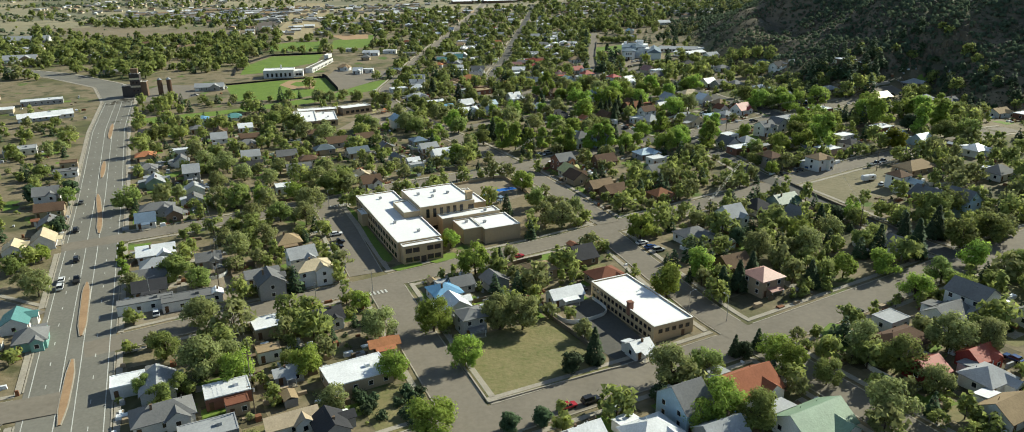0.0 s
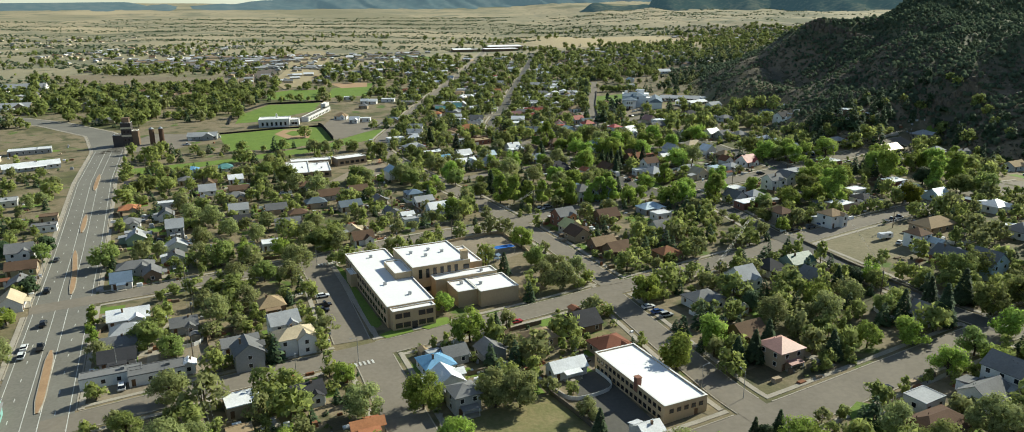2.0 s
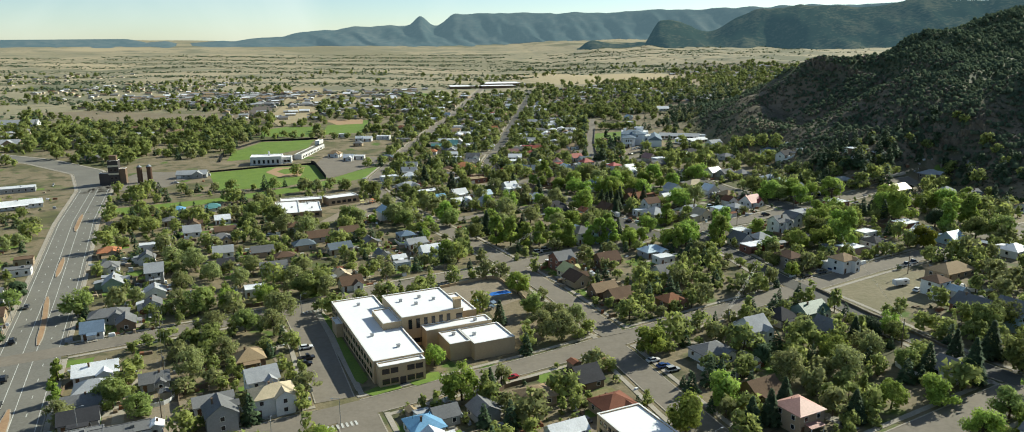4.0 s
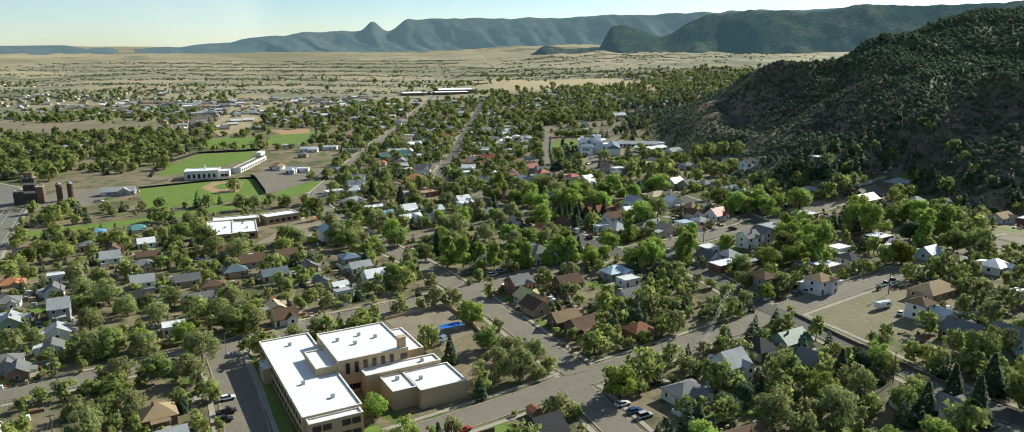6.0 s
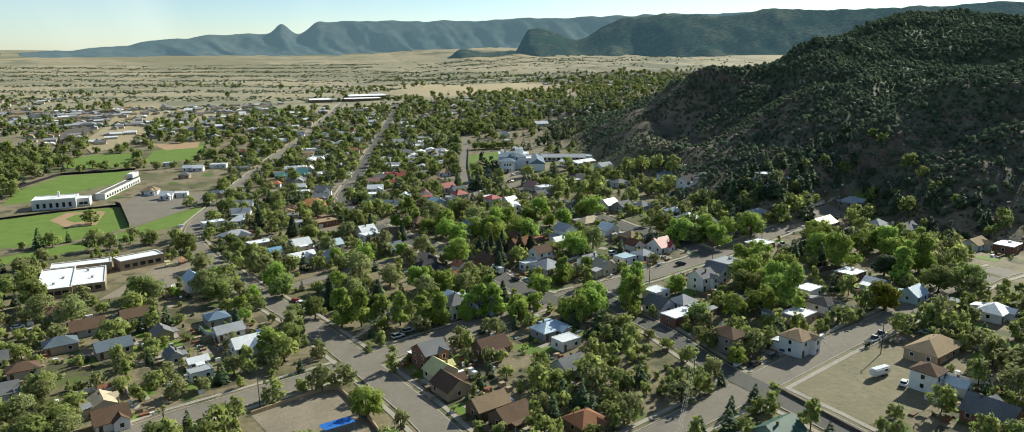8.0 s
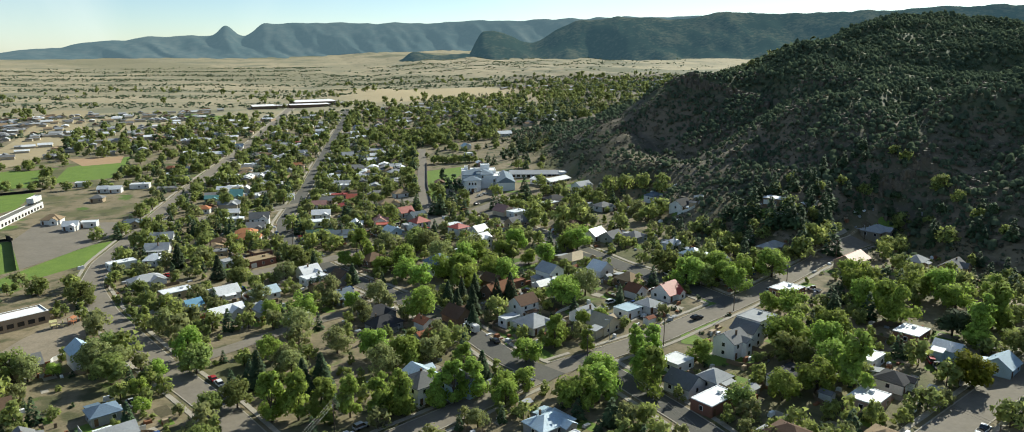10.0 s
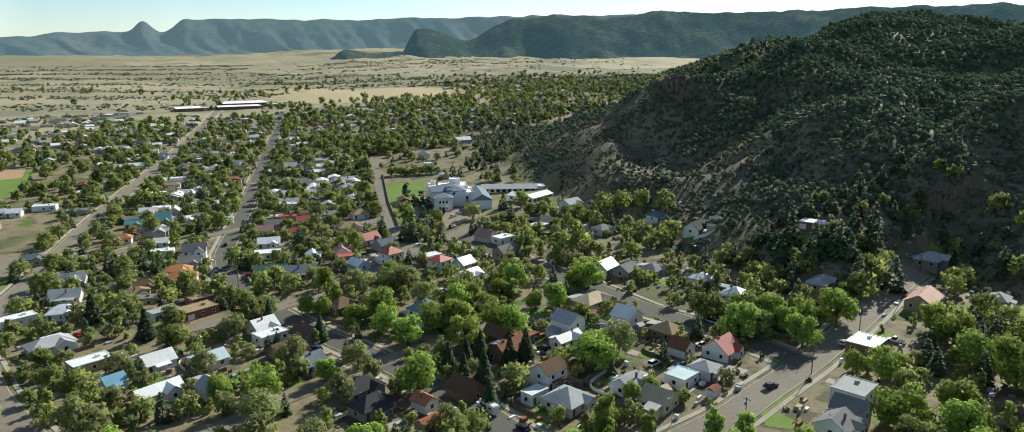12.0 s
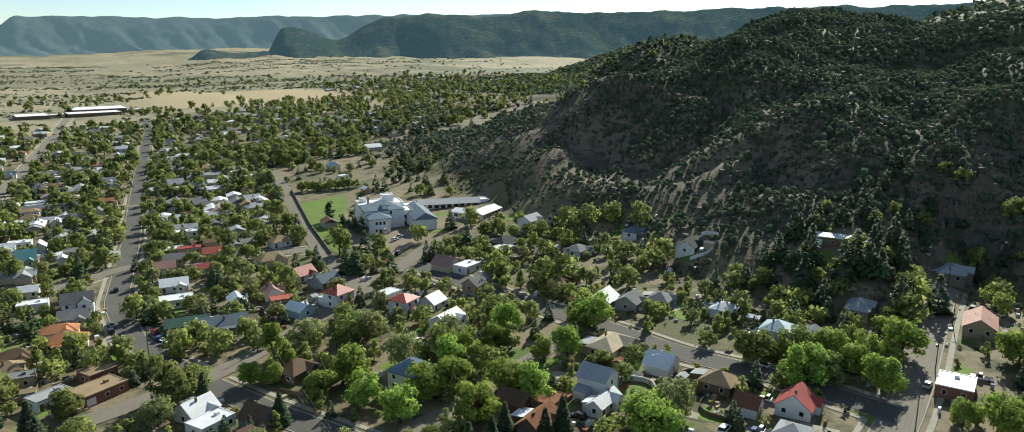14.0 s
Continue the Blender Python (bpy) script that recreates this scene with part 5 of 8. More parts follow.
# the large white house on the rise, with its wings
def pitched(ob, a0, b0, a1, b1, z, rise, material, hip=True, along="b", over=0.5):
    """A pitched roof with eaves over a rectangle; its ridge runs along a or b."""
    a0, b0, a1, b1 = a0 - over, b0 - over, a1 + over, b1 + over
    w, d = (a1 - a0, b1 - b0)
    cut = (min(w, d) / 2 - 0.01) if hip else 0.0
    if along == "b":
        p, q = ((a0 + a1) / 2, b0 + cut), ((a0 + a1) / 2, b1 - cut)
        f = [(0, 1, 4), (1, 2, 5, 4), (2, 3, 5), (3, 0, 4, 5)]
    else:
        p, q = (a0 + cut, (b0 + b1) / 2), (a1 - cut, (b0 + b1) / 2)
        f = [(0, 1, 5, 4), (1, 2, 5), (2, 3, 4, 5), (3, 0, 4)]
    v = [(a0, b0, z), (a1, b0, z), (a1, b1, z), (a0, b1, z), (*p, z + rise), (*q, z + rise)]
    v += [(x, y, z - 0.3) for x, y, _ in v[:4]]
    f += [(6, 7, 1, 0), (7, 8, 2, 1), (8, 9, 3, 2), (9, 6, 0, 3), (9, 8, 7, 6)]
    return part("roof", Build().add(v, f).mesh("roof", material), ob, "blue-grey pitched roof")


sash = (Build().box(-0.65, -0.05, -0.1, 0.65, 0.05, 1.7).mesh("frame", "white_trim"), Build().box(-0.5, -0.08, 0, 0.5, 0.02, 1.6).mesh("pane", "glass_dark"))
mansion = thing("mansion", 128.6, 655.5, -11, "large white stucco mansion with blue-grey hipped roofs", "mansion", z=9.2)
walls = Build().prism([(2.2, 0), (8.2, 0), (10.6, 2.4), (10.6, 9), (0, 9), (0, 2.4)], -2, 7.4)
part("wall", walls.mesh("wall", "mansion_white"), mansion)
pitched(mansion, 0, 0, 10.6, 10, 7.45, 2.2, "mansion_slate")
part("wall", Build().box(-0.5, 9.02, -2, 19, 24, 9.6).mesh("wall", "mansion_white"), mansion)
pitched(mansion, -0.5, 9.02, 19, 24, 9.65, 3.0, "mansion_slate", along="a")
block(mansion, -1, 24.02, 22, 38, 9.8, "mansion_white", low=-2)
block(mansion, 13.5, 11, 24.0, 23.98, 8.2, "mansion_white", low=-2)
block(mansion, 19.5, 26, 32, 40, 6.4, "mansion_white", low=-2)
block(mansion, 12, 30, 18, 36, 13.0, "mansion_white", low=9)
block(mansion, 1, 32, 4, 36, 11.6, "mansion_white", low=9)
part("dormer", Build().box(8.2, 9.4, 9.3, 11.4, 13, 11.9).mesh("dormer", "mansion_white"), mansion)
pitched(mansion, 8.2, 9.4, 11.4, 13, 11.92, 0.9, "mansion_slate", over=0.3)
part("chimney", Build().box(3.4, 26, 9, 4.6, 27.2, 13.5).box(3.3, 25.9, 13.5, 4.7, 27.3, 13.8).mesh("chimney", "wall_tan"), mansion)
for z in (0.9, 4.4):
    row(mansion, sash, (2.4, 0), (8.0, 0), 3, z, 0)
    row(mansion, sash, (10.6, 3), (10.6, 9), 2, z, 90)
    row(mansion, sash, (0, 9), (0, 3), 2, z, 270)
    row(mansion, sash, (14.0, 11), (23.5, 11), 4, z, 0)
    row(mansion, sash, (-0.5, 23), (-0.5, 10), 5, z, 270)
row(mansion, sash, (11.0, 9.02), (13.4, 9.02), 1, 7.4, 0)
row(mansion, sash, (-0.5, 23), (-0.5, 10), 5, 7.4, 270)
row(mansion, sash, (24.0, 24.2), (31.5, 24.2), 0, 3, 0)
part("door", Build().box(4.4, -0.12, -0.6, 6.0, -0.01, 1.9).mesh("door", "door_paint"), mansion)
for a in (3.6, 6.8):
    part("porch_column", Build().tube((a, -1.8, -1), (a, -1.8, 2.6), 0.2, 0.18, 8).mesh("porch_column", "white_trim"), mansion)
part("porch_roof", Build().box(3.0, -2.2, 2.62, 7.4, -0.01, 2.9).mesh("porch_roof", "white_trim"), mansion)
chapel = thing("hall", 148.3, 646.6, -12, "long white hall with a blue-grey gabled roof", "hall", z=9.9)
part("wall", Build().box(0, 0, -2, 11, 29, 6.0).mesh("wall", "mansion_white"), chapel)
part("gable", Build().add([(0, 0.02, 6), (11, 0.02, 6), (5.5, 0.02, 9), (0, 28.98, 6), (11, 28.98, 6), (5.5, 28.98, 9)], [(0, 1, 2), (5, 4, 3), (0, 2, 5, 3), (1, 4, 5, 2)]).mesh("gable", "mansion_white"), chapel)
pitched(chapel, 0, 0, 11, 29, 6.05, 3.25, "mansion_slate", hip=False, over=0.4)
for i in range(6):
    part("buttress", Build().box(-0.5, 2 + 4.8 * i, -2, -0.01, 2.6 + 4.8 * i, 5.4).mesh("buttress", "mansion_white"), chapel)
    win = part("window", tall_win[0], chapel, at=pose(0, 4.5 + 4.6 * min(i, 5), 1.4, 0, 0, 270))
    part("pane", tall_win[1], win)
wing = thing("long_wing", 166.5, 683.0, -18, "long low white building with a pale grey gabled roof", "building", z=11.8)
part("wall", Build().box(0, 0, -2, 34, 9, 3.0).mesh("wall", "mansion_white"), wing)
pitched(wing, 0, -1.6, 34, 9, 3.05, 2.1, "roof_lightgrey", hip=False, along="a", over=0.3)
for i in range(10):
    part("post", Build().box(1 + 3.5 * i, -1.5, -2, 1.2 + 3.5 * i, -1.3, 2.74).mesh("post", "white_trim"), wing)
row(wing, wide_win, (1, 0), (33, 0), 9, 0.8, 0)
block(wing, 34.02, 0.5, 41, 8, 4.2, "mansion_white", low=-2)
annex2 = thing("annex_building", 182.5, 641.0, 31, "low white building with white pitched metal roofs", "building", z=12.3)
part("wall", Build().box(0, 0, -2, 20, 9, 3.0).mesh("wall", "mansion_white"), annex2)
pitched(annex2, 0, 0, 20, 9, 3.05, 1.6, "roof_white", hip=False, along="a", over=0.5)
part("wall", Build().box(0, 9.02, -2, 9, 18, 3.0).mesh("wall", "mansion_white"), annex2)
pitched(annex2, 0, 9.6, 9, 18, 3.0, 1.45, "roof_white", hip=False, over=0.5)
row(annex2, wide_win, (1, 0), (19, 0), 6, 0.8, 0)
row(annex2, wide_win, (0, 17), (0, 1), 5, 0.8, 270)
PADS.append(np.array([(128, 672), (136, 645), (170, 622), (200, 640), (216, 680), (180, 715), (150, 705)]))
house(239, 482, 15, 8, 1, 'f', 'white', 'brown', -62)
# the low school far down the avenue
far_school = thing("high_school", -40.0, 1500.0, 6, "low dark-walled school with broad pale flat roofs", "school")
block(far_school, 5, 2, 44, 52, 4.6, "wall_brown")
block(far_school, 66, 8, 132, 46, 4.4, "wall_brown")
block(far_school, 78, 48, 150, 112, 6.4, "wall_brown")
block(far_school, 46, 22, 64, 44, 3.6, "wall_tan")
for x, y, w, d, turn in ((80.0, 1346.0, 13, 16, -14), (-6.0, 1282.0, 15, 18, -20), (112.0, 1552.0, 24, 20, -8)):
    annex = thing("school_annex", x, y, turn, "small low school building with a pale flat roof", "school building", "annexes of the far school")
    block(annex, -w / 2, -d / 2, w / 2, d / 2, 3.6, "wall_tan")

# ---- highway islands and lane marks ----


def island(pts, half):
    line = line_points(pts, 3.0)
    w = half * np.minimum(1, np.minimum(np.arange(len(line)), np.arange(len(line))[::-1]) / 3 + 0.25)
    d = np.gradient(line, axis=0)
    d /= np.hypot(d[:, 0], d[:, 1])[:, None]
    side = np.stack([d[:, 1], -d[:, 0]], 1)
    for name, grow, lift, material, label in (("island_kerb", 0.25, 0.30, "concrete", "pale kerb round a highway island"), ("island_top", 0.0, 0.34, "median_brick", "red brick paving on a highway island")):
        outline = [tuple(p) for p in line + side * (w + grow)[:, None]] + [tuple(p) for p in (line - side * (w + grow)[:, None])[::-1]]
        k = len(outline)
        v = [(x, y, z_at(x, y) + lift) for x, y in outline] + [(x, y, z_at(x, y)) for x, y in outline]
        h = k // 2
        f = [(i, k - 1 - i, k - 2 - i, i + 1) for i in range(h - 1)] + [(i, (i + 1) % k, k + (i + 1) % k, k + i) for i in range(k)]
        tagged(new(name, raw(name, v, f, [material])), label, "island", kind="structure")


island([(-95, 150), (-104, 174), (-106.5, 180)], 0.9)
island([(-110.5, 193), (-118, 211), (-126, 230)], 1.0)
island([(-143, 276), (-152, 297), (-166, 326)], 0.8)
island([(-176, 352), (-188, 382)], 0.9)
island([(-207, 431), (-213, 446), (-222, 470)], 0.9)
island([(-72, 95), (-88, 133)], 0.8)


def lane_mark(pts, offset, width, dash=0.0, gap=0.0):
    line = line_points(pts, 1.0)
    v, f = [], []
    step = int(dash + gap) if dash else len(line)
    for i in range(0, len(line) - 2, step):
        seg = line[i:i + (int(dash) if dash else len(line))]
        if len(seg) < 3:
            continue
        a, b = strip(seg[::4] if not dash else seg, offset - width / 2, offset + width / 2, 0.075)
        f += [tuple(len(v) + j for j in face) for face in b]
        v += a
    tagged(new("lane_mark", raw("lane_mark", v, f, ["paint_line"])), "worn white painted lane line", "road marking", kind="structure")


hw = STREETS["highway"][0][:6]
for off, dash, gap in ((-8.4, 0, 0), (-5.2, 3, 9), (-1.9, 0, 0), (1.9, 0, 0), (5.2, 3, 9), (8.4, 0, 0)):
    lane_mark(hw, off, 0.22, dash, gap)


def crossing(x, y, turn, length, bars):
    ob = thing("crossing", x, y, turn, "white painted pedestrian crossing on asphalt", "road marking", kind="structure")
    for i in range(bars):
        u = (i + 0.5) / bars * length - length / 2
        b = Build().box(u - 0.3, -1.2, 0.22, u + 0.3, 1.2, 0.235)
        part("bar", b.mesh("bar", "paint_line"), ob)


crossing(-33.5, 214.5, 22, 11, 9)
crossing(-55, 303, 24, 13, 10)

# ---- vehicles ----


def make_car(colour, style):
    ob = new("car")
    L, W = (4.6, 1.85) if style == "sedan" else (5.5, 1.95) if style == "pickup" else (4.7, 1.9)
    h0, h1, top = 0.32, 0.86, {"sedan": 1.42, "pickup": 1.78, "suv": 1.72}[style]
    bm = bmesh.new()
    prof = [(-L / 2, h0), (L / 2, h0), (L / 2, h0 + 0.3), (L / 2 - 0.1, h1 - 0.08), (L / 2 - 1.3, h1 + 0.02), (-L / 2 + 0.05, h1 + 0.04)]
    a = [bm.verts.new((x, -W / 2, z)) for x, z in prof]
    b = [bm.verts.new((x, W / 2, z)) for x, z in prof]
    bm.faces.new(a[::-1])
    bm.faces.new(b)
    for i in range(len(prof)):
        j = (i + 1) % len(prof)
        bm.faces.new((a[i], a[j], b[j], b[i]))
    bmesh.ops.recalc_face_normals(bm, faces=bm.faces[:])
    bmesh.ops.bevel(bm, geom=bm.edges[:], offset=0.07, segments=1, affect='EDGES')
    me = bpy.data.meshes.new("body")
    bm.to_mesh(me)
    bm.free()
    me.materials.append(MATS["car_" + colour])
    part("body", me, ob)
    back = {"sedan": -L / 2 + 0.5, "pickup": -0.35, "suv": -L / 2 + 0.1}[style]
    front = L / 2 - 1.25
    b = Build()
    w0, w1 = W / 2 - 0.06, W / 2 - 0.25
    lo = [(back, -w0), (front, -w0), (front, w0), (back, w0)]
    hi = [(back + 0.35, -w1), (front - 0.75, -w1), (front - 0.75, w1), (back + 0.35, w1)]
    b.add([(x, y, h1) for x, y in lo] + [(x, y, top - 0.05) for x, y in hi], [(0, 1, 5, 4), (1, 2, 6, 5), (2, 3, 7, 6), (3, 0, 4, 7), (4, 5, 6, 7)])
    part("glasshouse", b.mesh("glasshouse", "glass_dark"), ob)
    part("roof", Build().box(back + 0.33, -w1 - 0.02, top - 0.049, front - 0.73, w1 + 0.02, top).mesh("roof", "car_" + colour), ob)
    if style == "pickup":
        part("bed", Build().box(-L / 2 + 0.15, -W / 2 + 0.12, h1 + 0.05, -0.5, W / 2 - 0.12, h1 + 0.06).mesh("bed", "tyre"), ob, "dark open load bed")
    wheel = Build().tube((0, -0.11, 0), (0, 0.11, 0), 0.34, 0.34, 12).mesh("wheel", "tyre")
    for sx in (-1, 1):
        for sy in (-1, 1):
            part("wheel", wheel, ob, at=pose(sx * L * 0.31, sy * (W / 2 - 0.08), 0.34))
    tagged(ob, "%s %s parked beside the kerb" % (colour, {"sedan": "saloon car", "pickup": "pickup truck", "suv": "estate car"}[style]), "car", "parked cars")
    return ob


CAR = {}


def car(x, y, turn, colour, style="sedan"):
    m = pose(x, y, z_at(x, y) + (0.26 if not off_roads(x, y, 0) else 0.12), 0, 0, turn)
    if (colour, style) in CAR:
        copy_thing(CAR[colour, style], m)
    else:
        CAR[colour, style] = make_car(colour, style)
        CAR[colour, style].matrix_basis = m
    HOUSES.append((x, y, 2.0))


for x, y, turn, colour, style in ((-152.8, 279, 112, "black", "suv"), (-134.6, 231.3, 112, "white", "sedan"), (-132.2, 225.6, 112, "white", "suv"), (-129.7, 231, 112, "black", "pickup"),
                                  (-167.3, 313.8, 112, "grey", "sedan"), (-138.3, 249, 112, "black", "suv"), (13.5, 240.2, 28, "red", "sedan"), (19.6, 149.0, 25, "red", "sedan"),
                                  (25.2, 151.0, 25, "black", "suv"), (46.5, 158, 25, "red", "suv"), (103.6, 183.3, 24, "black", "sedan"), (174.6, 311.6, 23, "white", "pickup"),
                                  (178.6, 313.8, 23, "white", "pickup"), (147.2, 315.4, 23, "blue", "suv"), (140.8, 312.6, 23, "grey", "suv")):
    car(x, y, turn, colour, style)
for x, y, turn, colour, style in ((155.9, 318.7, 23, "silver", "suv"), (62, 239.4, 20, "silver", "suv"), (60, 242.5, 20, "blue", "sedan"), (57.9, 247, 20, "white", "sedan"), (-94.6, 205.2, 110, "white", "suv"),
                                  (-101, 414, 30, "white", "sedan"), (133.4, 309.9, 23, "black", "sedan"), (163.5, 284.6, 40, "white", "sedan"), (-50.8, 258.5, 20, "black", "pickup"),
                                  (-50.2, 253.8, 20, "black", "suv"), (-52.6, 267, 20, "white", "sedan"), (85.2, 417.4, 105, "black", "sedan"), (86.3, 384, 25, "grey", "sedan"), (10.1, 467, 30, "red", "suv")):
    car(x, y, turn, colour, style)
for x, y, turn, colour, style in ((28, 479, 25, "white", "sedan"), (-29, 500, 30, "silver", "suv"), (154, 405.5, 8, "black", "sedan"), (197.5, 351, 60, "white", "sedan"), (196.2, 347.6, 60, "red", "suv"),
                                  (194.6, 344, 60, "black", "pickup"), (166.9, 451, 105, "white", "pickup"), (168.6, 443.5, 105, "white", "suv"), (25, 588.7, 100, "red", "suv"), (26.6, 578, 60, "white", "sedan"),
                                  (25.7, 582, 60, "blue", "suv"), (12.7, 605, 95, "silver", "sedan"), (12.2, 598, 95, "black", "suv"), (17.4, 646, 90, "black", "sedan"), (8.6, 668, 20, "silver", "suv")):
    car(x, y, turn, colour, style)
for x, y, turn, colour, style in ((118, 549, 30, "black", "sedan"), (121, 572, 20, "silver", "suv"), (127.7, 619, 40, "black", "sedan"), (96, 528, 30, "white", "suv"), (190.6, 416.5, 22, "silver", "sedan"),
                                  (247.8, 436, 20, "black", "suv"), (134, 433, 20, "white", "suv"), (88.7, 600, 30, "tan", "sedan"), (80, 612, 60, "red", "sedan"), (118, 611, 35, "red", "sedan"),
                                  (135, 640, 30, "white", "sedan"), (139, 643, 30, "silver", "sedan"), (131, 650, 100, "black", "suv"), (-203, 560, 10, "white", "pickup"), (-215, 552, 10, "silver", "sedan"),
                                  (0, 408, 112, "white", "sedan"), (-4, 420, 112, "red", "sedan"), (-2, 416, 112, "white", "suv"), (33, 372, 26, "white", "suv"), (37, 376, 26, "silver", "suv")):
    car(x, y, turn, colour, style)

caravan = thing("camper_van", 80.4, 430.1, 108, "long white motorhome parked at the kerb", "camper", z=z_at(80.4, 430.1) + 0.25)
bm = bmesh.new()
bmesh.ops.create_cube(bm, size=1.0, matrix=Matrix.Translation((0, 0, 1.75)) @ Matrix.Diagonal((6.6, 2.3, 2.5, 1)))
bmesh.ops.bevel(bm, geom=bm.edges[:], offset=0.18, segments=2, affect='EDGES')
me = bpy.data.meshes.new("body")
bm.to_mesh(me)
bm.free()
me.materials.append(MATS["car_white"])
part("body", me, caravan)
part("cab", Build().box(3.2, -1.0, 0.5, 4.6, 1.0, 1.6).mesh("cab", "car_white"), caravan)
for s in (-1, 1):
    for a in (-1.8, 0.2, 2.0):
        part("side_window", Build().box(a - 0.5, s * 1.15 - 0.03, 1.7, a + 0.5, s * 1.15 + 0.03, 2.35).mesh("side_window", "glass_dark"), caravan)
    for a in (-1.7, 3.6):
        part("wheel", Build().tube((a, s * 1.0 - 0.12, 0.38), (a, s * 1.0 + 0.12, 0.38), 0.38, 0.38, 12).mesh("wheel", "tyre"), caravan)
part("roof_hatch", Build().box(-1.2, -0.4, 3.0, -0.4, 0.4, 3.15).box(1.2, -0.4, 3.0, 1.9, 0.3, 3.2).mesh("roof_hatch", "white_trim"), caravan)
trailer = thing("travel_trailer", 161.2, 291.5, 14, "white travel trailer standing on the dirt lot", "trailer")
bm = bmesh.new()
bmesh.ops.create_cube(bm, size=1.0, matrix=Matrix.Translation((0, 0, 1.6)) @ Matrix.Diagonal((6.4, 2.2, 2.1, 1)))
bmesh.ops.bevel(bm, geom=bm.edges[:], offset=0.3, segments=2, affect='EDGES')
me = bpy.data.meshes.new("body")
bm.to_mesh(me)
bm.free()
me.materials.append(MATS["car_white"])
part("body", me, trailer)
for s in (-1, 1):
    part("wheel", Build().tube((0, s * 0.95 - 0.1, 0.35), (0, s * 0.95 + 0.1, 0.35), 0.35, 0.35, 12).mesh("wheel", "tyre"), trailer)
    part("side_window", Build().box(0.6, s * 1.1 - 0.03, 1.6, 1.8, s * 1.1 + 0.03, 2.2).mesh("side_window", "glass_dark"), trailer)
part("drawbar", Build().tube((3.1, 0, 0.6), (4.6, 0, 0.5), 0.08, 0.06).mesh("drawbar", "metal_grey"), trailer)

shade = thing("shade_canopy", 12.5, 309, 22, "blue fabric shade canopy over playground equipment", "canopy")
part("canopy", Build().slab([(-4.2, -2.2, 3.3), (4.2, -2.2, 3.3), (4.2, 2.2, 3.0), (-4.2, 2.2, 3.0)], 0.06).mesh("canopy", "tarp_blue"), shade, "bright blue canopy")
for a in (-4, 4):
    for b in (-2, 2):
        part("post", Build().tube((a, b, -0.3), (a, b, 2.98), 0.07, 0.07).mesh("post", "metal_grey"), shade)


def play_frame(x, y, turn, colour, label):
    ob = thing("play_frame", x, y, turn, label, "climbing frame", "playground equipment")
    for a in (-2, 0, 2):
        for b in (-1, 1):
            part("post", Build().tube((a, b, -0.3), (a, b, 2.6), 0.09, 0.09).mesh("post", colour), ob)
    part("deck", Build().box(-2.1, -1.1, 1.2, 0.1, 1.1, 1.3).mesh("deck", colour), ob)
    part("slide", Build().slab([(0.1, -0.4, 1.3), (3.6, -0.4, 0.2), (3.6, 0.4, 0.2), (0.1, 0.4, 1.3)], 0.08).mesh("slide", "roof_yellow"), ob)
    part("roof", Build().slab([(-2.3, -1.3, 2.6), (0.2, -1.3, 2.6), (0.2, 0, 3.2), (-2.3, 0, 3.2)], 0.08).slab([(-2.3, 0, 3.2), (0.2, 0, 3.2), (0.2, 1.3, 2.6), (-2.3, 1.3, 2.6)], 0.08).mesh("roof", colour), ob)


play_frame(5, 303, 20, "roof_skyblue", "dark blue playground climbing frame")
play_frame(10, 301, 60, "roof_blue", "blue playground climbing frame with slide")
play_frame(-63, 484, 20, "roof_yellow", "yellow playground climbing frame with slide")
play_frame(-58, 487, 70, "roof_orange", "orange and yellow playground frame")

# ---- walls and fences ----


def wall_run(name, pts, height, thick, material, label, category):
    line = line_points(pts, 2.5)
    d = np.gradient(line, axis=0)
    d /= np.hypot(d[:, 0], d[:, 1])[:, None]
    side = np.stack([d[:, 1], -d[:, 0]], 1) * thick / 2
    v, f = [], []
    for i in range(len(line)):
        z = z_at(*line[i])
        for s, h in ((-1, -0.3), (1, -0.3), (1, height), (-1, height)):
            x, y = line[i] + side[i] * s
            v.append((x, y, z + h))
    for i in range(len(line) - 1):
        for j in range(4):
            f.append((4 * i + j, 4 * i + (j + 1) % 4, 4 * i + 4 + (j + 1) % 4, 4 * i + 4 + j))
    f += [(0, 1, 2, 3), tuple(4 * (len(line) - 1) + j for j in (3, 2, 1, 0))]
    tagged(new(name, raw(name, v, f, [material])), label, category)


wall_run("boundary_wall", [(1.5, 152.5), (-9.5, 183), (-8, 186)], 0.5, 0.4, "concrete", "low pale concrete wall along the field", "wall")
wall_run("boundary_wall", [(1.5, 152.5), (33, 165.5), (37, 166.5)], 0.5, 0.4, "concrete", "low pale concrete wall along the field", "wall")
wall_run("boundary_wall", [(20, 194.5), (27.4, 180.5), (29, 176)], 1.3, 0.4, "rock", "dark stone wall between field and yard", "wall")
wall_run("boundary_wall", [(-11, 325.5), (12, 338.5), (22, 312), (24, 303)], 1.1, 0.35, "school_stucco", "tan wall round the school playground", "wall")
wall_run("boundary_wall", [(104, 640), (111.5, 697), (127.5, 789)], 1.4, 0.4, "rock", "dark stone wall beside the drive", "wall")
wall_run("garden_wall", [(119, 466), (131, 469.5), (137.5, 462), (129, 451)], 1.5, 0.25, "fence_white", "white garden wall round a lawn", "wall")
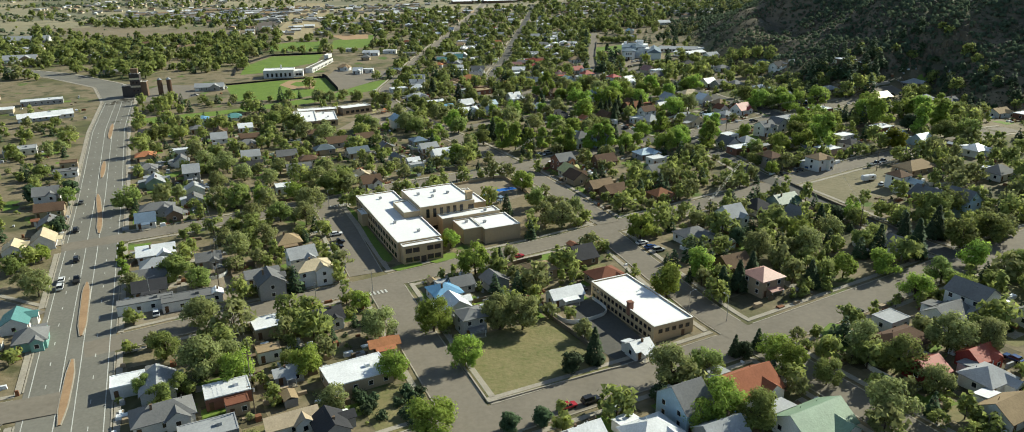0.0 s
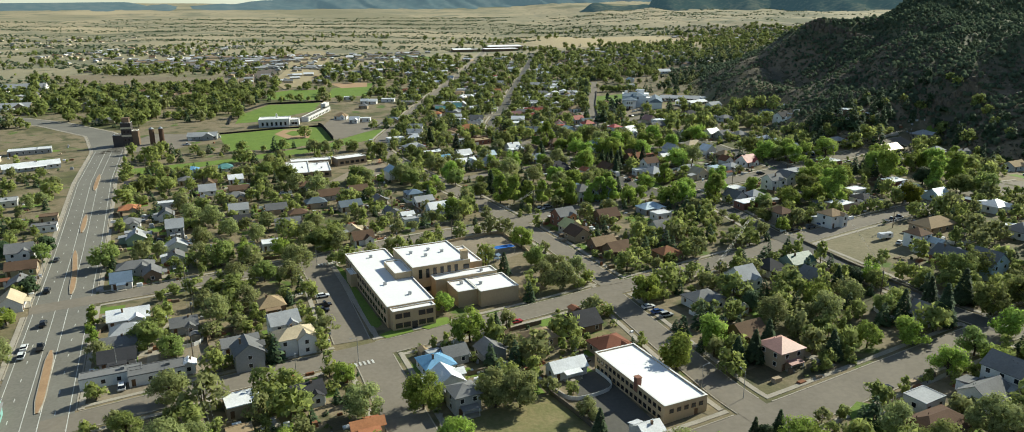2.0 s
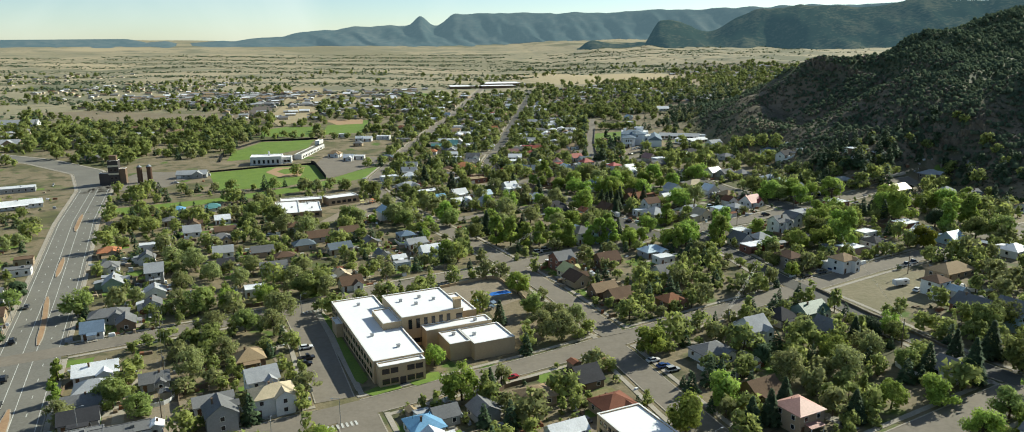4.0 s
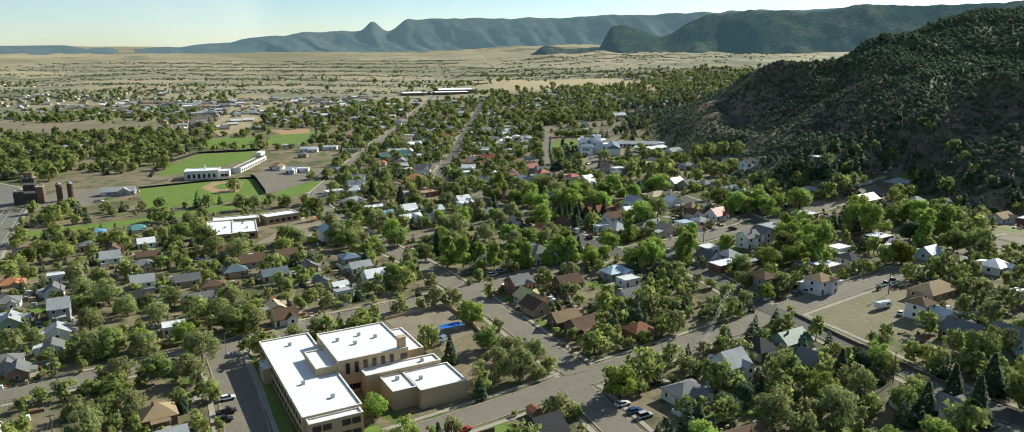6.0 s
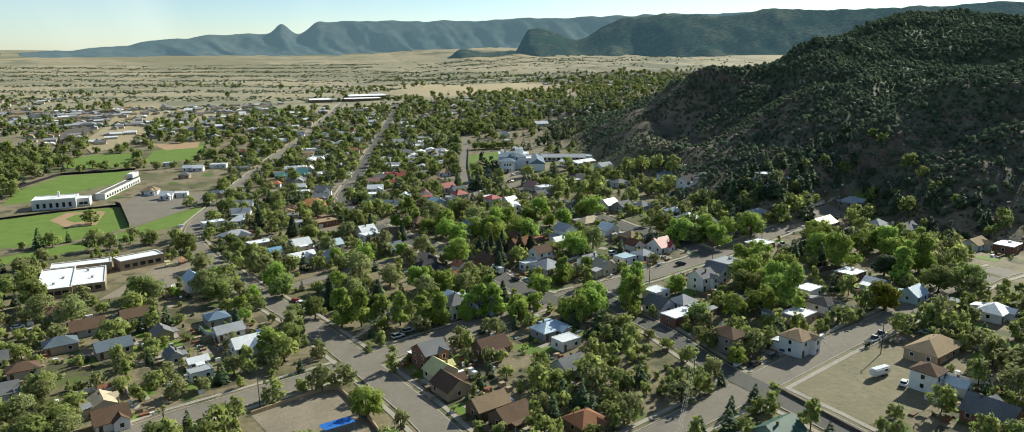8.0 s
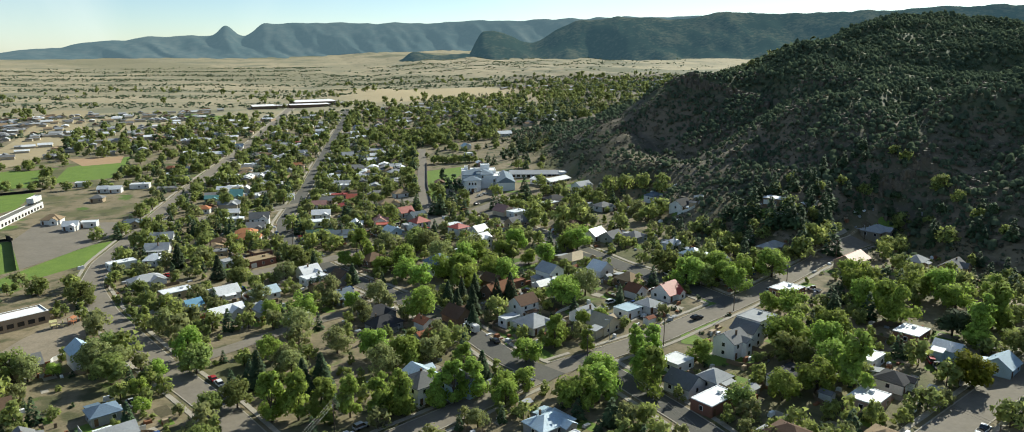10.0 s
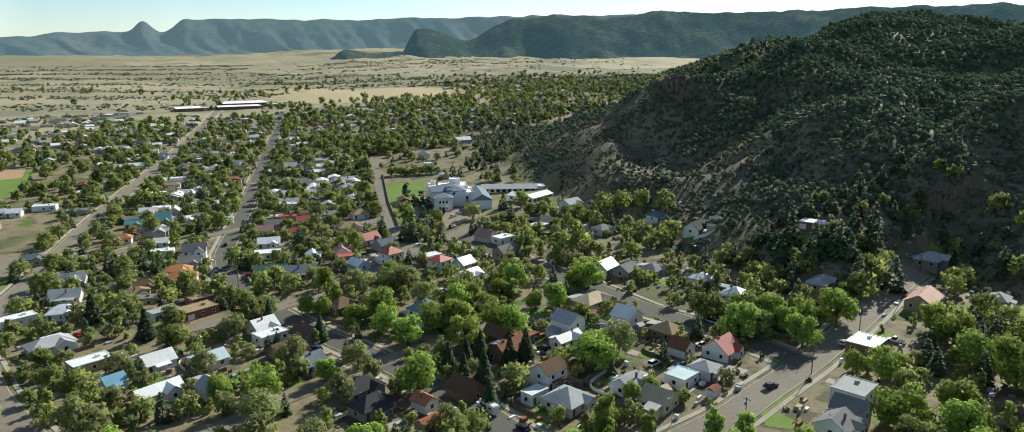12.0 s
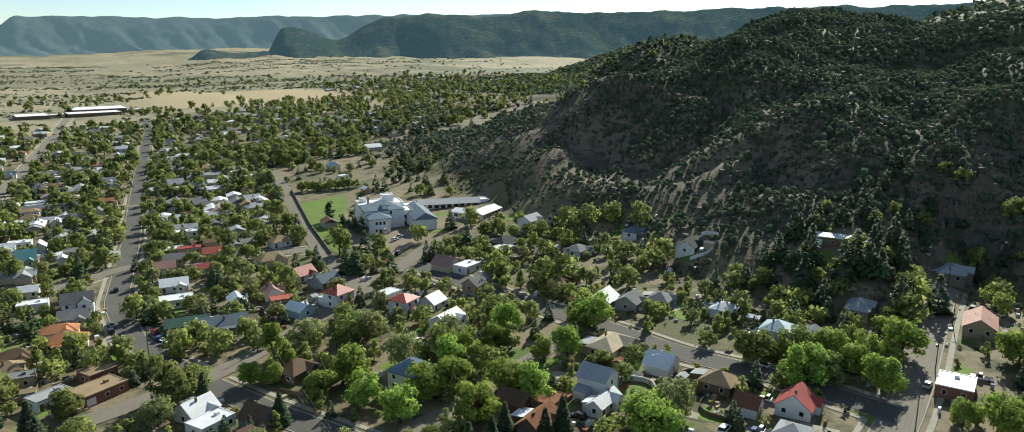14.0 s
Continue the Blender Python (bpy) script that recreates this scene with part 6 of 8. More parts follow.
wall_run("boundary_wall", [(131, 297), (137, 268), (145, 236)], 0.9, 0.4, "rock", "rough stone wall along the lane", "wall")
wall_run("field_fence", [(-101, 569), (-121, 630), (-124, 632)], 3.0, 0.15, "tyre", "dark screened ball field fence", "fence")
wall_run("field_fence", [(-121, 632), (-154, 622), (-193, 602)], 1.2, 0.12, "tyre", "dark ball field fence", "fence")
wall_run("field_fence", [(-200, 648), (-212, 700), (-200, 770), (-168, 775), (-148, 782)], 1.6, 0.8, "tyre", "dark banked fence round the sports field", "fence")

pad("corner_lawn", [(89.4, 166.4), (94.1, 162.8), (98.1, 167.0), (93.8, 168.6)], "grass", 0.2, "small vivid green corner lawn", "grass")
pad("corner_lawn", [(90.2, 175.5), (89.4, 169.2), (93.8, 170.2), (97.9, 177.4), (94.7, 179.6)], "grass", 0.2, "small vivid green corner lawn", "grass")
# garden fences and sheds behind the houses
yr = random.Random(23)


def shed(x, y, turn, w, d, roof, wall):
    ob = thing("shed", x, y, turn, wall + " garden shed with " + roof + " roof", "shed", "garden sheds")
    part("wall", Build().box(-w / 2, -d / 2, -0.5, w / 2, d / 2, 2.1).mesh("wall", "wall_" + wall), ob)
    part("roof", Build().slab([(-w / 2 - 0.2, -d / 2 - 0.25, 2.12), (w / 2 + 0.2, -d / 2 - 0.25, 2.12), (w / 2 + 0.2, 0, 2.85), (-w / 2 - 0.2, 0, 2.85)], 0.1).slab([(-w / 2 - 0.2, 0, 2.85), (w / 2 + 0.2, 0, 2.85), (w / 2 + 0.2, d / 2 + 0.25, 2.12), (-w / 2 - 0.2, d / 2 + 0.25, 2.12)], 0.1).mesh("roof", "roof_" + roof), ob)
    part("door", Build().box(-0.45, -d / 2 - 0.05, 0, 0.45, -d / 2 - 0.003, 1.9).mesh("door", "wall_white"), ob)
    HOUSES.append((x, y, 2.0))


for x, y, r in list(HOUSES):
    if y > 600 or r < 4.2 or x < -100 and y > 400:
        continue
    a = radians(grid_turn(x, y))
    ex, ey = (math.cos(a), math.sin(a)), (-math.sin(a), math.cos(a))
    s = yr.choice((-1, 1))
    spot = lambda p, q: (x + ex[0] * p + ey[0] * q * s, y + ex[1] * p + ey[1] * q * s)
    if yr.random() < 0.38:
        p, q = spot(yr.uniform(-4, 4), r + yr.uniform(3, 7))
        if off_roads(p, q, 3.5) and not in_pads(p, q) and all((p - h[0]) ** 2 + (q - h[1]) ** 2 > (h[2] + 2.5) ** 2 for h in HOUSES):
            shed(p, q, math.degrees(a) + yr.choice((0, 90)), yr.uniform(2.6, 4.2), yr.uniform(2.2, 3.2), yr.choice(("white", "lightgrey", "grey", "rust", "lightgrey", "tan")), yr.choice(("white", "tan", "grey", "brown")))
    if yr.random() < 0.42:
        w, dpt = r + yr.uniform(0, 3), r + yr.uniform(5, 10)
        pts = [spot(-w, r * 0.5), spot(-w, dpt), spot(w, dpt)] + ([spot(w, r * 0.5)] if yr.random() < 0.5 else [])
        if all(off_roads(p, q, 2.2) for p, q in pts) and all(off_roads((p[0] + q[0]) / 2, (p[1] + q[1]) / 2, 2.2) for p, q in zip(pts, pts[1:])):
            k = yr.random()
            wall_run("garden_fence", pts, yr.uniform(1.0, 1.8), 0.1, "fence_wood" if k < 0.7 else "fence_white", "weathered board garden fence" if k < 0.7 else "white painted garden fence", "fence")
    if yr.random() < 0.35:
        p, q = spot(r + 2.0, -r * 0.2), spot(r + 5.0, -r * 0.2)
        far = [spot(r + 1.6, -r - 4), spot(r + 4.6, -r - 4), spot(r + 4.6, r * 0.4), spot(r + 1.6, r * 0.4)]
        if all(off_roads(u, v, 0.2) for u, v in far):
            pad("driveway", far, yr.choice(("concrete", "gravel")), 0.06, "short pale driveway beside a house", "driveway")
            PADS.pop()
            if yr.random() < 0.6:
                c = spot(r + 3.1, -r * 0.8)
                car(c[0], c[1], math.degrees(a) + 90, yr.choice(("white", "silver", "red", "grey", "tan", "blue", "black")), yr.choice(("sedan", "suv", "pickup")))
house(-25.5, 178.5, 9, 4, 1, 'g', 'orange', 'tan', 22)

# ---- poles and wires ----
pole_mesh = Build().tube((0, 0, -0.5), (0, 0, 9.2), 0.16, 0.11, 7).mesh("pole", "wood_pole")
arm_mesh = Build().box(-1.1, -0.06, 8.5, 1.1, 0.06, 8.66).mesh("crossarm", "wood_pole")
can_mesh = Build().tube((0.35, 0, 7.0), (0.35, 0, 7.9), 0.22, 0.22, 8).mesh("transformer", "metal_grey")
lamp_pole = Build().tube((0, 0, -0.4), (0, 0, 7.6), 0.11, 0.07, 7).mesh("pole", "metal_grey")
lamp_arm = Build().tube((0, 0, 7.5), (1.7, 0, 7.9), 0.05, 0.04, 6).box(1.5, -0.14, 7.82, 2.2, 0.14, 7.95).mesh("lamp_head", "metal_grey")


def pole_line(pts, turn, wires=3, cans=2):
    tops = []
    for i, (x, y) in enumerate(pts):
        ob = thing("utility_pole", x, y, turn, "weathered wooden utility pole with crossarm", "utility pole", "utility poles")
        part("pole", pole_mesh, ob)
        part("crossarm", arm_mesh, ob)
        if i % cans == 0:
            part("transformer", can_mesh, ob, "grey pole transformer")
        tops.append(ob.matrix_basis)
    line = thing("power_line", *pts[0], 0, "dark sagging power wires between the poles", "power line", z=0.0)
    for k in range(wires):
        b, path = Build(), []
        u = -1.0 + 2.0 * k / max(1, wires - 1)
        for m, q in zip(tops, tops[1:]):
            p0, p1 = m @ Vector((u, 0, 8.72)), q @ Vector((u, 0, 8.72))
            for s in range(0 if not path else 1, 6):
                t = s / 5
                path.append(p0.lerp(p1, t) - Vector((0, 0, 3.2 * t * (1 - t) * 0.6)) - line.location)
        ring = ((0.026, 0.0, 0.0), (-0.013, 0.0, 0.022), (-0.013, 0.0, -0.022))
        b.add([tuple(p + Vector(o)) for p in path for o in ring], [(3 * i + k, 3 * i + (k + 1) % 3, 3 * i + 3 + (k + 1) % 3, 3 * i + 3 + k) for i in range(len(path) - 1) for k in range(3)])
        part("wire", b.mesh("wire", "wire"), line)


pole_line([(-51.4, 150), (-56.5, 165), (-68, 190), (-82, 223), (-90, 246), (-105, 282), (-122, 321), (-140, 365)], 22)
pole_line([(134, 391), (169, 406.5), (200, 420), (233, 434), (262, 452)], 112)
pole_line([(-31, 316), (-9, 329.5), (8, 335.5), (30, 376), (69, 392)], 116, cans=3)
pole_line([(50, 478), (51, 553), (21, 570)], 10, cans=3)
pole_line([(86.5, 263), (111.5, 305), (107.5, 390)], 30, cans=3)
pole_line([(133, 241), (164, 354), (170.5, 303)], 60, wires=2, cans=3)
pole_line([(60, 600), (66, 660), (74, 730), (80, 800), (88, 870)], 0, cans=3)
for x, y, turn in ((59.2, 191, 20), (68.5, 186, 110), (-33, 216, 200), (-48, 205, 100), (7, 366, 110), (-61, 300, 20), (120, 402, 200), (1.6, 588, 0), (-100, 215, 20), (-128, 185, 200), (-165, 300, 20)):
    lamp = thing("street_lamp", x, y, turn, "grey metal street lamp beside the kerb", "street lamp", "street lamps")
    part("pole", lamp_pole, lamp)
    part("lamp_head", lamp_arm, lamp)
gr = np.random.RandomState(8)
for i in range(0, len(HOUSES) - 20, 2):
    x, y, r = HOUSES[i]
    if y > 640 or r < 4 or gr.uniform() < 0.35:
        continue
    a = radians(grid_turn(x, y))
    s = gr.choice((-1, 1))
    cx, cy = x + math.sin(a) * s * (r + 2.5), y - math.cos(a) * s * (r + 2.5)
    w, d = gr.uniform(3, 7), gr.uniform(2, 4)
    c = [(cx + math.cos(a) * p * w - math.sin(a) * q * d, cy + math.sin(a) * p * w + math.cos(a) * q * d) for p, q in ((-1, -1), (1, -1), (1, 1), (-1, 1))]
    if all(off_roads(p, q, 2.0) for p, q in c):
        pad("lawn", c, "grass" if gr.uniform() < 0.6 else "dry_grass", 0.05, "small watered garden lawn beside a house", "grass")
        PADS.pop()



# small watered lawns round the houses
for x, y, w, d in ((132, 461, 4, 6), (114, 374, 6, 14), (143, 375, 7, 8), (168, 417, 8, 7), (5, 345, 15, 5), (28, 142, 8, 6), (64, 147, 7, 6),
                   (158, 640, 12, 4), (196, 634, 14, 7), (150, 668, 3, 9), (172, 668, 9, 6)):
    c, s = math.cos(radians(-20)), math.sin(radians(-20))
    pad("lawn", [(x + c * p - s * q, y + s * p + c * q) for p, q in ((-w / 2, -d / 2), (w / 2, -d / 2), (w / 2, d / 2), (-w / 2, d / 2))], "grass", 0.05, "small watered green lawn beside a house", "grass")

# further small houses west of the avenue
mr = random.Random(23)
left = 13
while left > 0:
    x, y = mr.uniform(-200, -45), mr.uniform(300, 450)
    if x + 0.4 * (y - 199) + 114 > 22 and off_roads(x, y, 9) and not in_pads(x, y) and all((x - h[0]) ** 2 + (y - h[1]) ** 2 > (h[2] + 9) ** 2 for h in HOUSES):
        house(x, y, mr.uniform(9, 13), mr.uniform(7, 9), 1, mr.choice("ggh"), mr.choice(("grey", "lightgrey", "slate", "white", "brown", "lightgrey")), mr.choice(("white", "cream", "tan", "grey")), extra=False)
        left -= 1

# ---- yards: grass, bare earth and slabs round the houses, too many to count ----
ur = random.Random(41)
patches = {k: Build() for k in ("grass", "dry_grass", "dirt_dark", "concrete")}
stack = {k: Build() for k in ("roof_white", "roof_lightgrey", "fence_wood", "wall_tan", "roof_rust")}


def free_spot(p, q, gap):
    return off_roads(p, q, gap) and not in_pads(p, q) and all((p - h[0]) ** 2 + (q - h[1]) ** 2 > (h[2] * 0.9 + gap) ** 2 for h in HOUSES)


for x, y, r in list(HOUSES):
    if r < 3.2 or y > 640:
        continue
    a = radians(grid_turn(x, y))
    c, s = math.cos(a), math.sin(a)
    for _ in range(5):
        u, v = ur.uniform(-1, 1) * (r + 9), ur.uniform(-1, 1) * (r + 9)
        w, d = ur.uniform(1.5, 4.5), ur.uniform(1.5, 4.0)
        key = ur.choice(("grass", "grass", "dry_grass", "dirt_dark", "dirt_dark", "concrete"))
        if key == "concrete":
            w, d = w * 0.5, d * 0.7
        px, py = x + c * u - s * v, y + s * u + c * v
        if not off_roads(px, py, max(w, d) + 1.5) or in_pads(px, py):
            continue
        rows_ = []
        for j in range(4):
            for i in range(4):
                p, q = (i / 1.5 - 1) * w * (1 + ur.uniform(-0.12, 0.12)), (j / 1.5 - 1) * d * (1 + ur.uniform(-0.12, 0.12))
                gx_, gy_ = px + c * p - s * q, py + s * p + c * q
                rows_.append((gx_, gy_, z_at(gx_, gy_) + {"grass": 0.045, "dry_grass": 0.035, "dirt_dark": 0.03, "concrete": 0.055}[key]))
        patches[key].add(rows_, [(4 * j + i, 4 * j + i + 1, 4 * j + i + 5, 4 * j + i + 4) for j in range(3) for i in range(3)])
    for _ in range(11):
        u, v = ur.uniform(-1, 1) * (r + 8), ur.uniform(-1, 1) * (r + 8)
        px, py = x + c * u - s * v, y + s * u + c * v
        if not free_spot(px, py, 0.8):
            continue
        w, d, h = ur.uniform(0.3, 1.5), ur.uniform(0.25, 0.9), ur.uniform(0.35, 1.5)
        z = z_at(px, py)
        key = ur.choice(tuple(stack))
        v8 = [(px + c * p - s * q, py + s * p + c * q, z + e) for e, f in ((-0.3, 1.0), (h, 0.85)) for p, q in ((-w * f, -d * f), (w * f, -d * f), (w * f, d * f), (-w * f, d * f))]
        stack[key].add(v8, [(4, 5, 6, 7), (0, 1, 5, 4), (1, 2, 6, 5), (2, 3, 7, 6), (3, 0, 4, 7)])
words = {"grass": "green grass in the yards", "dry_grass": "dry grass in the yards", "dirt_dark": "bare dark earth in the yards", "concrete": "pale slabs and paths in the yards"}
for key, b in patches.items():
    tagged(new("yard_ground", b.mesh("yard_ground", key)), words[key], "yards", kind="stuff")
for key, b in stack.items():
    tagged(new("yard_clutter", b.mesh("yard_clutter", key)), "bins, crates and stacked boards lying in the yards", "clutter", kind="stuff")

for pts in ([(145.2, 377.3), (152, 377.6), (155.6, 372.1), (150.5, 366.8)], [(142.8, 396.1), (146.3, 397.1), (148, 388.3), (144.4, 386.1), (139.9, 390.2)], [(149, 398.5), (162, 402.5), (163, 400.6), (149.5, 395.6)],
            [(90.5, 436.6), (93.4, 438.3), (96.3, 426.1), (93, 423.9)], [(88.5, 426.7), (92.2, 420.7), (92.5, 416.7), (88, 413.2)], [(92.3, 405.2), (98.2, 406.1), (100.2, 398.2), (96, 397.9)], [(110.1, 492.4), (127.8, 491.6), (127.7, 487.6), (113.2, 487)]):
    pad("lawn", pts, "grass", 0.06, "mown green lawn beside the street", "grass")
# ---- trees ----
tr = np.random.RandomState(5)


def leaves(centres, radii, count, size, droop=0.0, squash=0.85, rs=tr):
    """Small ragged triangles on the skin of overlapping clumps, facing outwards."""
    centres, radii = np.array(centres), np.array(radii)
    w = radii ** 2
    pick = rs.choice(len(radii), count, p=w / w.sum())
    d = rs.normal(size=(count, 3))
    d /= np.linalg.norm(d, axis=1)[:, None]
    rad = radii[pick] * rs.uniform(0.5, 1.28, count)
    p = centres[pick] + d * rad[:, None] * [1, 1, squash]
    nrm = d + rs.normal(size=(count, 3)) * 0.32 + [0, 0, 0.25]
    nrm /= np.linalg.norm(nrm, axis=1)[:, None]
    a = np.cross(nrm, rs.normal(size=(count, 3)))
    a /= np.linalg.norm(a, axis=1)[:, None]
    b = np.cross(nrm, a)
    s = size * rs.uniform(0.6, 1.35, count)[:, None]
    tri = np.stack([p - a * s * 0.6 - b * s * 0.35, p + a * s * 0.6 - b * s * 0.35, p + b * s * 0.8], 1)
    tri[:, :, 2] -= droop * s
    return tri.reshape(-1, 3)


def cores(centres, radii, share=0.8):
    """Solid small hearts of the clumps, so that a crown does not let all the light through."""
    o = np.array([(1, 0, 0), (-1, 0, 0), (0, 1, 0), (0, -1, 0), (0, 0, 1), (0, 0, -1)], float)
    f = [(0, 2, 4), (2, 1, 4), (1, 3, 4), (3, 0, 4), (2, 0, 5), (1, 2, 5), (3, 1, 5), (0, 3, 5)]
    tri = o[np.array(f).ravel()]
    return np.concatenate([np.asarray(c) + tri * r * share for c, r in zip(centres, radii)])


def soft_normals(v, centre, rough=0.55):
    """Shading normals of a crown: mostly outwards from its heart, as thick foliage takes the light."""
    u = v - np.asarray(centre)
    u = u / (np.linalg.norm(u, axis=1)[:, None] + 1e-6)
    t = v.reshape(-1, 3, 3)
    f = np.cross(t[:, 1] - t[:, 0], t[:, 2] - t[:, 0])
    f = f / (np.linalg.norm(f, axis=1)[:, None] + 1e-9)
    back = (f * (u.reshape(-1, 3, 3).mean(1) + [0, 0, 0.12])).sum(1) < 0          # leaves that turn their back outwards are turned round
    t[back] = t[back][:, ::-1]
    w = u.reshape(-1, 3, 3)
    w[back] = w[back][:, ::-1]
    f[back] *= -1
    out = 0.7 * u + rough * np.repeat(f, 3, 0) + [0, 0, 0.12]
    return out / np.linalg.norm(out, axis=1)[:, None]


def tri_mesh(name, v, material, normals=None):
    k = len(v) // 3
    me = bpy.data.meshes.new(name)
    me.vertices.add(len(v))
    me.vertices.foreach_set("co", np.asarray(v, np.float32).ravel())
    me.loops.add(3 * k)
    me.loops.foreach_set("vertex_index", np.arange(3 * k, dtype=np.int32))
    me.polygons.add(k)
    me.polygons.foreach_set("loop_start", np.arange(k, dtype=np.int32) * 3)
    me.materials.append(MATS[material])
    me.update(calc_edges=True)
    if normals is not None:
        me.polygons.foreach_set("use_smooth", np.ones(k, dtype=bool))
        at = me.attributes.new("custom_normal", 'FLOAT_VECTOR', 'POINT')
        at.data.foreach_set("vector", np.asarray(normals, np.float32).ravel())
    return me


def clumps(kind, rs):
    """Clump centres and radii of a crown about 4 m in radius, over its trunk."""
    c, r = [], []
    if kind == "wide":
        for i in range(30):
            a, t = rs.uniform(0, 2 * np.pi), rs.uniform(0, 1)
            q = 3.3 * np.sqrt(rs.uniform(0.05, 1)) * np.sqrt(np.clip(1 - (1.9 * t - 0.75) ** 2 / 1.5, 0.05, 1))
            c.append((q * np.cos(a), q * np.sin(a), 1.4 + 4.7 * t))
            r.append(rs.uniform(0.75, 1.4))
    elif kind == "tall":
        for i in range(22):
            a, t = rs.uniform(0, 2 * np.pi), rs.uniform(0, 1)
            q = 2.3 * np.sqrt(rs.uniform(0, 1)) * (1.1 - 0.7 * t)
            c.append((q * np.cos(a), q * np.sin(a), 1.4 + 7.0 * t))
            r.append(rs.uniform(0.7, 1.25) * (1.15 - 0.5 * t))
    else:
        for i in range(18):
            a, q = rs.uniform(0, 2 * np.pi), 2.3 * np.sqrt(rs.uniform(0, 1))
            c.append((q * np.cos(a), q * np.sin(a), 3.3 + rs.uniform(-1.7, 1.9) - 0.1 * q))
            r.append(rs.uniform(0.8, 1.35))
    return c, r


def trunk_mesh(rs, c, top=4.2, r=0.24, limbs=8):
    b = Build()
    b.tube((0, 0, -0.4), (0.1, 0.05, top * 0.45), r, r * 0.75, 7)
    b.tube((0.1, 0.05, top * 0.45), (0, 0.1, top), r * 0.75, r * 0.4, 6)
    for i in range(min(limbs, len(c))):
        x, y, z = c[i]
        b.tube((0.08, 0.05, top * rs.uniform(0.4, 0.62)), (x * 0.9, y * 0.9, z), r * 0.42, r * 0.1, 5)
    return b.mesh("trunk", "bark")


def conifer_leaves(count, size, rs):
    t = rs.uniform(0, 1, count) ** 1.35
    tier = 0.78 + 0.22 * np.abs(np.sin(t * 26))
    a = rs.uniform(0, 2 * np.pi, count)
    rad = (0.12 + 2.7 * (1 - t)) * tier * rs.uniform(0.55, 1.08, count)
    p = np.stack([rad * np.cos(a), rad * np.sin(a), 0.8 + 9.4 * t], 1)
    out = np.stack([np.cos(a), np.sin(a), np.full(count, -0.35)], 1)
    sidev = np.stack([-np.sin(a), np.cos(a), rs.normal(0, 0.3, count)], 1)
    s = size * rs.uniform(0.6, 1.3, count)[:, None] * (1.15 - 0.6 * t[:, None])
    tri = np.stack([p - sidev * s * 0.5, p + sidev * s * 0.5, p + out * s * 0.9], 1)
    tri[:, :, 2] += rs.normal(0, 0.05, (count, 3))
    return tri.reshape(-1, 3)


KINDS = {"bright": ("wide", "leaf_bright", "broadleaf tree with bright fresh green crown"), "green": ("wide", "leaf_green", "broadleaf tree with mid-green spring crown"),
         "olive": ("wide", "leaf_olive", "thin olive-grey elm with half-open leaves"), "tall": ("tall", "leaf_bright", "tall narrow tree with bright green crown"),
         "round": ("round", "leaf_green", "small round green garden tree"), "yellow": ("round", "leaf_yellow", "yellow-green tree beside the street"),
         "conifer": ("cone", "leaf_dark", "dark green pointed spruce"), "pine": ("round", "leaf_dark", "dark green bushy pine")}
PROTO = {}
for key, (shape, material, label) in KINDS.items():
    for v in range(3):
        rs = np.random.RandomState(len(PROTO) + 40)
        if shape == "cone":
            crown = conifer_leaves(1300, 0.85, rs)
            trunk = Build().tube((0, 0, -0.4), (0, 0, 8.5), 0.2, 0.04, 6).mesh("trunk", "bark")
        else:
            c, r = clumps(shape, rs)
            crown = leaves(c, r, 2500 if key != "olive" else 2200, 0.42 if key != "olive" else 0.36, rs=rs)
            if key != "olive":
                crown = np.concatenate([crown, cores(c[::4], r[::4], 0.62)])
            trunk = trunk_mesh(rs, c)
        PROTO[key, v] = (trunk, tri_mesh("crown", crown, material, soft_normals(crown, (0, 0, 2.4 if shape in ("cone", "tall") else 1.5), 0.85)), label)
for key in ("bright", "green", "olive"):          # finer crowns for the trees that stand closest
    shape, material, label = KINDS[key]
    for v in range(3):
        rs = np.random.RandomState(140 + v + 3 * len(key))
        c, r = clumps(shape, rs)
        crown = leaves(c, r, 4600, 0.30, rs=rs)
        if key != "olive":
            crown = np.concatenate([crown, cores(c[::4], r[::4], 0.6)])
        PROTO[key, v, "near"] = (trunk_mesh(rs, c, limbs=14), tri_mesh("crown", crown, material, soft_normals(crown, (0, 0, 1.5), 0.85)), label)
TREES = []


def tree(x, y, radius, kind, lean=0.0):
    """A tree with its own trunk and crown; radius: of the crown, metres."""
    r = random.Random(int(x * 13 + y * 7))
    pick = (kind, r.randrange(3))
    trunk, crown, label = PROTO[pick + ("near",)] if y < 200 and pick + ("near",) in PROTO else PROTO[pick]
    s = radius / (3.3 if KINDS[kind][0] == "cone" else 3.1 if KINDS[kind][0] == "tall" else 3.8 if KINDS[kind][0] == "wide" else 3.3)
    ob = new("tree")
    ob.matrix_basis = pose(x, y, z_at(x, y), 0, 0, r.uniform(0, 360)) @ Matrix.Diagonal((s, s, s * r.uniform(0.9, 1.12), 1))
    tagged(ob, label, "tree", "trees of the town")
    part("trunk", trunk, ob)
    part("crown", crown, ob)
    settle(x, y, radius)


CELLS = {}


def settle(x, y, radius):
    TREES.append((x, y, radius))
    CELLS.setdefault((int(x // 12), int(y // 12)), []).append((x, y, radius))


OPEN_SIDE = [(92, 388), (130, 401), (171, 409), (224, 431), (256, 450), (256, 430), (226, 410), (172, 386), (134, 380), (100, 368)]          # few trees along the south side of the hill street


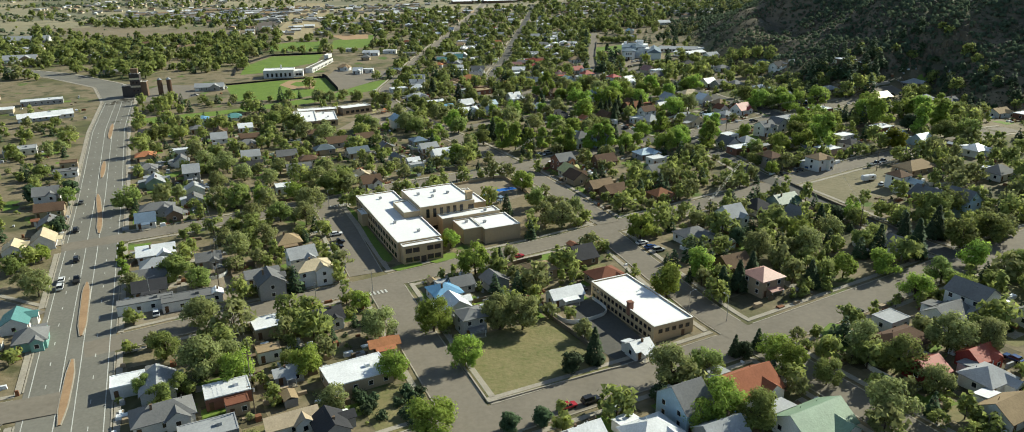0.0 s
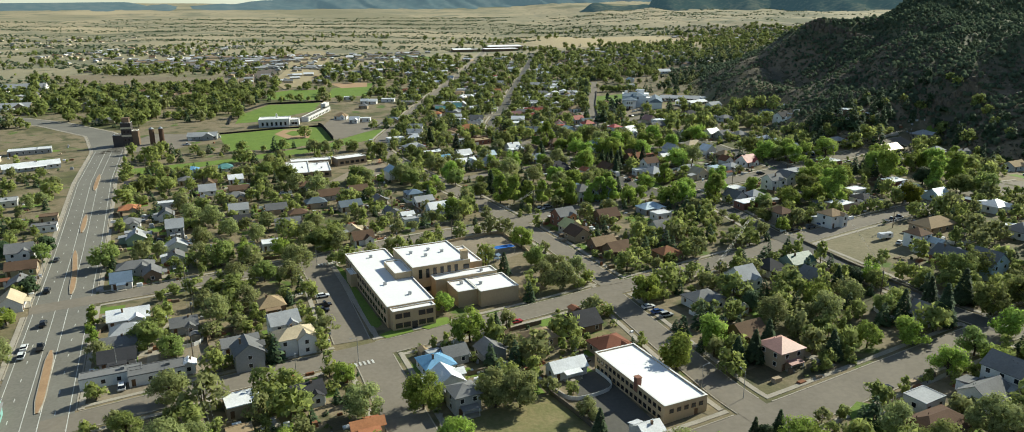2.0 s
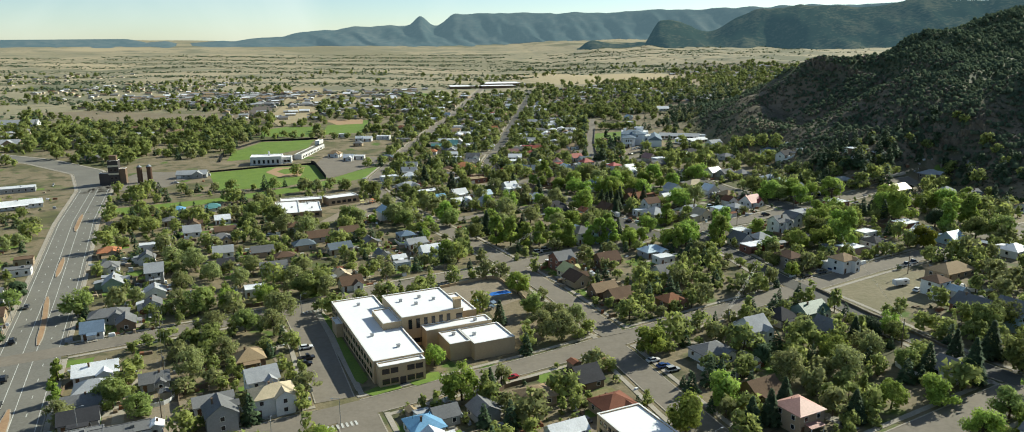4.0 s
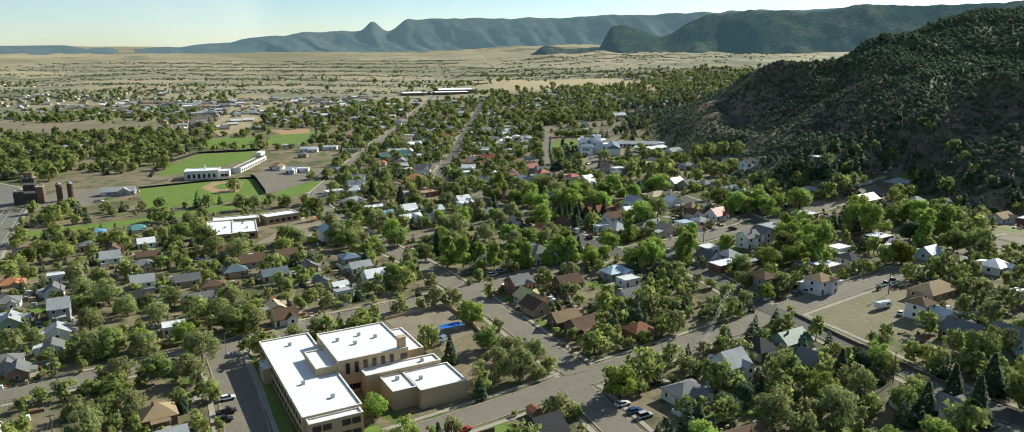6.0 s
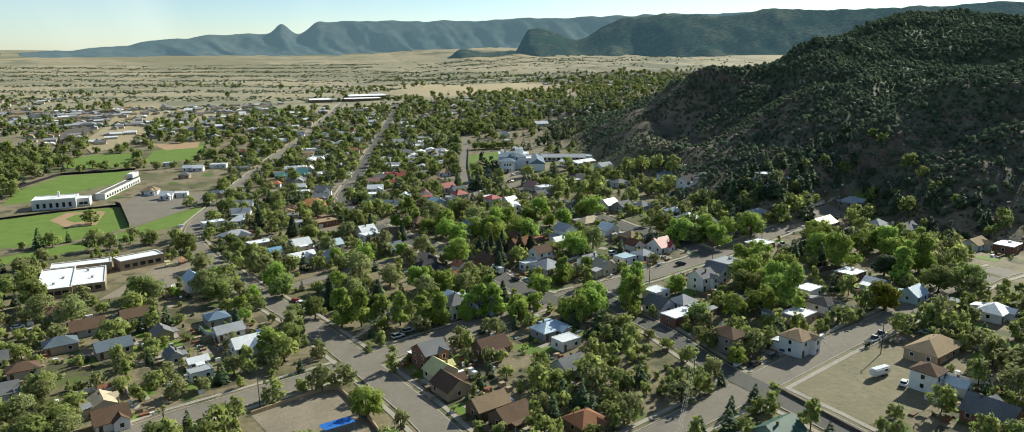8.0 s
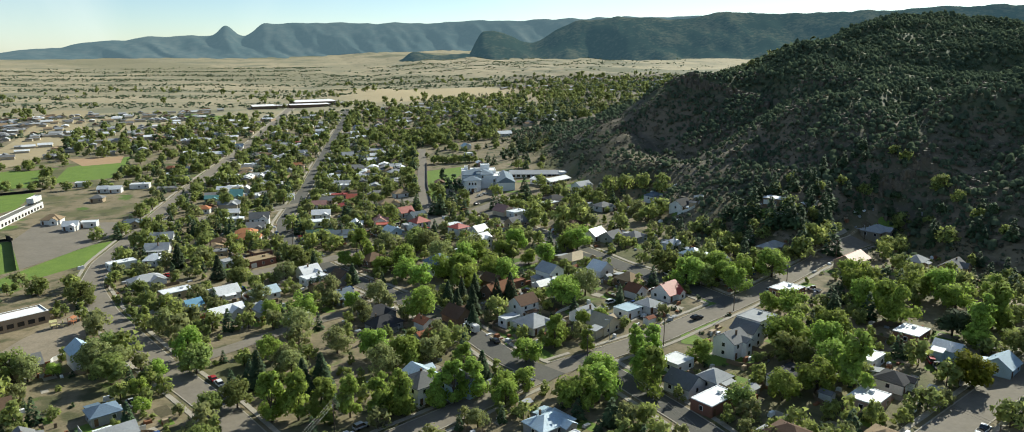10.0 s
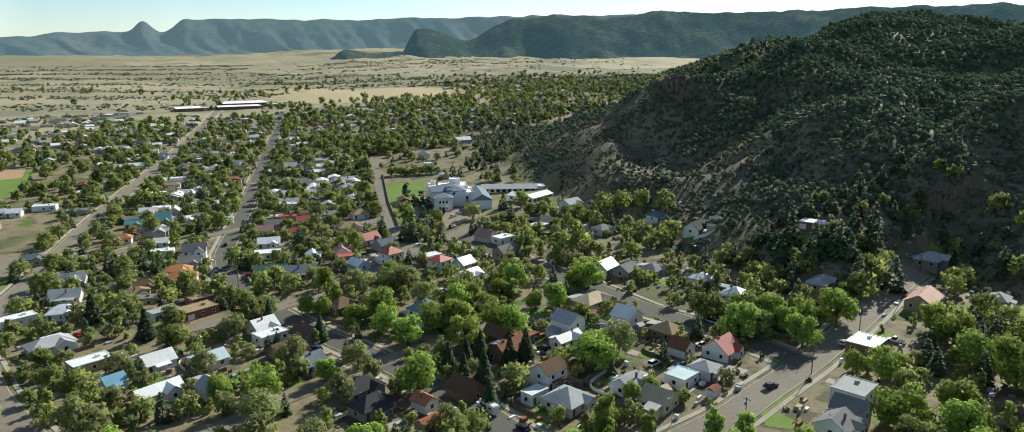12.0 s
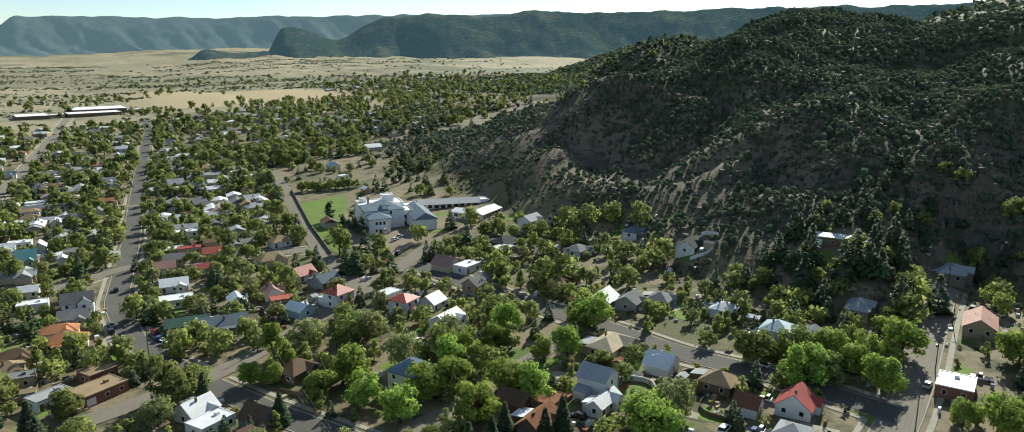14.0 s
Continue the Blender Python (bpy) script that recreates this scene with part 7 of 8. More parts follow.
def clear(x, y, rad, houses=True, room=0.0, pack=0.6):
    if rad > 1.6 and in_poly(x, y, OPEN_SIDE):
        return False
    i, j = int(x // 12), int(y // 12)
    for a in (i - 1, i, i + 1):
        for b in (j - 1, j, j + 1):
            for p, q, c in CELLS.get((a, b), ()):
                if (x - p) ** 2 + (y - q) ** 2 < (pack * (c + rad)) ** 2:
                    return False
    if houses:
        d = HOUSE_ARRAY[:, :2] - (x, y)
        if ((d * d).sum(1) < (HOUSE_ARRAY[:, 2] * 0.85 + rad * 0.62) ** 2).any():
            return False
    if not off_roads(x, y, room):
        return False
    return not in_pads(x, y)


HOUSE_ARRAY = np.array(HOUSES)


def shrub(x, y, radius):
    ob = new("shrub")
    ob.matrix_basis = pose(x, y, z_at(x, y) - 0.1, 0, 0, x * 77 % 360) @ Matrix.Diagonal((radius, radius, radius, 1))
    tagged(ob, "clipped dark green round shrub", "shrub", "clipped shrubs")
    part("stem", SHRUB[0], ob)
    part("crown", SHRUB[1], ob)
    settle(x, y, radius)


rs = np.random.RandomState(3)
c = rs.normal(size=(7, 3)) * 0.3 + [0, 0, 0.75]
SHRUB = (Build().tube((0, 0, -0.3), (0, 0, 0.6), 0.08, 0.05).mesh("stem", "bark"), tri_mesh("crown", np.concatenate([leaves(c, rs.uniform(0.4, 0.6, 7), 420, 0.2, rs=rs), cores(c, [0.45] * 7)]), "leaf_dark"))
for i in range(36):
    u, v = rs.uniform(-1, 1), rs.uniform(-1, 1)
    a, b = (-26.2 + u * 2.2 + v * -1.4, 153 + v * 5) if i % 3 == 0 else (-16.6 + u * 3.0 - v * 0.6, 151 + v * 7.5)
    if all((a - p) ** 2 + (b - q) ** 2 > 1.7 ** 2 for p, q, _ in TREES[-36:]):
        shrub(a, b, rs.uniform(1.5, 2.1))
tree(11.7, 284.3, 2.9, 'conifer')
tree(25.9, 271.5, 5.6, 'olive')
tree(7.0, 232.2, 2.6, 'conifer')
tree(20.1, 316.1, 4.8, 'bright')
tree(24.4, 292.6, 4.8, 'green')
tree(31.9, 268.6, 5.6, 'olive')
tree(11.7, 188.2, 5.5, 'olive')
tree(30.8, 282.2, 4.8, 'olive')
tree(28.1, 181.1, 3.2, 'olive')
tree(13.1, 142.9, 2.7, 'pine')
tree(5.8, 141.0, 2.7, 'pine')
tree(-1.1, 227.5, 5.6, 'bright')
tree(5.4, 188.7, 5.6, 'olive')
tree(-9.8, 251.2, 3.6, 'bright')
tree(38.5, 281.2, 4.0, 'olive')
tree(56.0, 204.0, 5.5, 'bright')
tree(47.1, 138.4, 4.0, 'bright')
tree(28.8, 168.7, 3.0, 'conifer')
tree(-10.7, 141.4, 5.9, 'bright')
tree(41.2, 149.9, 2.4, 'pine')
tree(52.2, 140.9, 5.9, 'bright')
tree(22.5, 164.5, 3.2, 'pine')
tree(-12.8, 188.9, 5.2, 'bright')
tree(58.0, 250.8, 5.5, 'bright')
tree(59.3, 136.4, 4.8, 'green')
tree(-4.1, 169.4, 4.4, 'bright')
tree(45.1, 156.5, 5.6, 'olive')
tree(69.7, 215.8, 5.6, 'bright')
tree(72.6, 203.2, 3.2, 'conifer')
tree(54.4, 158.3, 4.8, 'green')
tree(64.7, 167.7, 1.9, 'conifer')
tree(77.9, 204.4, 3.2, 'conifer')
tree(-34.5, 152.5, 3.6, 'olive')
tree(-27.2, 185.4, 5.2, 'olive')
tree(-9.3, 369.7, 4.8, 'bright')
tree(66.8, 166.3, 2.4, 'pine')
tree(71.4, 169.9, 2.1, 'conifer')
tree(-56.0, 319.3, 4.8, 'olive')
tree(-21.4, 165.0, 4.4, 'bright')
tree(-2.8, 375.4, 4.0, 'green')
tree(83.9, 210.2, 3.2, 'conifer')
tree(-35.2, 203.9, 3.2, 'bright')
tree(73.1, 163.0, 4.4, 'bright')
tree(-60.8, 325.2, 5.6, 'green')
tree(-62.7, 317.8, 5.9, 'green')
tree(75.5, 157.9, 4.0, 'bright')
tree(89.5, 239.0, 3.2, 'pine')
tree(91.9, 226.7, 5.6, 'olive')
tree(-43.6, 190.8, 3.2, 'round')
tree(81.0, 151.1, 3.6, 'green')
tree(86.9, 135.7, 5.9, 'olive')
tree(14.0, 387.3, 5.2, 'tall')
tree(20.9, 386.0, 4.8, 'tall')
tree(27.8, 384.5, 4.8, 'tall')
tree(-66.9, 294.7, 5.6, 'olive')
tree(34.6, 383.0, 4.0, 'tall')
tree(98.8, 202.0, 3.2, 'conifer')
tree(-65.9, 279.3, 5.2, 'olive')
tree(42.8, 381.0, 4.8, 'tall')
tree(-73.0, 307.9, 4.0, 'green')
tree(-44.2, 168.2, 4.4, 'bright')
tree(48.2, 379.5, 4.8, 'tall')
tree(-72.8, 336.3, 4.8, 'olive')
tree(-2.7, 395.0, 4.0, 'green')
tree(-70.2, 346.3, 4.0, 'olive')
tree(-22.6, 391.9, 2.7, 'conifer')
tree(66.5, 365.0, 3.2, 'olive')
tree(-55.6, 196.0, 2.4, 'round')
tree(95.0, 162.1, 4.8, 'olive')
tree(-79.0, 315.4, 4.0, 'bright')
tree(4.3, 398.5, 4.8, 'green')
tree(106.7, 223.0, 5.6, 'olive')
tree(-77.0, 283.9, 4.8, 'green')
tree(58.2, 381.0, 4.0, 'tall')
tree(110.7, 206.4, 4.0, 'bright')
tree(99.0, 153.6, 5.6, 'green')
tree(22.7, 401.3, 3.6, 'conifer')
tree(102.8, 144.4, 4.0, 'olive')
tree(109.6, 236.9, 4.8, 'bright')
tree(63.5, 381.1, 4.8, 'tall')
tree(-76.0, 259.5, 4.8, 'olive')
tree(-21.4, 403.1, 2.8, 'bright')
tree(28.0, 403.3, 4.0, 'conifer')
tree(-60.7, 166.2, 4.8, 'bright')
tree(-89.7, 307.5, 4.8, 'bright')
tree(9.8, 409.5, 4.0, 'conifer')
tree(-64.7, 174.3, 4.0, 'olive')
tree(76.8, 374.5, 4.4, 'bright')
tree(69.5, 383.1, 4.8, 'tall')
tree(-86.9, 281.9, 5.6, 'olive')
tree(-84.6, 270.2, 5.2, 'green')
tree(-92.7, 332.7, 4.4, 'olive')
tree(122.6, 206.0, 4.8, 'bright')
tree(77.5, 379.6, 4.4, 'bright')
tree(-71.6, 161.1, 3.2, 'green')
tree(-83.1, 247.7, 4.8, 'olive')
tree(46.1, 404.7, 5.6, 'olive')
tree(-68.5, 168.2, 5.9, 'olive')
tree(122.5, 187.7, 4.4, 'bright')
tree(-74.6, 155.8, 3.2, 'green')
tree(121.2, 237.3, 4.0, 'olive')
tree(115.0, 159.8, 5.9, 'olive')
tree(19.4, 416.5, 4.8, 'olive')
tree(-23.8, 414.7, 3.2, 'bright')
tree(-92.9, 352.1, 4.8, 'olive')
tree(122.6, 249.5, 2.7, 'conifer')
tree(-99.6, 304.5, 5.6, 'green')
tree(94.8, 363.1, 5.9, 'bright')
tree(-78.6, 196.7, 5.2, 'olive')
tree(126.6, 226.4, 4.0, 'green')
tree(84.0, 381.0, 4.0, 'bright')
tree(69.7, 396.4, 4.0, 'tall')
tree(74.7, 392.6, 3.2, 'conifer')
tree(112.4, 305.1, 3.2, 'green')
tree(18.0, 421.6, 4.8, 'olive')
tree(130.1, 222.6, 3.2, 'conifer')
tree(54.4, 410.0, 5.9, 'bright')
tree(-81.2, 162.1, 2.8, 'green')
tree(123.7, 158.0, 4.8, 'olive')
tree(129.0, 249.8, 3.2, 'pine')
tree(-82.0, 178.7, 4.0, 'green')
tree(100.9, 365.0, 5.6, 'bright')
tree(-88.6, 223.9, 4.0, 'green')
tree(133.2, 186.0, 4.0, 'bright')
tree(134.8, 195.9, 4.8, 'green')
tree(-107.8, 306.4, 4.8, 'olive')
tree(-9.5, 426.7, 5.2, 'green')
tree(131.1, 254.0, 2.7, 'pine')
tree(62.5, 411.2, 4.8, 'olive')
tree(-106.8, 342.0, 4.8, 'olive')
tree(45.7, 420.5, 5.9, 'bright')
tree(-20.7, 426.6, 3.2, 'bright')
tree(134.1, 246.2, 3.6, 'green')
tree(137.8, 215.0, 4.0, 'conifer')
tree(12.9, 430.0, 4.8, 'bright')
tree(103.9, 371.1, 5.9, 'bright')
tree(-33.5, 425.5, 5.6, 'green')
tree(135.1, 251.9, 4.0, 'bright')
tree(-97.7, 229.6, 4.8, 'green')
tree(34.0, 429.4, 5.6, 'olive')
tree(141.1, 227.8, 3.2, 'conifer')
tree(-115.0, 329.7, 4.4, 'olive')
tree(90.2, 398.4, 4.8, 'bright')
tree(128.5, 311.9, 3.2, 'bright')
tree(116.3, 363.2, 4.8, 'tall')
tree(-12.7, 438.4, 5.6, 'bright')
tree(127.1, 326.4, 4.0, 'green')
tree(-33.2, 435.9, 4.8, 'olive')
tree(149.8, 204.2, 4.8, 'bright')
tree(66.1, 424.2, 4.8, 'olive')
tree(117.4, 372.1, 4.8, 'tall')
tree(-119.0, 356.5, 5.6, 'olive')
tree(-107.4, 220.4, 4.0, 'olive')
tree(151.8, 227.9, 4.0, 'conifer')
tree(-40.9, 438.5, 5.9, 'olive')
tree(-83.1, 413.8, 5.6, 'olive')
tree(-127.6, 316.8, 3.6, 'olive')
tree(154.8, 218.9, 5.6, 'green')
tree(102.0, 404.6, 4.0, 'tall')
tree(-115.5, 233.5, 2.4, 'tall')
tree(-52.3, 437.7, 2.4, 'bright')
tree(-58.7, 435.4, 4.8, 'olive')
tree(133.5, 347.1, 4.0, 'green')
tree(158.9, 197.1, 4.8, 'green')
tree(123.1, 378.0, 4.8, 'tall')
tree(110.7, 397.8, 3.2, 'tall')
tree(22.3, 450.4, 5.6, 'olive')
tree(-121.9, 247.8, 2.6, 'tall')
tree(104.8, 409.0, 4.0, 'bright')
tree(81.1, 431.4, 3.2, 'conifer')
tree(-63.8, 438.7, 5.6, 'green')
tree(-39.1, 449.4, 4.8, 'green')
tree(160.9, 243.5, 5.6, 'green')
tree(-131.7, 365.4, 5.6, 'olive')
tree(167.1, 221.4, 5.9, 'green')
tree(-96.1, 420.9, 5.9, 'olive')
tree(44.9, 454.3, 4.8, 'olive')
tree(123.0, 389.0, 3.6, 'tall')
tree(145.8, 346.0, 4.8, 'bright')
tree(137.9, 375.1, 4.0, 'bright')
tree(-144.0, 303.5, 5.6, 'green')
tree(65.6, 450.4, 6.7, 'bright')
tree(170.1, 246.9, 5.9, 'green')
tree(24.2, 464.1, 5.6, 'bright')
tree(116.4, 415.7, 3.2, 'bright')
tree(84.0, 444.5, 3.6, 'conifer')
tree(-24.9, 465.6, 4.8, 'olive')
tree(79.0, 447.9, 3.2, 'conifer')
tree(12.2, 470.4, 4.0, 'bright')
tree(-136.0, 220.2, 4.8, 'olive')
tree(157.1, 346.3, 5.6, 'bright')
tree(123.8, 418.4, 2.8, 'bright')
tree(42.7, 470.2, 4.0, 'bright')
tree(-103.6, 437.8, 5.6, 'green')
tree(77.9, 459.5, 3.2, 'conifer')
tree(82.8, 457.3, 3.2, 'conifer')
tree(-144.1, 228.0, 4.0, 'olive')
tree(-150.4, 249.9, 3.6, 'bright')
tree(165.2, 342.1, 5.9, 'tall')
tree(52.5, 473.1, 5.6, 'olive')
tree(161.4, 363.0, 5.9, 'green')
tree(-158.8, 279.0, 3.6, 'pine')
tree(95.9, 454.3, 3.2, 'conifer')
tree(72.5, 469.1, 3.2, 'green')
tree(167.3, 352.5, 5.9, 'bright')
tree(117.6, 440.2, 6.7, 'bright')
tree(89.0, 461.7, 3.2, 'conifer')
tree(33.6, 482.6, 5.9, 'olive')
tree(-154.2, 239.0, 4.0, 'green')
tree(101.5, 455.1, 3.2, 'conifer')
tree(8.3, 489.6, 4.8, 'olive')
tree(-118.9, 440.5, 4.0, 'green')
tree(-171.6, 311.6, 4.0, 'green')
tree(167.7, 374.2, 6.7, 'bright')
tree(120.6, 446.6, 5.6, 'bright')
tree(173.0, 362.9, 5.9, 'bright')
tree(87.1, 472.7, 6.7, 'bright')
tree(-176.9, 325.4, 4.0, 'pine')
tree(128.5, 445.1, 5.9, 'olive')
tree(71.3, 485.0, 5.6, 'bright')
tree(-119.5, 451.7, 5.6, 'green')
tree(-35.0, 496.9, 4.0, 'green')
tree(181.1, 369.6, 5.9, 'bright')
tree(105.2, 474.2, 5.9, 'bright')
tree(179.0, 401.0, 3.6, 'bright')
tree(193.4, 331.2, 5.2, 'yellow')
tree(181.4, 431.5, 4.8, 'bright')
tree(45.2, 502.9, 3.2, 'conifer')
tree(-189.3, 317.4, 4.0, 'pine')
tree(101.2, 483.4, 5.6, 'bright')
tree(82.1, 493.5, 5.9, 'bright')
tree(67.4, 499.9, 5.6, 'bright')
tree(89.6, 492.4, 5.9, 'bright')
tree(183.8, 395.2, 5.6, 'bright')
tree(172.5, 435.0, 4.8, 'green')
tree(-1.7, 514.1, 4.8, 'green')
tree(-39.9, 512.9, 4.0, 'green')
tree(-60.2, 508.5, 5.6, 'green')
tree(58.2, 511.1, 4.8, 'bright')
tree(17.5, 518.9, 4.8, 'olive')
tree(167.0, 436.5, 6.7, 'bright')
tree(179.6, 422.1, 5.9, 'bright')
tree(94.1, 501.0, 5.9, 'bright')
tree(29.9, 523.4, 3.2, 'conifer')
tree(68.6, 514.8, 5.9, 'bright')
tree(-203.3, 352.3, 3.6, 'green')
tree(-10.7, 527.7, 4.0, 'conifer')
tree(206.8, 374.2, 7.4, 'bright')
tree(120.8, 493.3, 4.0, 'bright')
tree(101.2, 506.5, 5.6, 'bright')
tree(167.7, 453.2, 6.7, 'green')
tree(-181.7, 425.9, 4.0, 'green')
tree(22.7, 530.2, 6.7, 'green')
tree(128.4, 490.9, 4.8, 'bright')
tree(-177.9, 433.2, 4.8, 'green')
tree(85.8, 515.2, 5.9, 'olive')
tree(215.9, 350.0, 5.6, 'tall')
tree(49.6, 526.8, 3.6, 'bright')
tree(206.9, 386.4, 5.9, 'bright')
tree(181.0, 438.7, 5.9, 'bright')
tree(215.4, 359.4, 5.6, 'pine')
tree(220.2, 337.6, 5.6, 'green')
tree(44.0, 530.6, 4.0, 'bright')
tree(178.2, 447.8, 5.6, 'green')
tree(29.5, 535.2, 4.8, 'green')
tree(190.1, 434.1, 4.8, 'bright')
tree(-3.0, 537.4, 4.8, 'green')
tree(113.8, 509.4, 4.8, 'bright')
tree(51.9, 533.7, 5.6, 'tall')
tree(228.7, 333.9, 5.9, 'green')
tree(103.1, 519.2, 5.6, 'olive')
tree(200.1, 429.8, 6.7, 'bright')
tree(-81.7, 528.9, 4.8, 'green')
tree(216.2, 400.1, 5.9, 'bright')
tree(229.7, 358.3, 6.7, 'tall')
tree(-99.0, 523.6, 4.8, 'olive')
tree(140.8, 502.0, 4.8, 'bright')
tree(121.6, 515.3, 5.6, 'bright')
tree(84.2, 537.3, 5.9, 'olive')
tree(147.3, 502.4, 6.7, 'bright')
tree(231.7, 374.1, 5.9, 'bright')
tree(220.1, 408.7, 5.9, 'bright')
tree(228.3, 387.9, 5.6, 'bright')
tree(-218.3, 400.9, 4.0, 'olive')
tree(206.0, 438.5, 4.8, 'bright')
tree(-221.9, 394.7, 4.0, 'olive')
tree(-30.0, 552.4, 4.0, 'conifer')
tree(64.5, 548.1, 5.6, 'olive')
tree(79.7, 544.3, 5.9, 'green')
tree(234.0, 384.4, 5.9, 'bright')

# ---- the many trees between the houses, and those far off ----
fr = np.random.RandomState(77)
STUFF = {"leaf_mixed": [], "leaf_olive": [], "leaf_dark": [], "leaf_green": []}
trunks = Build()
SOFT = {key: [] for key in STUFF}
FAR = {}
for key, shape in (("wide", "wide"), ("round", "round"), ("tall", "tall")):
    for v in range(5):
        rs = np.random.RandomState(300 + v + len(key) * 10)
        c, r = clumps(shape, rs)
        FAR[key, v] = np.concatenate([leaves(c, r, 270, 0.88, rs=rs), cores(c[::7], r[::7], 0.7)])
        FAR[key, v, "far"] = np.concatenate([leaves(c, r, 52, 1.65, rs=rs), cores(c[::4], r[::4], 1.0)])
        FAR[key, v, "mid"] = np.concatenate([leaves(c, r, 140, 1.15, rs=rs), cores(c[::4], r[::4], 0.9)])
for v in range(4):
    FAR["cone", v] = conifer_leaves(240, 1.5, np.random.RandomState(400 + v))
    FAR["cone", v, "mid"] = conifer_leaves(150, 1.8, np.random.RandomState(400 + v))
    FAR["cone", v, "far"] = conifer_leaves(80, 2.4, np.random.RandomState(400 + v))


HEADS = {}


def soft_of(base, shape):
    if id(base) not in HEADS:
        HEADS[id(base)] = soft_normals(base, (0, 0, 2.4 if shape in ("cone", "tall") else 1.5), 0.75)
    return HEADS[id(base)]


def stuff_tree(x, y, radius, shape, material):
    base = FAR[(shape, fr.randint(4)) + (("far",) if y > 1050 or x < -400 else ("mid",) if y > 740 or x < -210 else ())]
    s = radius / (3.0 if shape in ("cone", "tall") else 3.7)
    a = fr.uniform(0, 2 * np.pi)
    m = np.array([[np.cos(a), -np.sin(a), 0], [np.sin(a), np.cos(a), 0], [0, 0, fr.uniform(0.85, 1.15)]]) * s
    turn = m / s
    turn[2, 2] = 1.0
    SOFT[material].append(soft_of(base, shape) @ turn.T)
    STUFF[material].append(base @ m.T + [x, y, z_at(x, y) - 0.3])
    trunks.tube((x, y, z_at(x, y) - 0.4), (x, y, z_at(x, y) + 4 * s), 0.24 * s, 0.12 * s, 4)
    settle(x, y, radius)


def kind_of(x, y):
    k = fr.uniform()
    if y > 600:          # older, broader trees of the north side
        return ("cone", "leaf_dark", fr.uniform(1.8, 3.2)) if k < 0.17 else ("wide", "leaf_olive", fr.uniform(2.8, 5.0)) if k < 0.28 else ("wide", "leaf_green", fr.uniform(3.2, 6.0)) if k < 0.78 else ("round", "leaf_mixed", fr.uniform(2.0, 4.2))
    if k < 0.13:
        return "cone", "leaf_dark", fr.uniform(1.5, 2.6)
    if k < 0.30:
        return "wide", "leaf_olive", fr.uniform(2.6, 5.0)
    if k < 0.50:
        return "tall", "leaf_mixed", fr.uniform(1.8, 3.0)
    if k < 0.8:
        return "wide", "leaf_mixed", fr.uniform(2.8, 5.2)
    return "round", "leaf_mixed", fr.uniform(1.6, 3.4)


near_left = [0]


def fill(x0, x1, y0, y1, count, keep=lambda x, y: True, single=False, mid=1.0):
    made = 0
    for _ in range(count):
        x, y = fr.uniform(x0, x1), fr.uniform(y0, y1)
        shape, material, rad = kind_of(x, y)
        rad *= mid * fr.uniform(0.65, 1.25)
        if y < 680 and waves(np.float64(x), np.float64(y), 48, 81, 2) < -0.62:
            continue
        if (x > foot(np.float64(y)) - 6 and y < 930) or not keep(x, y) or not clear(x, y, rad, room=0.5 + 0.3 * rad):
            continue
        if single and near_left[0] > 0:
            near_left[0] -= 1
            kind = {"cone": "conifer", "tall": "tall"}.get(shape) or ("olive" if material == "leaf_olive" else ("bright" if fr.uniform() < 0.4 else "green") if shape == "wide" else "round")
            tree(x, y, rad, kind)
        else:
            stuff_tree(x, y, rad, shape, material)
        made += 1
    return made


def far_tree(x, y, radius, kind):
    shape, material = {"bright": ("wide", "leaf_mixed"), "green": ("wide", "leaf_mixed"), "olive": ("wide", "leaf_olive"), "tall": ("tall", "leaf_mixed"), "round": ("round", "leaf_mixed"),
                       "yellow": ("round", "leaf_mixed"), "conifer": ("cone", "leaf_dark"), "pine": ("round", "leaf_dark")}[kind]
    stuff_tree(x, y, radius, shape, material)


far_tree(147.2, 509.5, 5.9, 'bright')
far_tree(125.0, 527.9, 5.6, 'bright')
far_tree(244.2, 357.4, 4.8, 'green')
far_tree(52.3, 557.1, 4.0, 'bright')
far_tree(41.4, 559.9, 4.8, 'green')
far_tree(6.3, 565.2, 4.8, 'bright')
far_tree(29.3, 564.3, 5.9, 'green')
far_tree(190.7, 480.5, 4.0, 'olive')
far_tree(222.6, 441.5, 4.8, 'bright')
far_tree(-110.8, 542.8, 4.0, 'green')
far_tree(35.2, 570.3, 5.9, 'green')
far_tree(205.7, 475.0, 4.8, 'bright')
far_tree(213.3, 465.6, 3.2, 'conifer')
far_tree(226.1, 447.0, 4.0, 'conifer')
far_tree(236.6, 441.1, 4.0, 'conifer')
far_tree(233.5, 447.8, 5.9, 'green')
far_tree(215.9, 475.7, 4.0, 'conifer')
far_tree(224.3, 467.2, 4.0, 'conifer')
far_tree(231.8, 458.2, 4.8, 'pine')
far_tree(178.0, 522.9, 4.8, 'bright')
far_tree(231.8, 463.1, 4.0, 'conifer')
far_tree(252.6, 429.5, 3.6, 'bright')
far_tree(155.2, 542.9, 5.9, 'bright')
far_tree(220.5, 483.8, 4.8, 'pine')
far_tree(231.9, 468.1, 4.0, 'conifer')
far_tree(224.2, 480.1, 4.0, 'conifer')
far_tree(241.9, 453.7, 4.8, 'bright')
far_tree(164.0, 541.6, 5.9, 'bright')
far_tree(273.2, 407.4, 2.4, 'tall')
far_tree(145.7, 563.6, 5.6, 'bright')
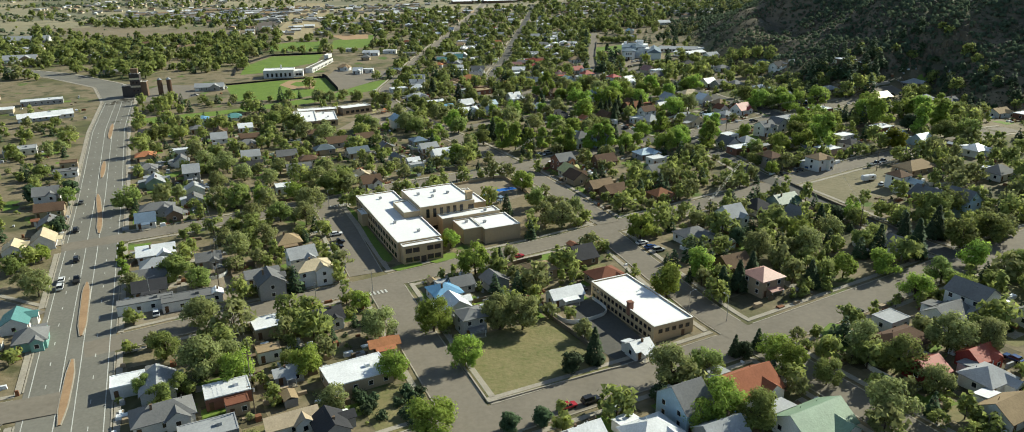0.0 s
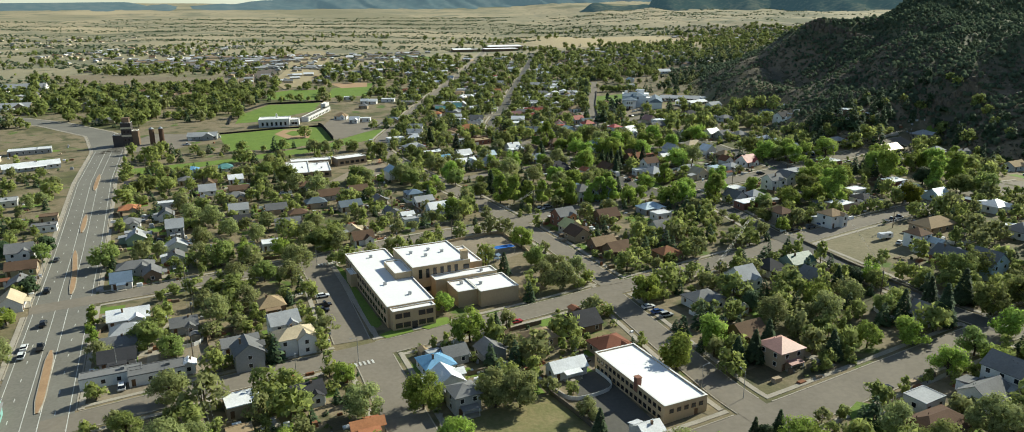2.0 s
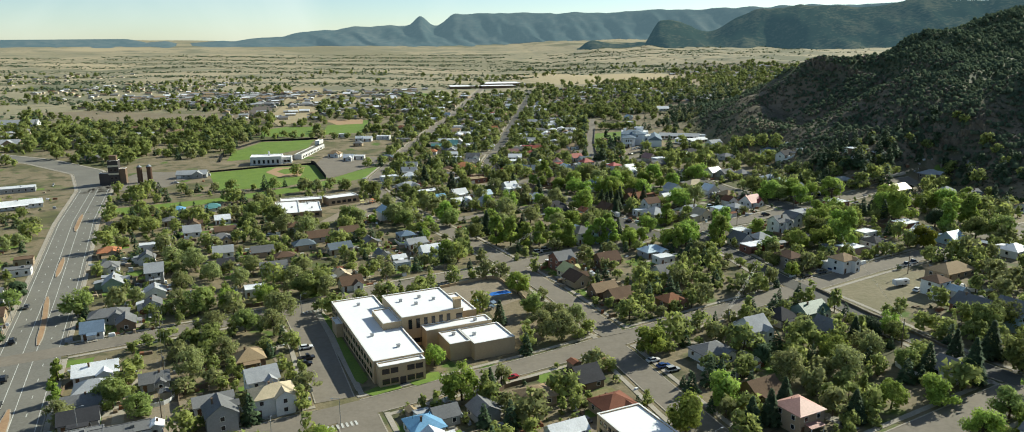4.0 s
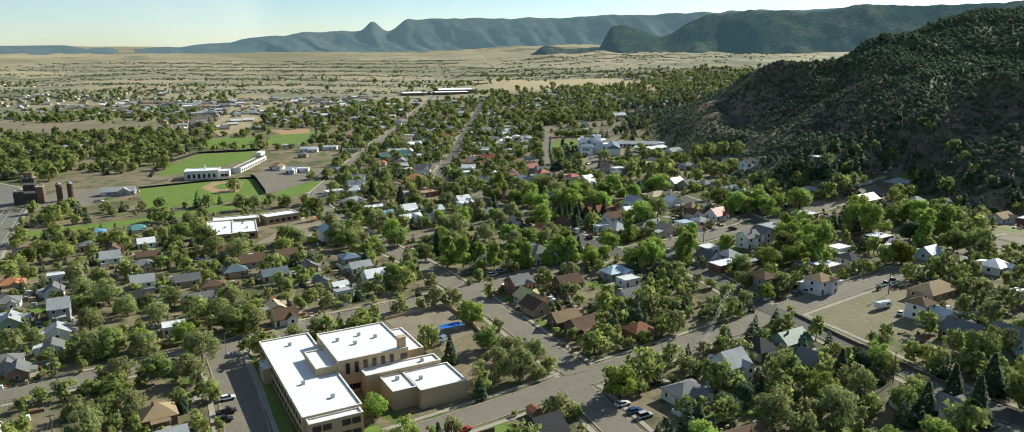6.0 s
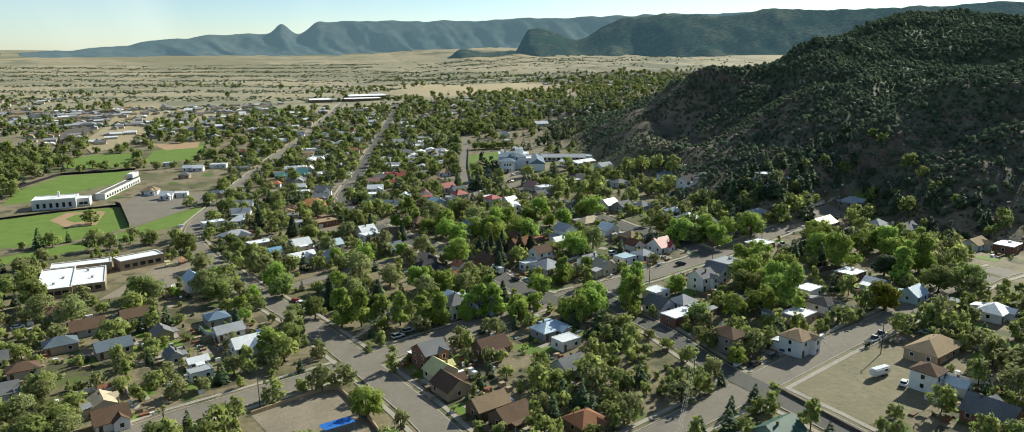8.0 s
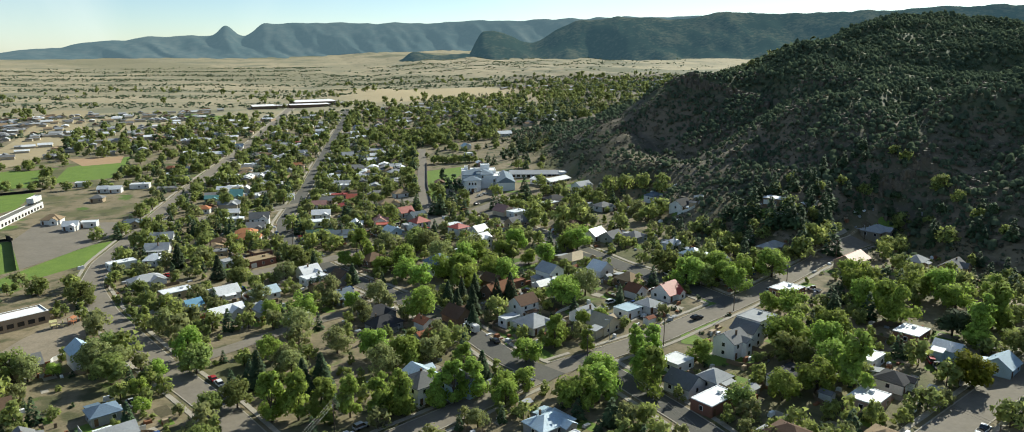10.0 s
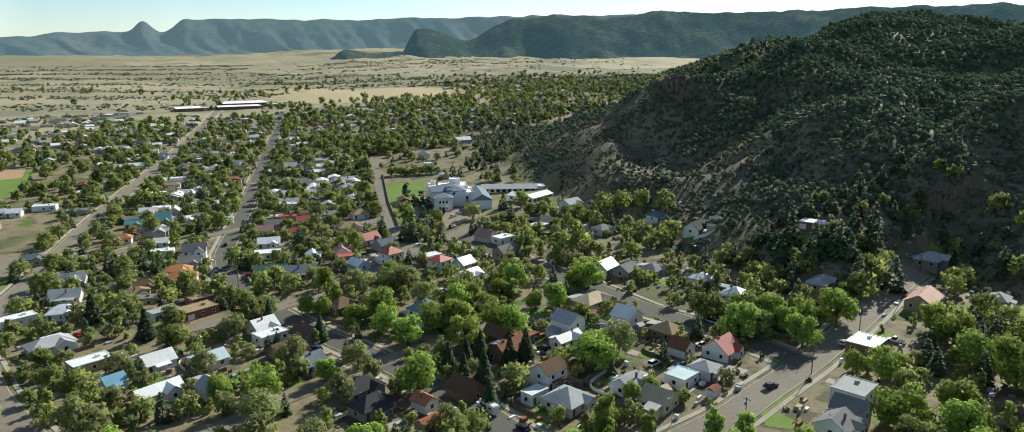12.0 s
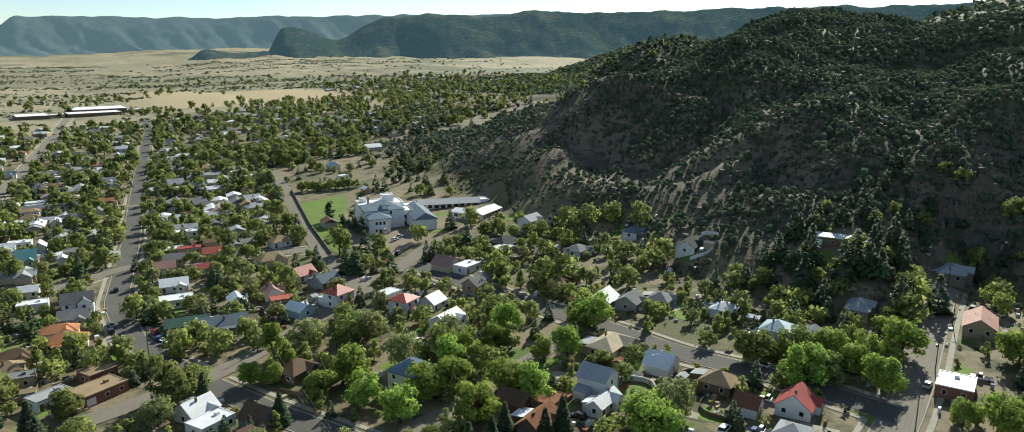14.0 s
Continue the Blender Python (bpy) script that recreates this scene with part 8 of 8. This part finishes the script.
far_tree(29.2, 602.0, 4.8, 'green')
far_tree(21.2, 607.1, 4.8, 'green')
far_tree(-124.5, 583.6, 4.8, 'bright')
far_tree(205.3, 535.6, 5.9, 'bright')
far_tree(115.2, 596.5, 3.2, 'conifer')
far_tree(103.5, 606.7, 4.0, 'conifer')
far_tree(100.3, 609.5, 3.2, 'conifer')
far_tree(-78.3, 619.9, 4.4, 'green')
far_tree(113.0, 620.4, 4.0, 'conifer')
far_tree(155.3, 606.3, 3.2, 'conifer')
far_tree(224.6, 570.3, 5.6, 'bright')
far_tree(219.9, 583.2, 5.9, 'bright')
far_tree(142.7, 631.1, 4.8, 'bright')
far_tree(210.9, 591.1, 5.9, 'bright')
far_tree(205.7, 599.4, 5.9, 'bright')
far_tree(164.1, 639.8, 3.2, 'conifer')
far_tree(174.1, 638.1, 4.8, 'green')


def hwy_side(x, y):
    return x + 0.4 * (y - 199) + 114


for a, b, r in ((222, 492, 3.2), (228, 497, 3.0), (236, 497, 3.4), (243, 492, 3.2), (249, 486, 3.4), (252, 478, 3.0), (247, 471, 3.2), (241, 467, 3.0), (236, 461, 3.2), (229, 462, 2.6), (255, 469, 3.6), (249, 462, 3.4), (243, 457, 3.2), (219, 485, 2.6)):
    stuff_tree(a, b, r, "cone" if r > 3.1 else "round", "leaf_dark")
# trees about the head of the hill street
for _ in range(260):
    x, y = fr.uniform(196, 300), fr.uniform(380, 500)
    k = fr.uniform()
    rad = fr.uniform(1.8, 2.8) if k < 0.45 else fr.uniform(2.6, 4.6)
    if clear(x, y, rad, room=1.0 + 0.4 * rad, pack=0.55):
        stuff_tree(x, y, rad, "cone" if k < 0.35 else "wide", "leaf_dark" if k < 0.45 else "leaf_mixed")
fill(-110, 200, 118, 300, 1500, lambda x, y: hwy_side(x, y) > 14, single=True)
fill(70, 230, 118, 330, 1200)
fill(-210, 260, 290, 480, 2000, lambda x, y: hwy_side(x, y) > 14, mid=0.9)
fill(-80, 250, 470, 680, 2300, lambda x, y: x > -70, mid=0.9)
fill(-70, 240, 670, 1000, 2200, lambda x, y: x < 120 or y > 880, mid=0.95)
fill(-110, 330, 980, 1330, 900, mid=0.95)
fill(-330, -90, 120, 500, 700, lambda x, y: hwy_side(x, y) < -14 and fr.uniform() < 0.8)
fill(-240, -90, 440, 545, 260, lambda x, y: hwy_side(x, y) > 14)
BELT = [(-272, 640), (-188, 625), (-206, 700), (-214, 790), (-250, 983), (-331, 950), (-398, 917), (-560, 900), (-560, 640)]
fill(-560, -185, 625, 985, 1500, lambda x, y: in_poly(x, y, BELT) and waves(np.float64(x), np.float64(y), 150, 2, 2) > -0.55, mid=1.15)
fill(-900, -300, 1060, 1700, 500, lambda x, y: waves(np.float64(x), np.float64(y), 260, 2, 2) > 0.1)
fill(-560, -75, 780, 1250, 900)
fill(100, 700, 900, 1500, 700)
WOOD = [(236, 985), (300, 1110), (375, 1215), (470, 1070), (379, 1025), (272, 900)]
COPSE = [(180, 762), (216, 872), (252, 842), (240, 780), (208, 748)]
for area, box, count, sizes in ((WOOD, (236, 470, 900, 1215), 1000, (2.2, 4.0)), (COPSE, (180, 252, 748, 872), 130, (1.6, 3.4))):
    for _ in range(count):
        x, y = fr.uniform(box[0], box[1]), fr.uniform(box[2], box[3])
        if in_poly(x, y, area) and clear(x, y, 2.0, houses=False):
            stuff_tree(x, y, fr.uniform(*sizes), "cone" if fr.uniform() < 0.3 else "round", "leaf_dark" if fr.uniform() < 0.75 else "leaf_olive")
for i in range(10):
    stuff_tree(132 + 3.3 * i, 783 - 1.75 * i + fr.uniform(-1, 1), 3.6, "wide", "leaf_mixed")
for x, y, r in ((168, 748, 2.8), (172, 744, 2.5), (143, 779, 2.0), (123, 700, 3.5), (124, 668, 3.6), (126, 660, 3.6), (122, 676, 3.0)):
    stuff_tree(x, y, r, "cone" if r < 3 else "tall", "leaf_dark")
fill(105, 260, 690, 960, 190, lambda x, y: not in_poly(x, y, COPSE), mid=0.8)
fill(430, 780, 1240, 1860, 620)
fill(250, 480, 1100, 1420, 260)
fill(-1300, 900, 1100, 2300, 1700, lambda x, y: waves(np.float64(x), np.float64(y), 420, 12, 2) > 0.18)
bushes = []
for x, y, r in list(HOUSES):
    if r < 3.2 or y > 620:
        continue
    for _ in range(7):
        u, v, w = x + fr.uniform(-1, 1) * (r + 9), y + fr.uniform(-1, 1) * (r + 9), fr.uniform(0.5, 1.3)
        if ((HOUSE_ARRAY[:, 0] - u) ** 2 + (HOUSE_ARRAY[:, 1] - v) ** 2 > (HOUSE_ARRAY[:, 2] * 0.8 + w) ** 2).all() and off_roads(u, v, w + 0.4) and not in_pads(u, v):
            bushes.append((u, v, w))
for material, step in (("leaf_mixed", 0), ("leaf_dark", 1), ("leaf_olive", 2)):
    bunch, heads = [], []
    for k in range(3):
        rs = np.random.RandomState(500 + k + 3 * step)
        c = rs.normal(size=(5, 3)) * 0.4 + [0, 0, 0.7]
        proto = leaves(c, rs.uniform(0.4, 0.65, 5), 44, 0.5, rs=rs)
        head = soft_normals(proto, (0, 0, -0.2))
        for u, v, w in bushes[step + 3 * k::9]:
            bunch.append(proto * w + [u, v, z_at(u, v) - 0.1])
            heads.append(head)
    tagged(new("yard_bushes", tri_mesh("yard_bushes", np.concatenate(bunch), material, np.concatenate(heads))), "low bushes and hedges in the yards", "bushes", kind="stuff")
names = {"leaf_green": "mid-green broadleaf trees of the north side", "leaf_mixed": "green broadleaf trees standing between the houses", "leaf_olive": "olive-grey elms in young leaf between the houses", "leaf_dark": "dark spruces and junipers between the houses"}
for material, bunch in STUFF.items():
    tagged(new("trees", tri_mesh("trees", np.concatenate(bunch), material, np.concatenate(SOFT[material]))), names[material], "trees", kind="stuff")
tagged(new("tree_trunks", trunks.mesh("tree_trunks", "bark")), "brown trunks of the trees between the houses", "trees", kind="stuff")

# ---- houses of the far neighbourhoods, too small to tell apart ----
hr = np.random.RandomState(19)
far_homes = {k: Build() for k in ("roof_white", "roof_lightgrey", "roof_tan", "roof_grey", "roof_brown", "wall_cream")}


def homes(x0, x1, y0, y1, count, turn, size=(8, 14)):
    for _ in range(count):
        x, y = hr.uniform(x0, x1), hr.uniform(y0, y1)
        if not off_roads(x, y, 8) or (x > foot(np.float64(y)) - 15 and y < 930):
            continue
        w, d, h = hr.uniform(*size) / 2, hr.uniform(6, 9) / 2, hr.uniform(2.4, 3.0)
        a = radians(turn + hr.choice((0, 90)) + hr.uniform(-4, 4))
        c, s, z = math.cos(a), math.sin(a), z_at(x, y)
        put = lambda p, q, r: (x + c * p - s * q, y + s * p + c * q, z + r)
        far_homes["wall_cream"].add([put(p, q, r) for r in (-0.5, h) for p, q in ((-w, -d), (w, -d), (w, d), (-w, d))], [(0, 1, 5, 4), (1, 2, 6, 5), (2, 3, 7, 6), (3, 0, 4, 7)])
        e, rise = 0.4, hr.uniform(0.6, 2.0)
        far_homes[hr.choice(("roof_white", "roof_lightgrey", "roof_lightgrey", "roof_tan", "roof_grey", "roof_brown", "roof_grey"))].add(
            [put(-w - e, -d - e, h - 0.1), put(w + e, -d - e, h - 0.1), put(w + e, d + e, h - 0.1), put(-w - e, d + e, h - 0.1), put(-w - e, 0, h + rise), put(w + e, 0, h + rise)],
            [(0, 1, 5, 4), (2, 3, 4, 5), (1, 2, 5), (3, 0, 4), (3, 2, 1, 0)])
        settle(x, y, 3)


homes(-70, 120, 680, 1000, 260, -5)
homes(-90, 330, 1000, 1330, 240, -5)
homes(-560, -330, 1150, 1420, 110, 30, (12, 18))
homes(-800, -480, 1300, 1800, 90, 10)
homes(-500, -295, 1150, 1460, 130, 30, (12, 18))
homes(-205, -75, 1080, 1500, 90, 10)
homes(430, 760, 1300, 1800, 110, 20)
homes(150, 330, 880, 1160, 40, 10)
homes(-1500, -900, 1500, 2300, 70, 0)
homes(-330, -80, 960, 1200, 80, 10)
homes(-330, -180, 1150, 1500, 60, 10)
homes(-420, -300, 150, 560, 40, 25)
homes(-620, -300, 620, 900, 40, 20, (12, 26))
for key, b in far_homes.items():
    tagged(new("far_houses", b.mesh("far_houses", key)), "small pale houses of the far neighbourhoods", "houses", kind="stuff")

# ---- bare tracks and benches on the hill ----
for pts, width in TRACKS:
    line = line_points(pts, 3.0)
    ROADS.append((line, width / 2 + 0.5, "track"))
    v, f = strip(line, -width / 2, width / 2, 0.35)
    tagged(new("hill_track", raw("hill_track", v, f, ["hill_clay"])), "bare tan dirt track on the hillside", "track", kind="structure")

# ---- scrub on the hill and the range ----


DOME_V = np.array([(0, 0, 1.0)] + [(0.72 * math.cos(a), 0.72 * math.sin(a), 0.66) for a in np.arange(5) * 1.2566] + [(math.cos(a), math.sin(a), -0.35) for a in np.arange(5) * 1.2566 + 0.63])
DOME_F = np.array([f for i in range(5) for f in ((0, 1 + i, 1 + (i + 1) % 5), (1 + i, 6 + i, 1 + (i + 1) % 5), (6 + i, 6 + (i + 1) % 5, 1 + (i + 1) % 5))])


def scrub(name, count, area, keep, size, tris, tri, material, label, seed, flat=0.8, lump=False):
    rs = np.random.RandomState(seed)
    x, y = rs.uniform(area[0], area[1], count), rs.uniform(area[2], area[3], count)
    ok = keep(x, y, rs)
    x, y = x[ok], y[ok]
    z = land(x, y)
    s = rs.uniform(size[0], size[1], len(x)) * (0.75 + 0.5 * rs.uniform(size=len(x)) ** 3) * (1 + 0.10 * smooth(x, 300, 420) * lump)
    protos, heads = [], []
    for i in range(8):
        if lump:          # a rounded, uneven crown with a few loose sprays
            v = DOME_V * rs.uniform(0.66, 1.15, (11, 1)) * [1, 1, 0.9] + rs.normal(size=3) * [0.15, 0.15, 0] + [0, 0, 0.75]
            crown = np.concatenate([v[DOME_F].reshape(-1, 3), leaves([(0, 0, 0.85)], [1.0], tris, tri, rs=rs)])
        else:
            c = rs.normal(size=(5, 3)) * [0.45, 0.45, 0.3] + [0, 0, 0.8]
            crown = leaves(c, rs.uniform(0.45, 0.75, 5), tris, tri, rs=rs)
        protos.append(crown)
        heads.append(soft_normals(crown, (0, 0, 0.2), 0.26 if lump else 0.5))
    out, soft_out = [], []
    for i in range(len(x)):
        k = rs.randint(8)
        out.append(protos[k] * [s[i], s[i], s[i] * flat * rs.uniform(0.8, 1.4)] + [x[i], y[i], z[i] - 0.15])
        soft_out.append(heads[k])
    tagged(new(name, tri_mesh(name, np.concatenate(out), material, np.concatenate(soft_out))), label, "scrub", kind="stuff")


def off_streets(x, y):
    """Whether places keep clear of streets and houses, for arrays."""
    ok = np.ones(len(x), bool)
    low = np.flatnonzero((x < 330) & (y < 720))
    for k in low:
        ok[k] = off_roads(x[k], y[k], 3.0) and ((HOUSE_ARRAY[:, 0] - x[k]) ** 2 + (HOUSE_ARRAY[:, 1] - y[k]) ** 2 > (HOUSE_ARRAY[:, 2] + 2.0) ** 2).all() and not in_pads(x[k], y[k])
    return ok


def on_hill(x, y, rs):
    d = x - foot(y) - 30 * smooth(480 - y, 0, 30)
    streak = waves(x * 0.35, y, 42, 63, 3)
    dense = 0.38 + 0.54 * smooth(d - 0.25 * np.maximum(y - 520, 0), 0, 110) + 0.20 * waves(x, y, 110, 61, 3) + 0.30 * streak * (1 - smooth(d, 90, 200))
    dense = dense - 0.55 * np.exp(-((x - 264) / 26) ** 2 - ((y - 590) / 34) ** 2) - 0.12 * np.exp(-((x - 222) / 24) ** 2 - ((y - 690) / 60) ** 2) - 0.4 * np.exp(-((x - 300) / 30) ** 2 - ((y - 468) / 14) ** 2)
    return (d > -4) & (rs.uniform(size=len(x)) < dense * smooth(d, -20, 30)) & off_streets(x, y)


def on_plain(x, y, rs):
    r, v = np.hypot(x, y - 300), y + 1.6 * x + 60 * waves(x, y, 260, 73, 3)
    band = smooth(v, 2330, 2420) * (1 - smooth(v, 3080, 3200))
    clump = waves(x, y, 190, 71, 3) + 0.5 * waves(x, y, 60, 72, 2)
    foot_hills = np.exp(-(((x - 800) / 450) ** 2 + ((y - 2850) / 260) ** 2)) + np.exp(-(((x - 560) / 260) ** 2 + ((y - 3150) / 200) ** 2))
    level = 0.75 - 0.85 * band - 0.8 * foot_hills + 2.0 * (smooth(v, 1800, 1880) * (1 - smooth(v, 2280, 2340)))
    level = np.where(x < 120 + 60 * clump, 0.24, level)
    return (r > 900) & (r < 3400) & (clump > level)


scrub("hill_scrub", 60000, (195, 660, 340, 920), on_hill, (0.6, 2.0), 2, 0.6, "juniper", "dark juniper and oak scrub covering the hillside", 91, 0.95, True)
scrub("far_hill_scrub", 20000, (560, 1250, 980, 1600), lambda x, y, rs: hill(x, y) > 18, (1.6, 3.0), 7, 1.25, "juniper", "dark scrub on the farther hill", 92)
scrub("third_hill_scrub", 9000, (715, 1700, 300, 1350), lambda x, y, rs: hill(x, y) > 50, (2.6, 4.6), 6, 1.35, "juniper", "dark scrub on the long ridge behind", 96)
scrub("range_scrub", 80000, (-1900, 1900, 700, 3500), on_plain, (1.5, 3.0), 8, 1.2, "juniper", "scattered dark scrub on the dry range", 93, 0.6)


# low brush between the junipers, and rock ledges along the slope
def on_low_hill(x, y, rs):
    d = x - foot(y) - 24 * smooth(480 - y, 0, 30)
    return (d > -14) & (d < 190) & off_streets(x, y) & (rs.uniform(size=len(x)) < 0.58 + 0.4 * waves(x * 0.35, y, 42, 64, 3) - 0.3 * np.exp(-((x - 264) / 26) ** 2 - ((y - 590) / 34) ** 2))


scrub("hill_brush", 48000, (195, 480, 380, 900), on_low_hill, (0.4, 1.0), 4, 1.2, "brush", "low grey-olive brush on the stony slope", 94, 0.7)


def ledges(count, seed):
    rs = np.random.RandomState(seed)
    b = Build()
    made = 0
    rim = np.concatenate([line_points(pts, 2.2) for pts in RIMS])          # the bluff along the rim
    while made < count:
        x, y = rs.uniform(215, 460), rs.uniform(340, 900)
        bluff = made < 3 * len(rim)
        if bluff:
            x, y = rim[made % len(rim)] + rs.normal(size=2) * 1.6
        d = x - float(foot(np.float64(y)))
        up = float(hill(np.float64(x), np.float64(y)))
        band = min(abs(up - h) for h in (26, 50, 66))
        if not bluff and (d < 8 or rs.uniform() > (0.9 if band < 2.5 else 0.07) or waves(np.float64(x), np.float64(y), 70, 33, 2) < -0.1):
            continue
        made += 1
        z = z_at(x, y)
        w, t, h = rs.uniform(0.5, 2.4), rs.uniform(0.5, 1.6), rs.uniform(0.5, 1.9) + (rs.uniform(0.3, 1.8) if bluff else 0)
        a = rs.uniform(-0.5, 0.5) + 1.57
        c, s = math.cos(a), math.sin(a)
        v = []
        for k, (q, f) in enumerate(((-1.2, 1.0), (h, 0.8))):
            for p, r in ((-w, -t), (w, -t), (w, t), (-w, t)):
                p, r = p * f * rs.uniform(0.75, 1.1), r * f * rs.uniform(0.75, 1.1)
                v.append((x + c * p - s * r, y + s * p + c * r, z + q * rs.uniform(0.7, 1.1)))
        b.add(v, [(4, 5, 6, 7), (0, 1, 5, 4), (1, 2, 6, 5), (2, 3, 7, 6), (3, 0, 4, 7)])
    tagged(new("rock_ledges", b.mesh("rock_ledges", "rock")), "weathered tan rock ledges on the hillside", "rocks", kind="stuff")


ledges(1700, 95)
# ---- distant mountains ----


def ridge(name, az0, az1, near, crest, material, height, seed, label, gully=0.30, wave=1150, step=0.16, relief=1.0):
    """A range seen from afar: height(az) metres above the plain at the crest, with spurs and gullies running down to its foot."""
    az = np.arange(az0, az1, step)
    u = np.concatenate([np.linspace(0, 1, 30), [1.12, 1.3]])
    A, U = np.meshgrid(np.radians(az), u)
    V = np.clip(U, 0, 1)
    arc = A * crest
    rib = 1 - np.abs(waves(arc + 260 * V, 130 * V, wave, seed, 3))           # sharp spurs between rounded gullies
    small = 1 - np.abs(waves(arc - 120 * V, 90 * V, wave * 0.3, seed + 1, 2))
    R = near + (crest - near) * U - 0.32 * (crest - near) * (rib - 0.6) * (1 - V) * (U < 1)
    X, Y = R * np.sin(A), 150 + R * np.cos(A)
    rise = 0.55 * V ** 1.5 + 0.45 * smooth(V, 0.25, 1.0)
    rise = rise * (1 - gully * (1 - V) ** 0.7 * (1.1 - rib)) + relief * (0.15 * (rib - 0.62) + 0.05 * (small - 0.62)) * np.sin(np.pi * V) ** 0.8
    H = np.array([height(a) for a in az])[None, :]
    Z = 75 * np.clip((R - 2100) / 2750, 0, 1.2) ** 1.5 - 4 + H * rise + 0.05 * H * np.sin(np.pi * V) * waves(X, Y, 170, seed + 3, 3)
    nx, ny = len(az), len(u)
    q = (np.arange(ny - 1)[:, None] * nx + np.arange(nx - 1)[None, :]).ravel()
    f = np.stack([q, q + 1, q + 1 + nx, q + nx], 1)
    v = np.stack([X.ravel(), Y.ravel(), Z.ravel()], 1)
    tagged(new(name, raw(name, v.tolist(), f.tolist(), [material], smooth_it=True)), label, "mountain", kind="structure")


def bump_of(a, c, w, h):
    return h * math.exp(-((a - c) / w) ** 2)


def mesa_height(a):
    steps = ((12.8, 14.4, 138), (15.2, 17.4, -48), (17.8, 21.6, 100), (21.8, 24.3, 12), (24.6, 27.8, -14), (28.2, 31.2, 28), (31.8, 33.6, -10), (38, 48, 14))
    return sum(h * smooth(a, p, q) for p, q, h in steps) + 7 * waves(np.float64(a * 60), np.float64(0), 200, 8, 3) * smooth(a, 13.2, 14.4)


def range_height(a):
    base = 10 * smooth(a, -30, -22) + 90 * smooth(a, -20, -6.0) + bump_of(a, -3.6, 0.62, 64) + 76 * smooth(a, -2.5, -0.8) - 4 * smooth(a, 2, 5) + 15 * smooth(a, 10, 13) + 14 * smooth(a, 17, 26) - 30 * smooth(a, 33, 40) + 32 * smooth(a, 42, 50)
    return base + 8 * waves(np.float64(a * 60), np.float64(3), 220, 4, 3)


# the blue haze on these ranges is painted, from their glowing materials
ridge("backdrop_mesa", 6.5, 70, 2950, 3650, "hazed_forest", mesa_height, 31, "dark forested flat-topped mesa rising from the plain")
ridge("backdrop_spur", 6.6, 20, 3180, 3400, "hazed_forest", lambda a: 50 * smooth(a, 6.7, 9.5) - 14 * smooth(a, 12, 16) + 9 * waves(np.float64(a * 60), np.float64(2), 120, 18, 3), 71, "low dark wooded spur at the foot of the mesa")
ridge("backdrop_range", -32, 85, 4150, 4640, "hazed_forest_far", range_height, 47, "hazy blue-green mountain range along the horizon", gully=0.16, wave=620, relief=0.6)
ridge("backdrop_far_range", 6, 62, 4600, 4800, "forest_hazy", lambda a: 172 * smooth(a, 6, 15) + 30 * smooth(a, 18, 27) + 14 * waves(np.float64(a * 60), np.float64(1), 330, 14, 3), 61, "farthest mountains in painted pale blue haze", gully=0.15, step=0.3)
ridge("backdrop_tableland", -46, -21, 4500, 4700, "hazed_forest_far", lambda a: 34 * smooth(a, -46, -42) * (1 - smooth(a, -24, -21.5)), 53, "low hazy tableland on the horizon")
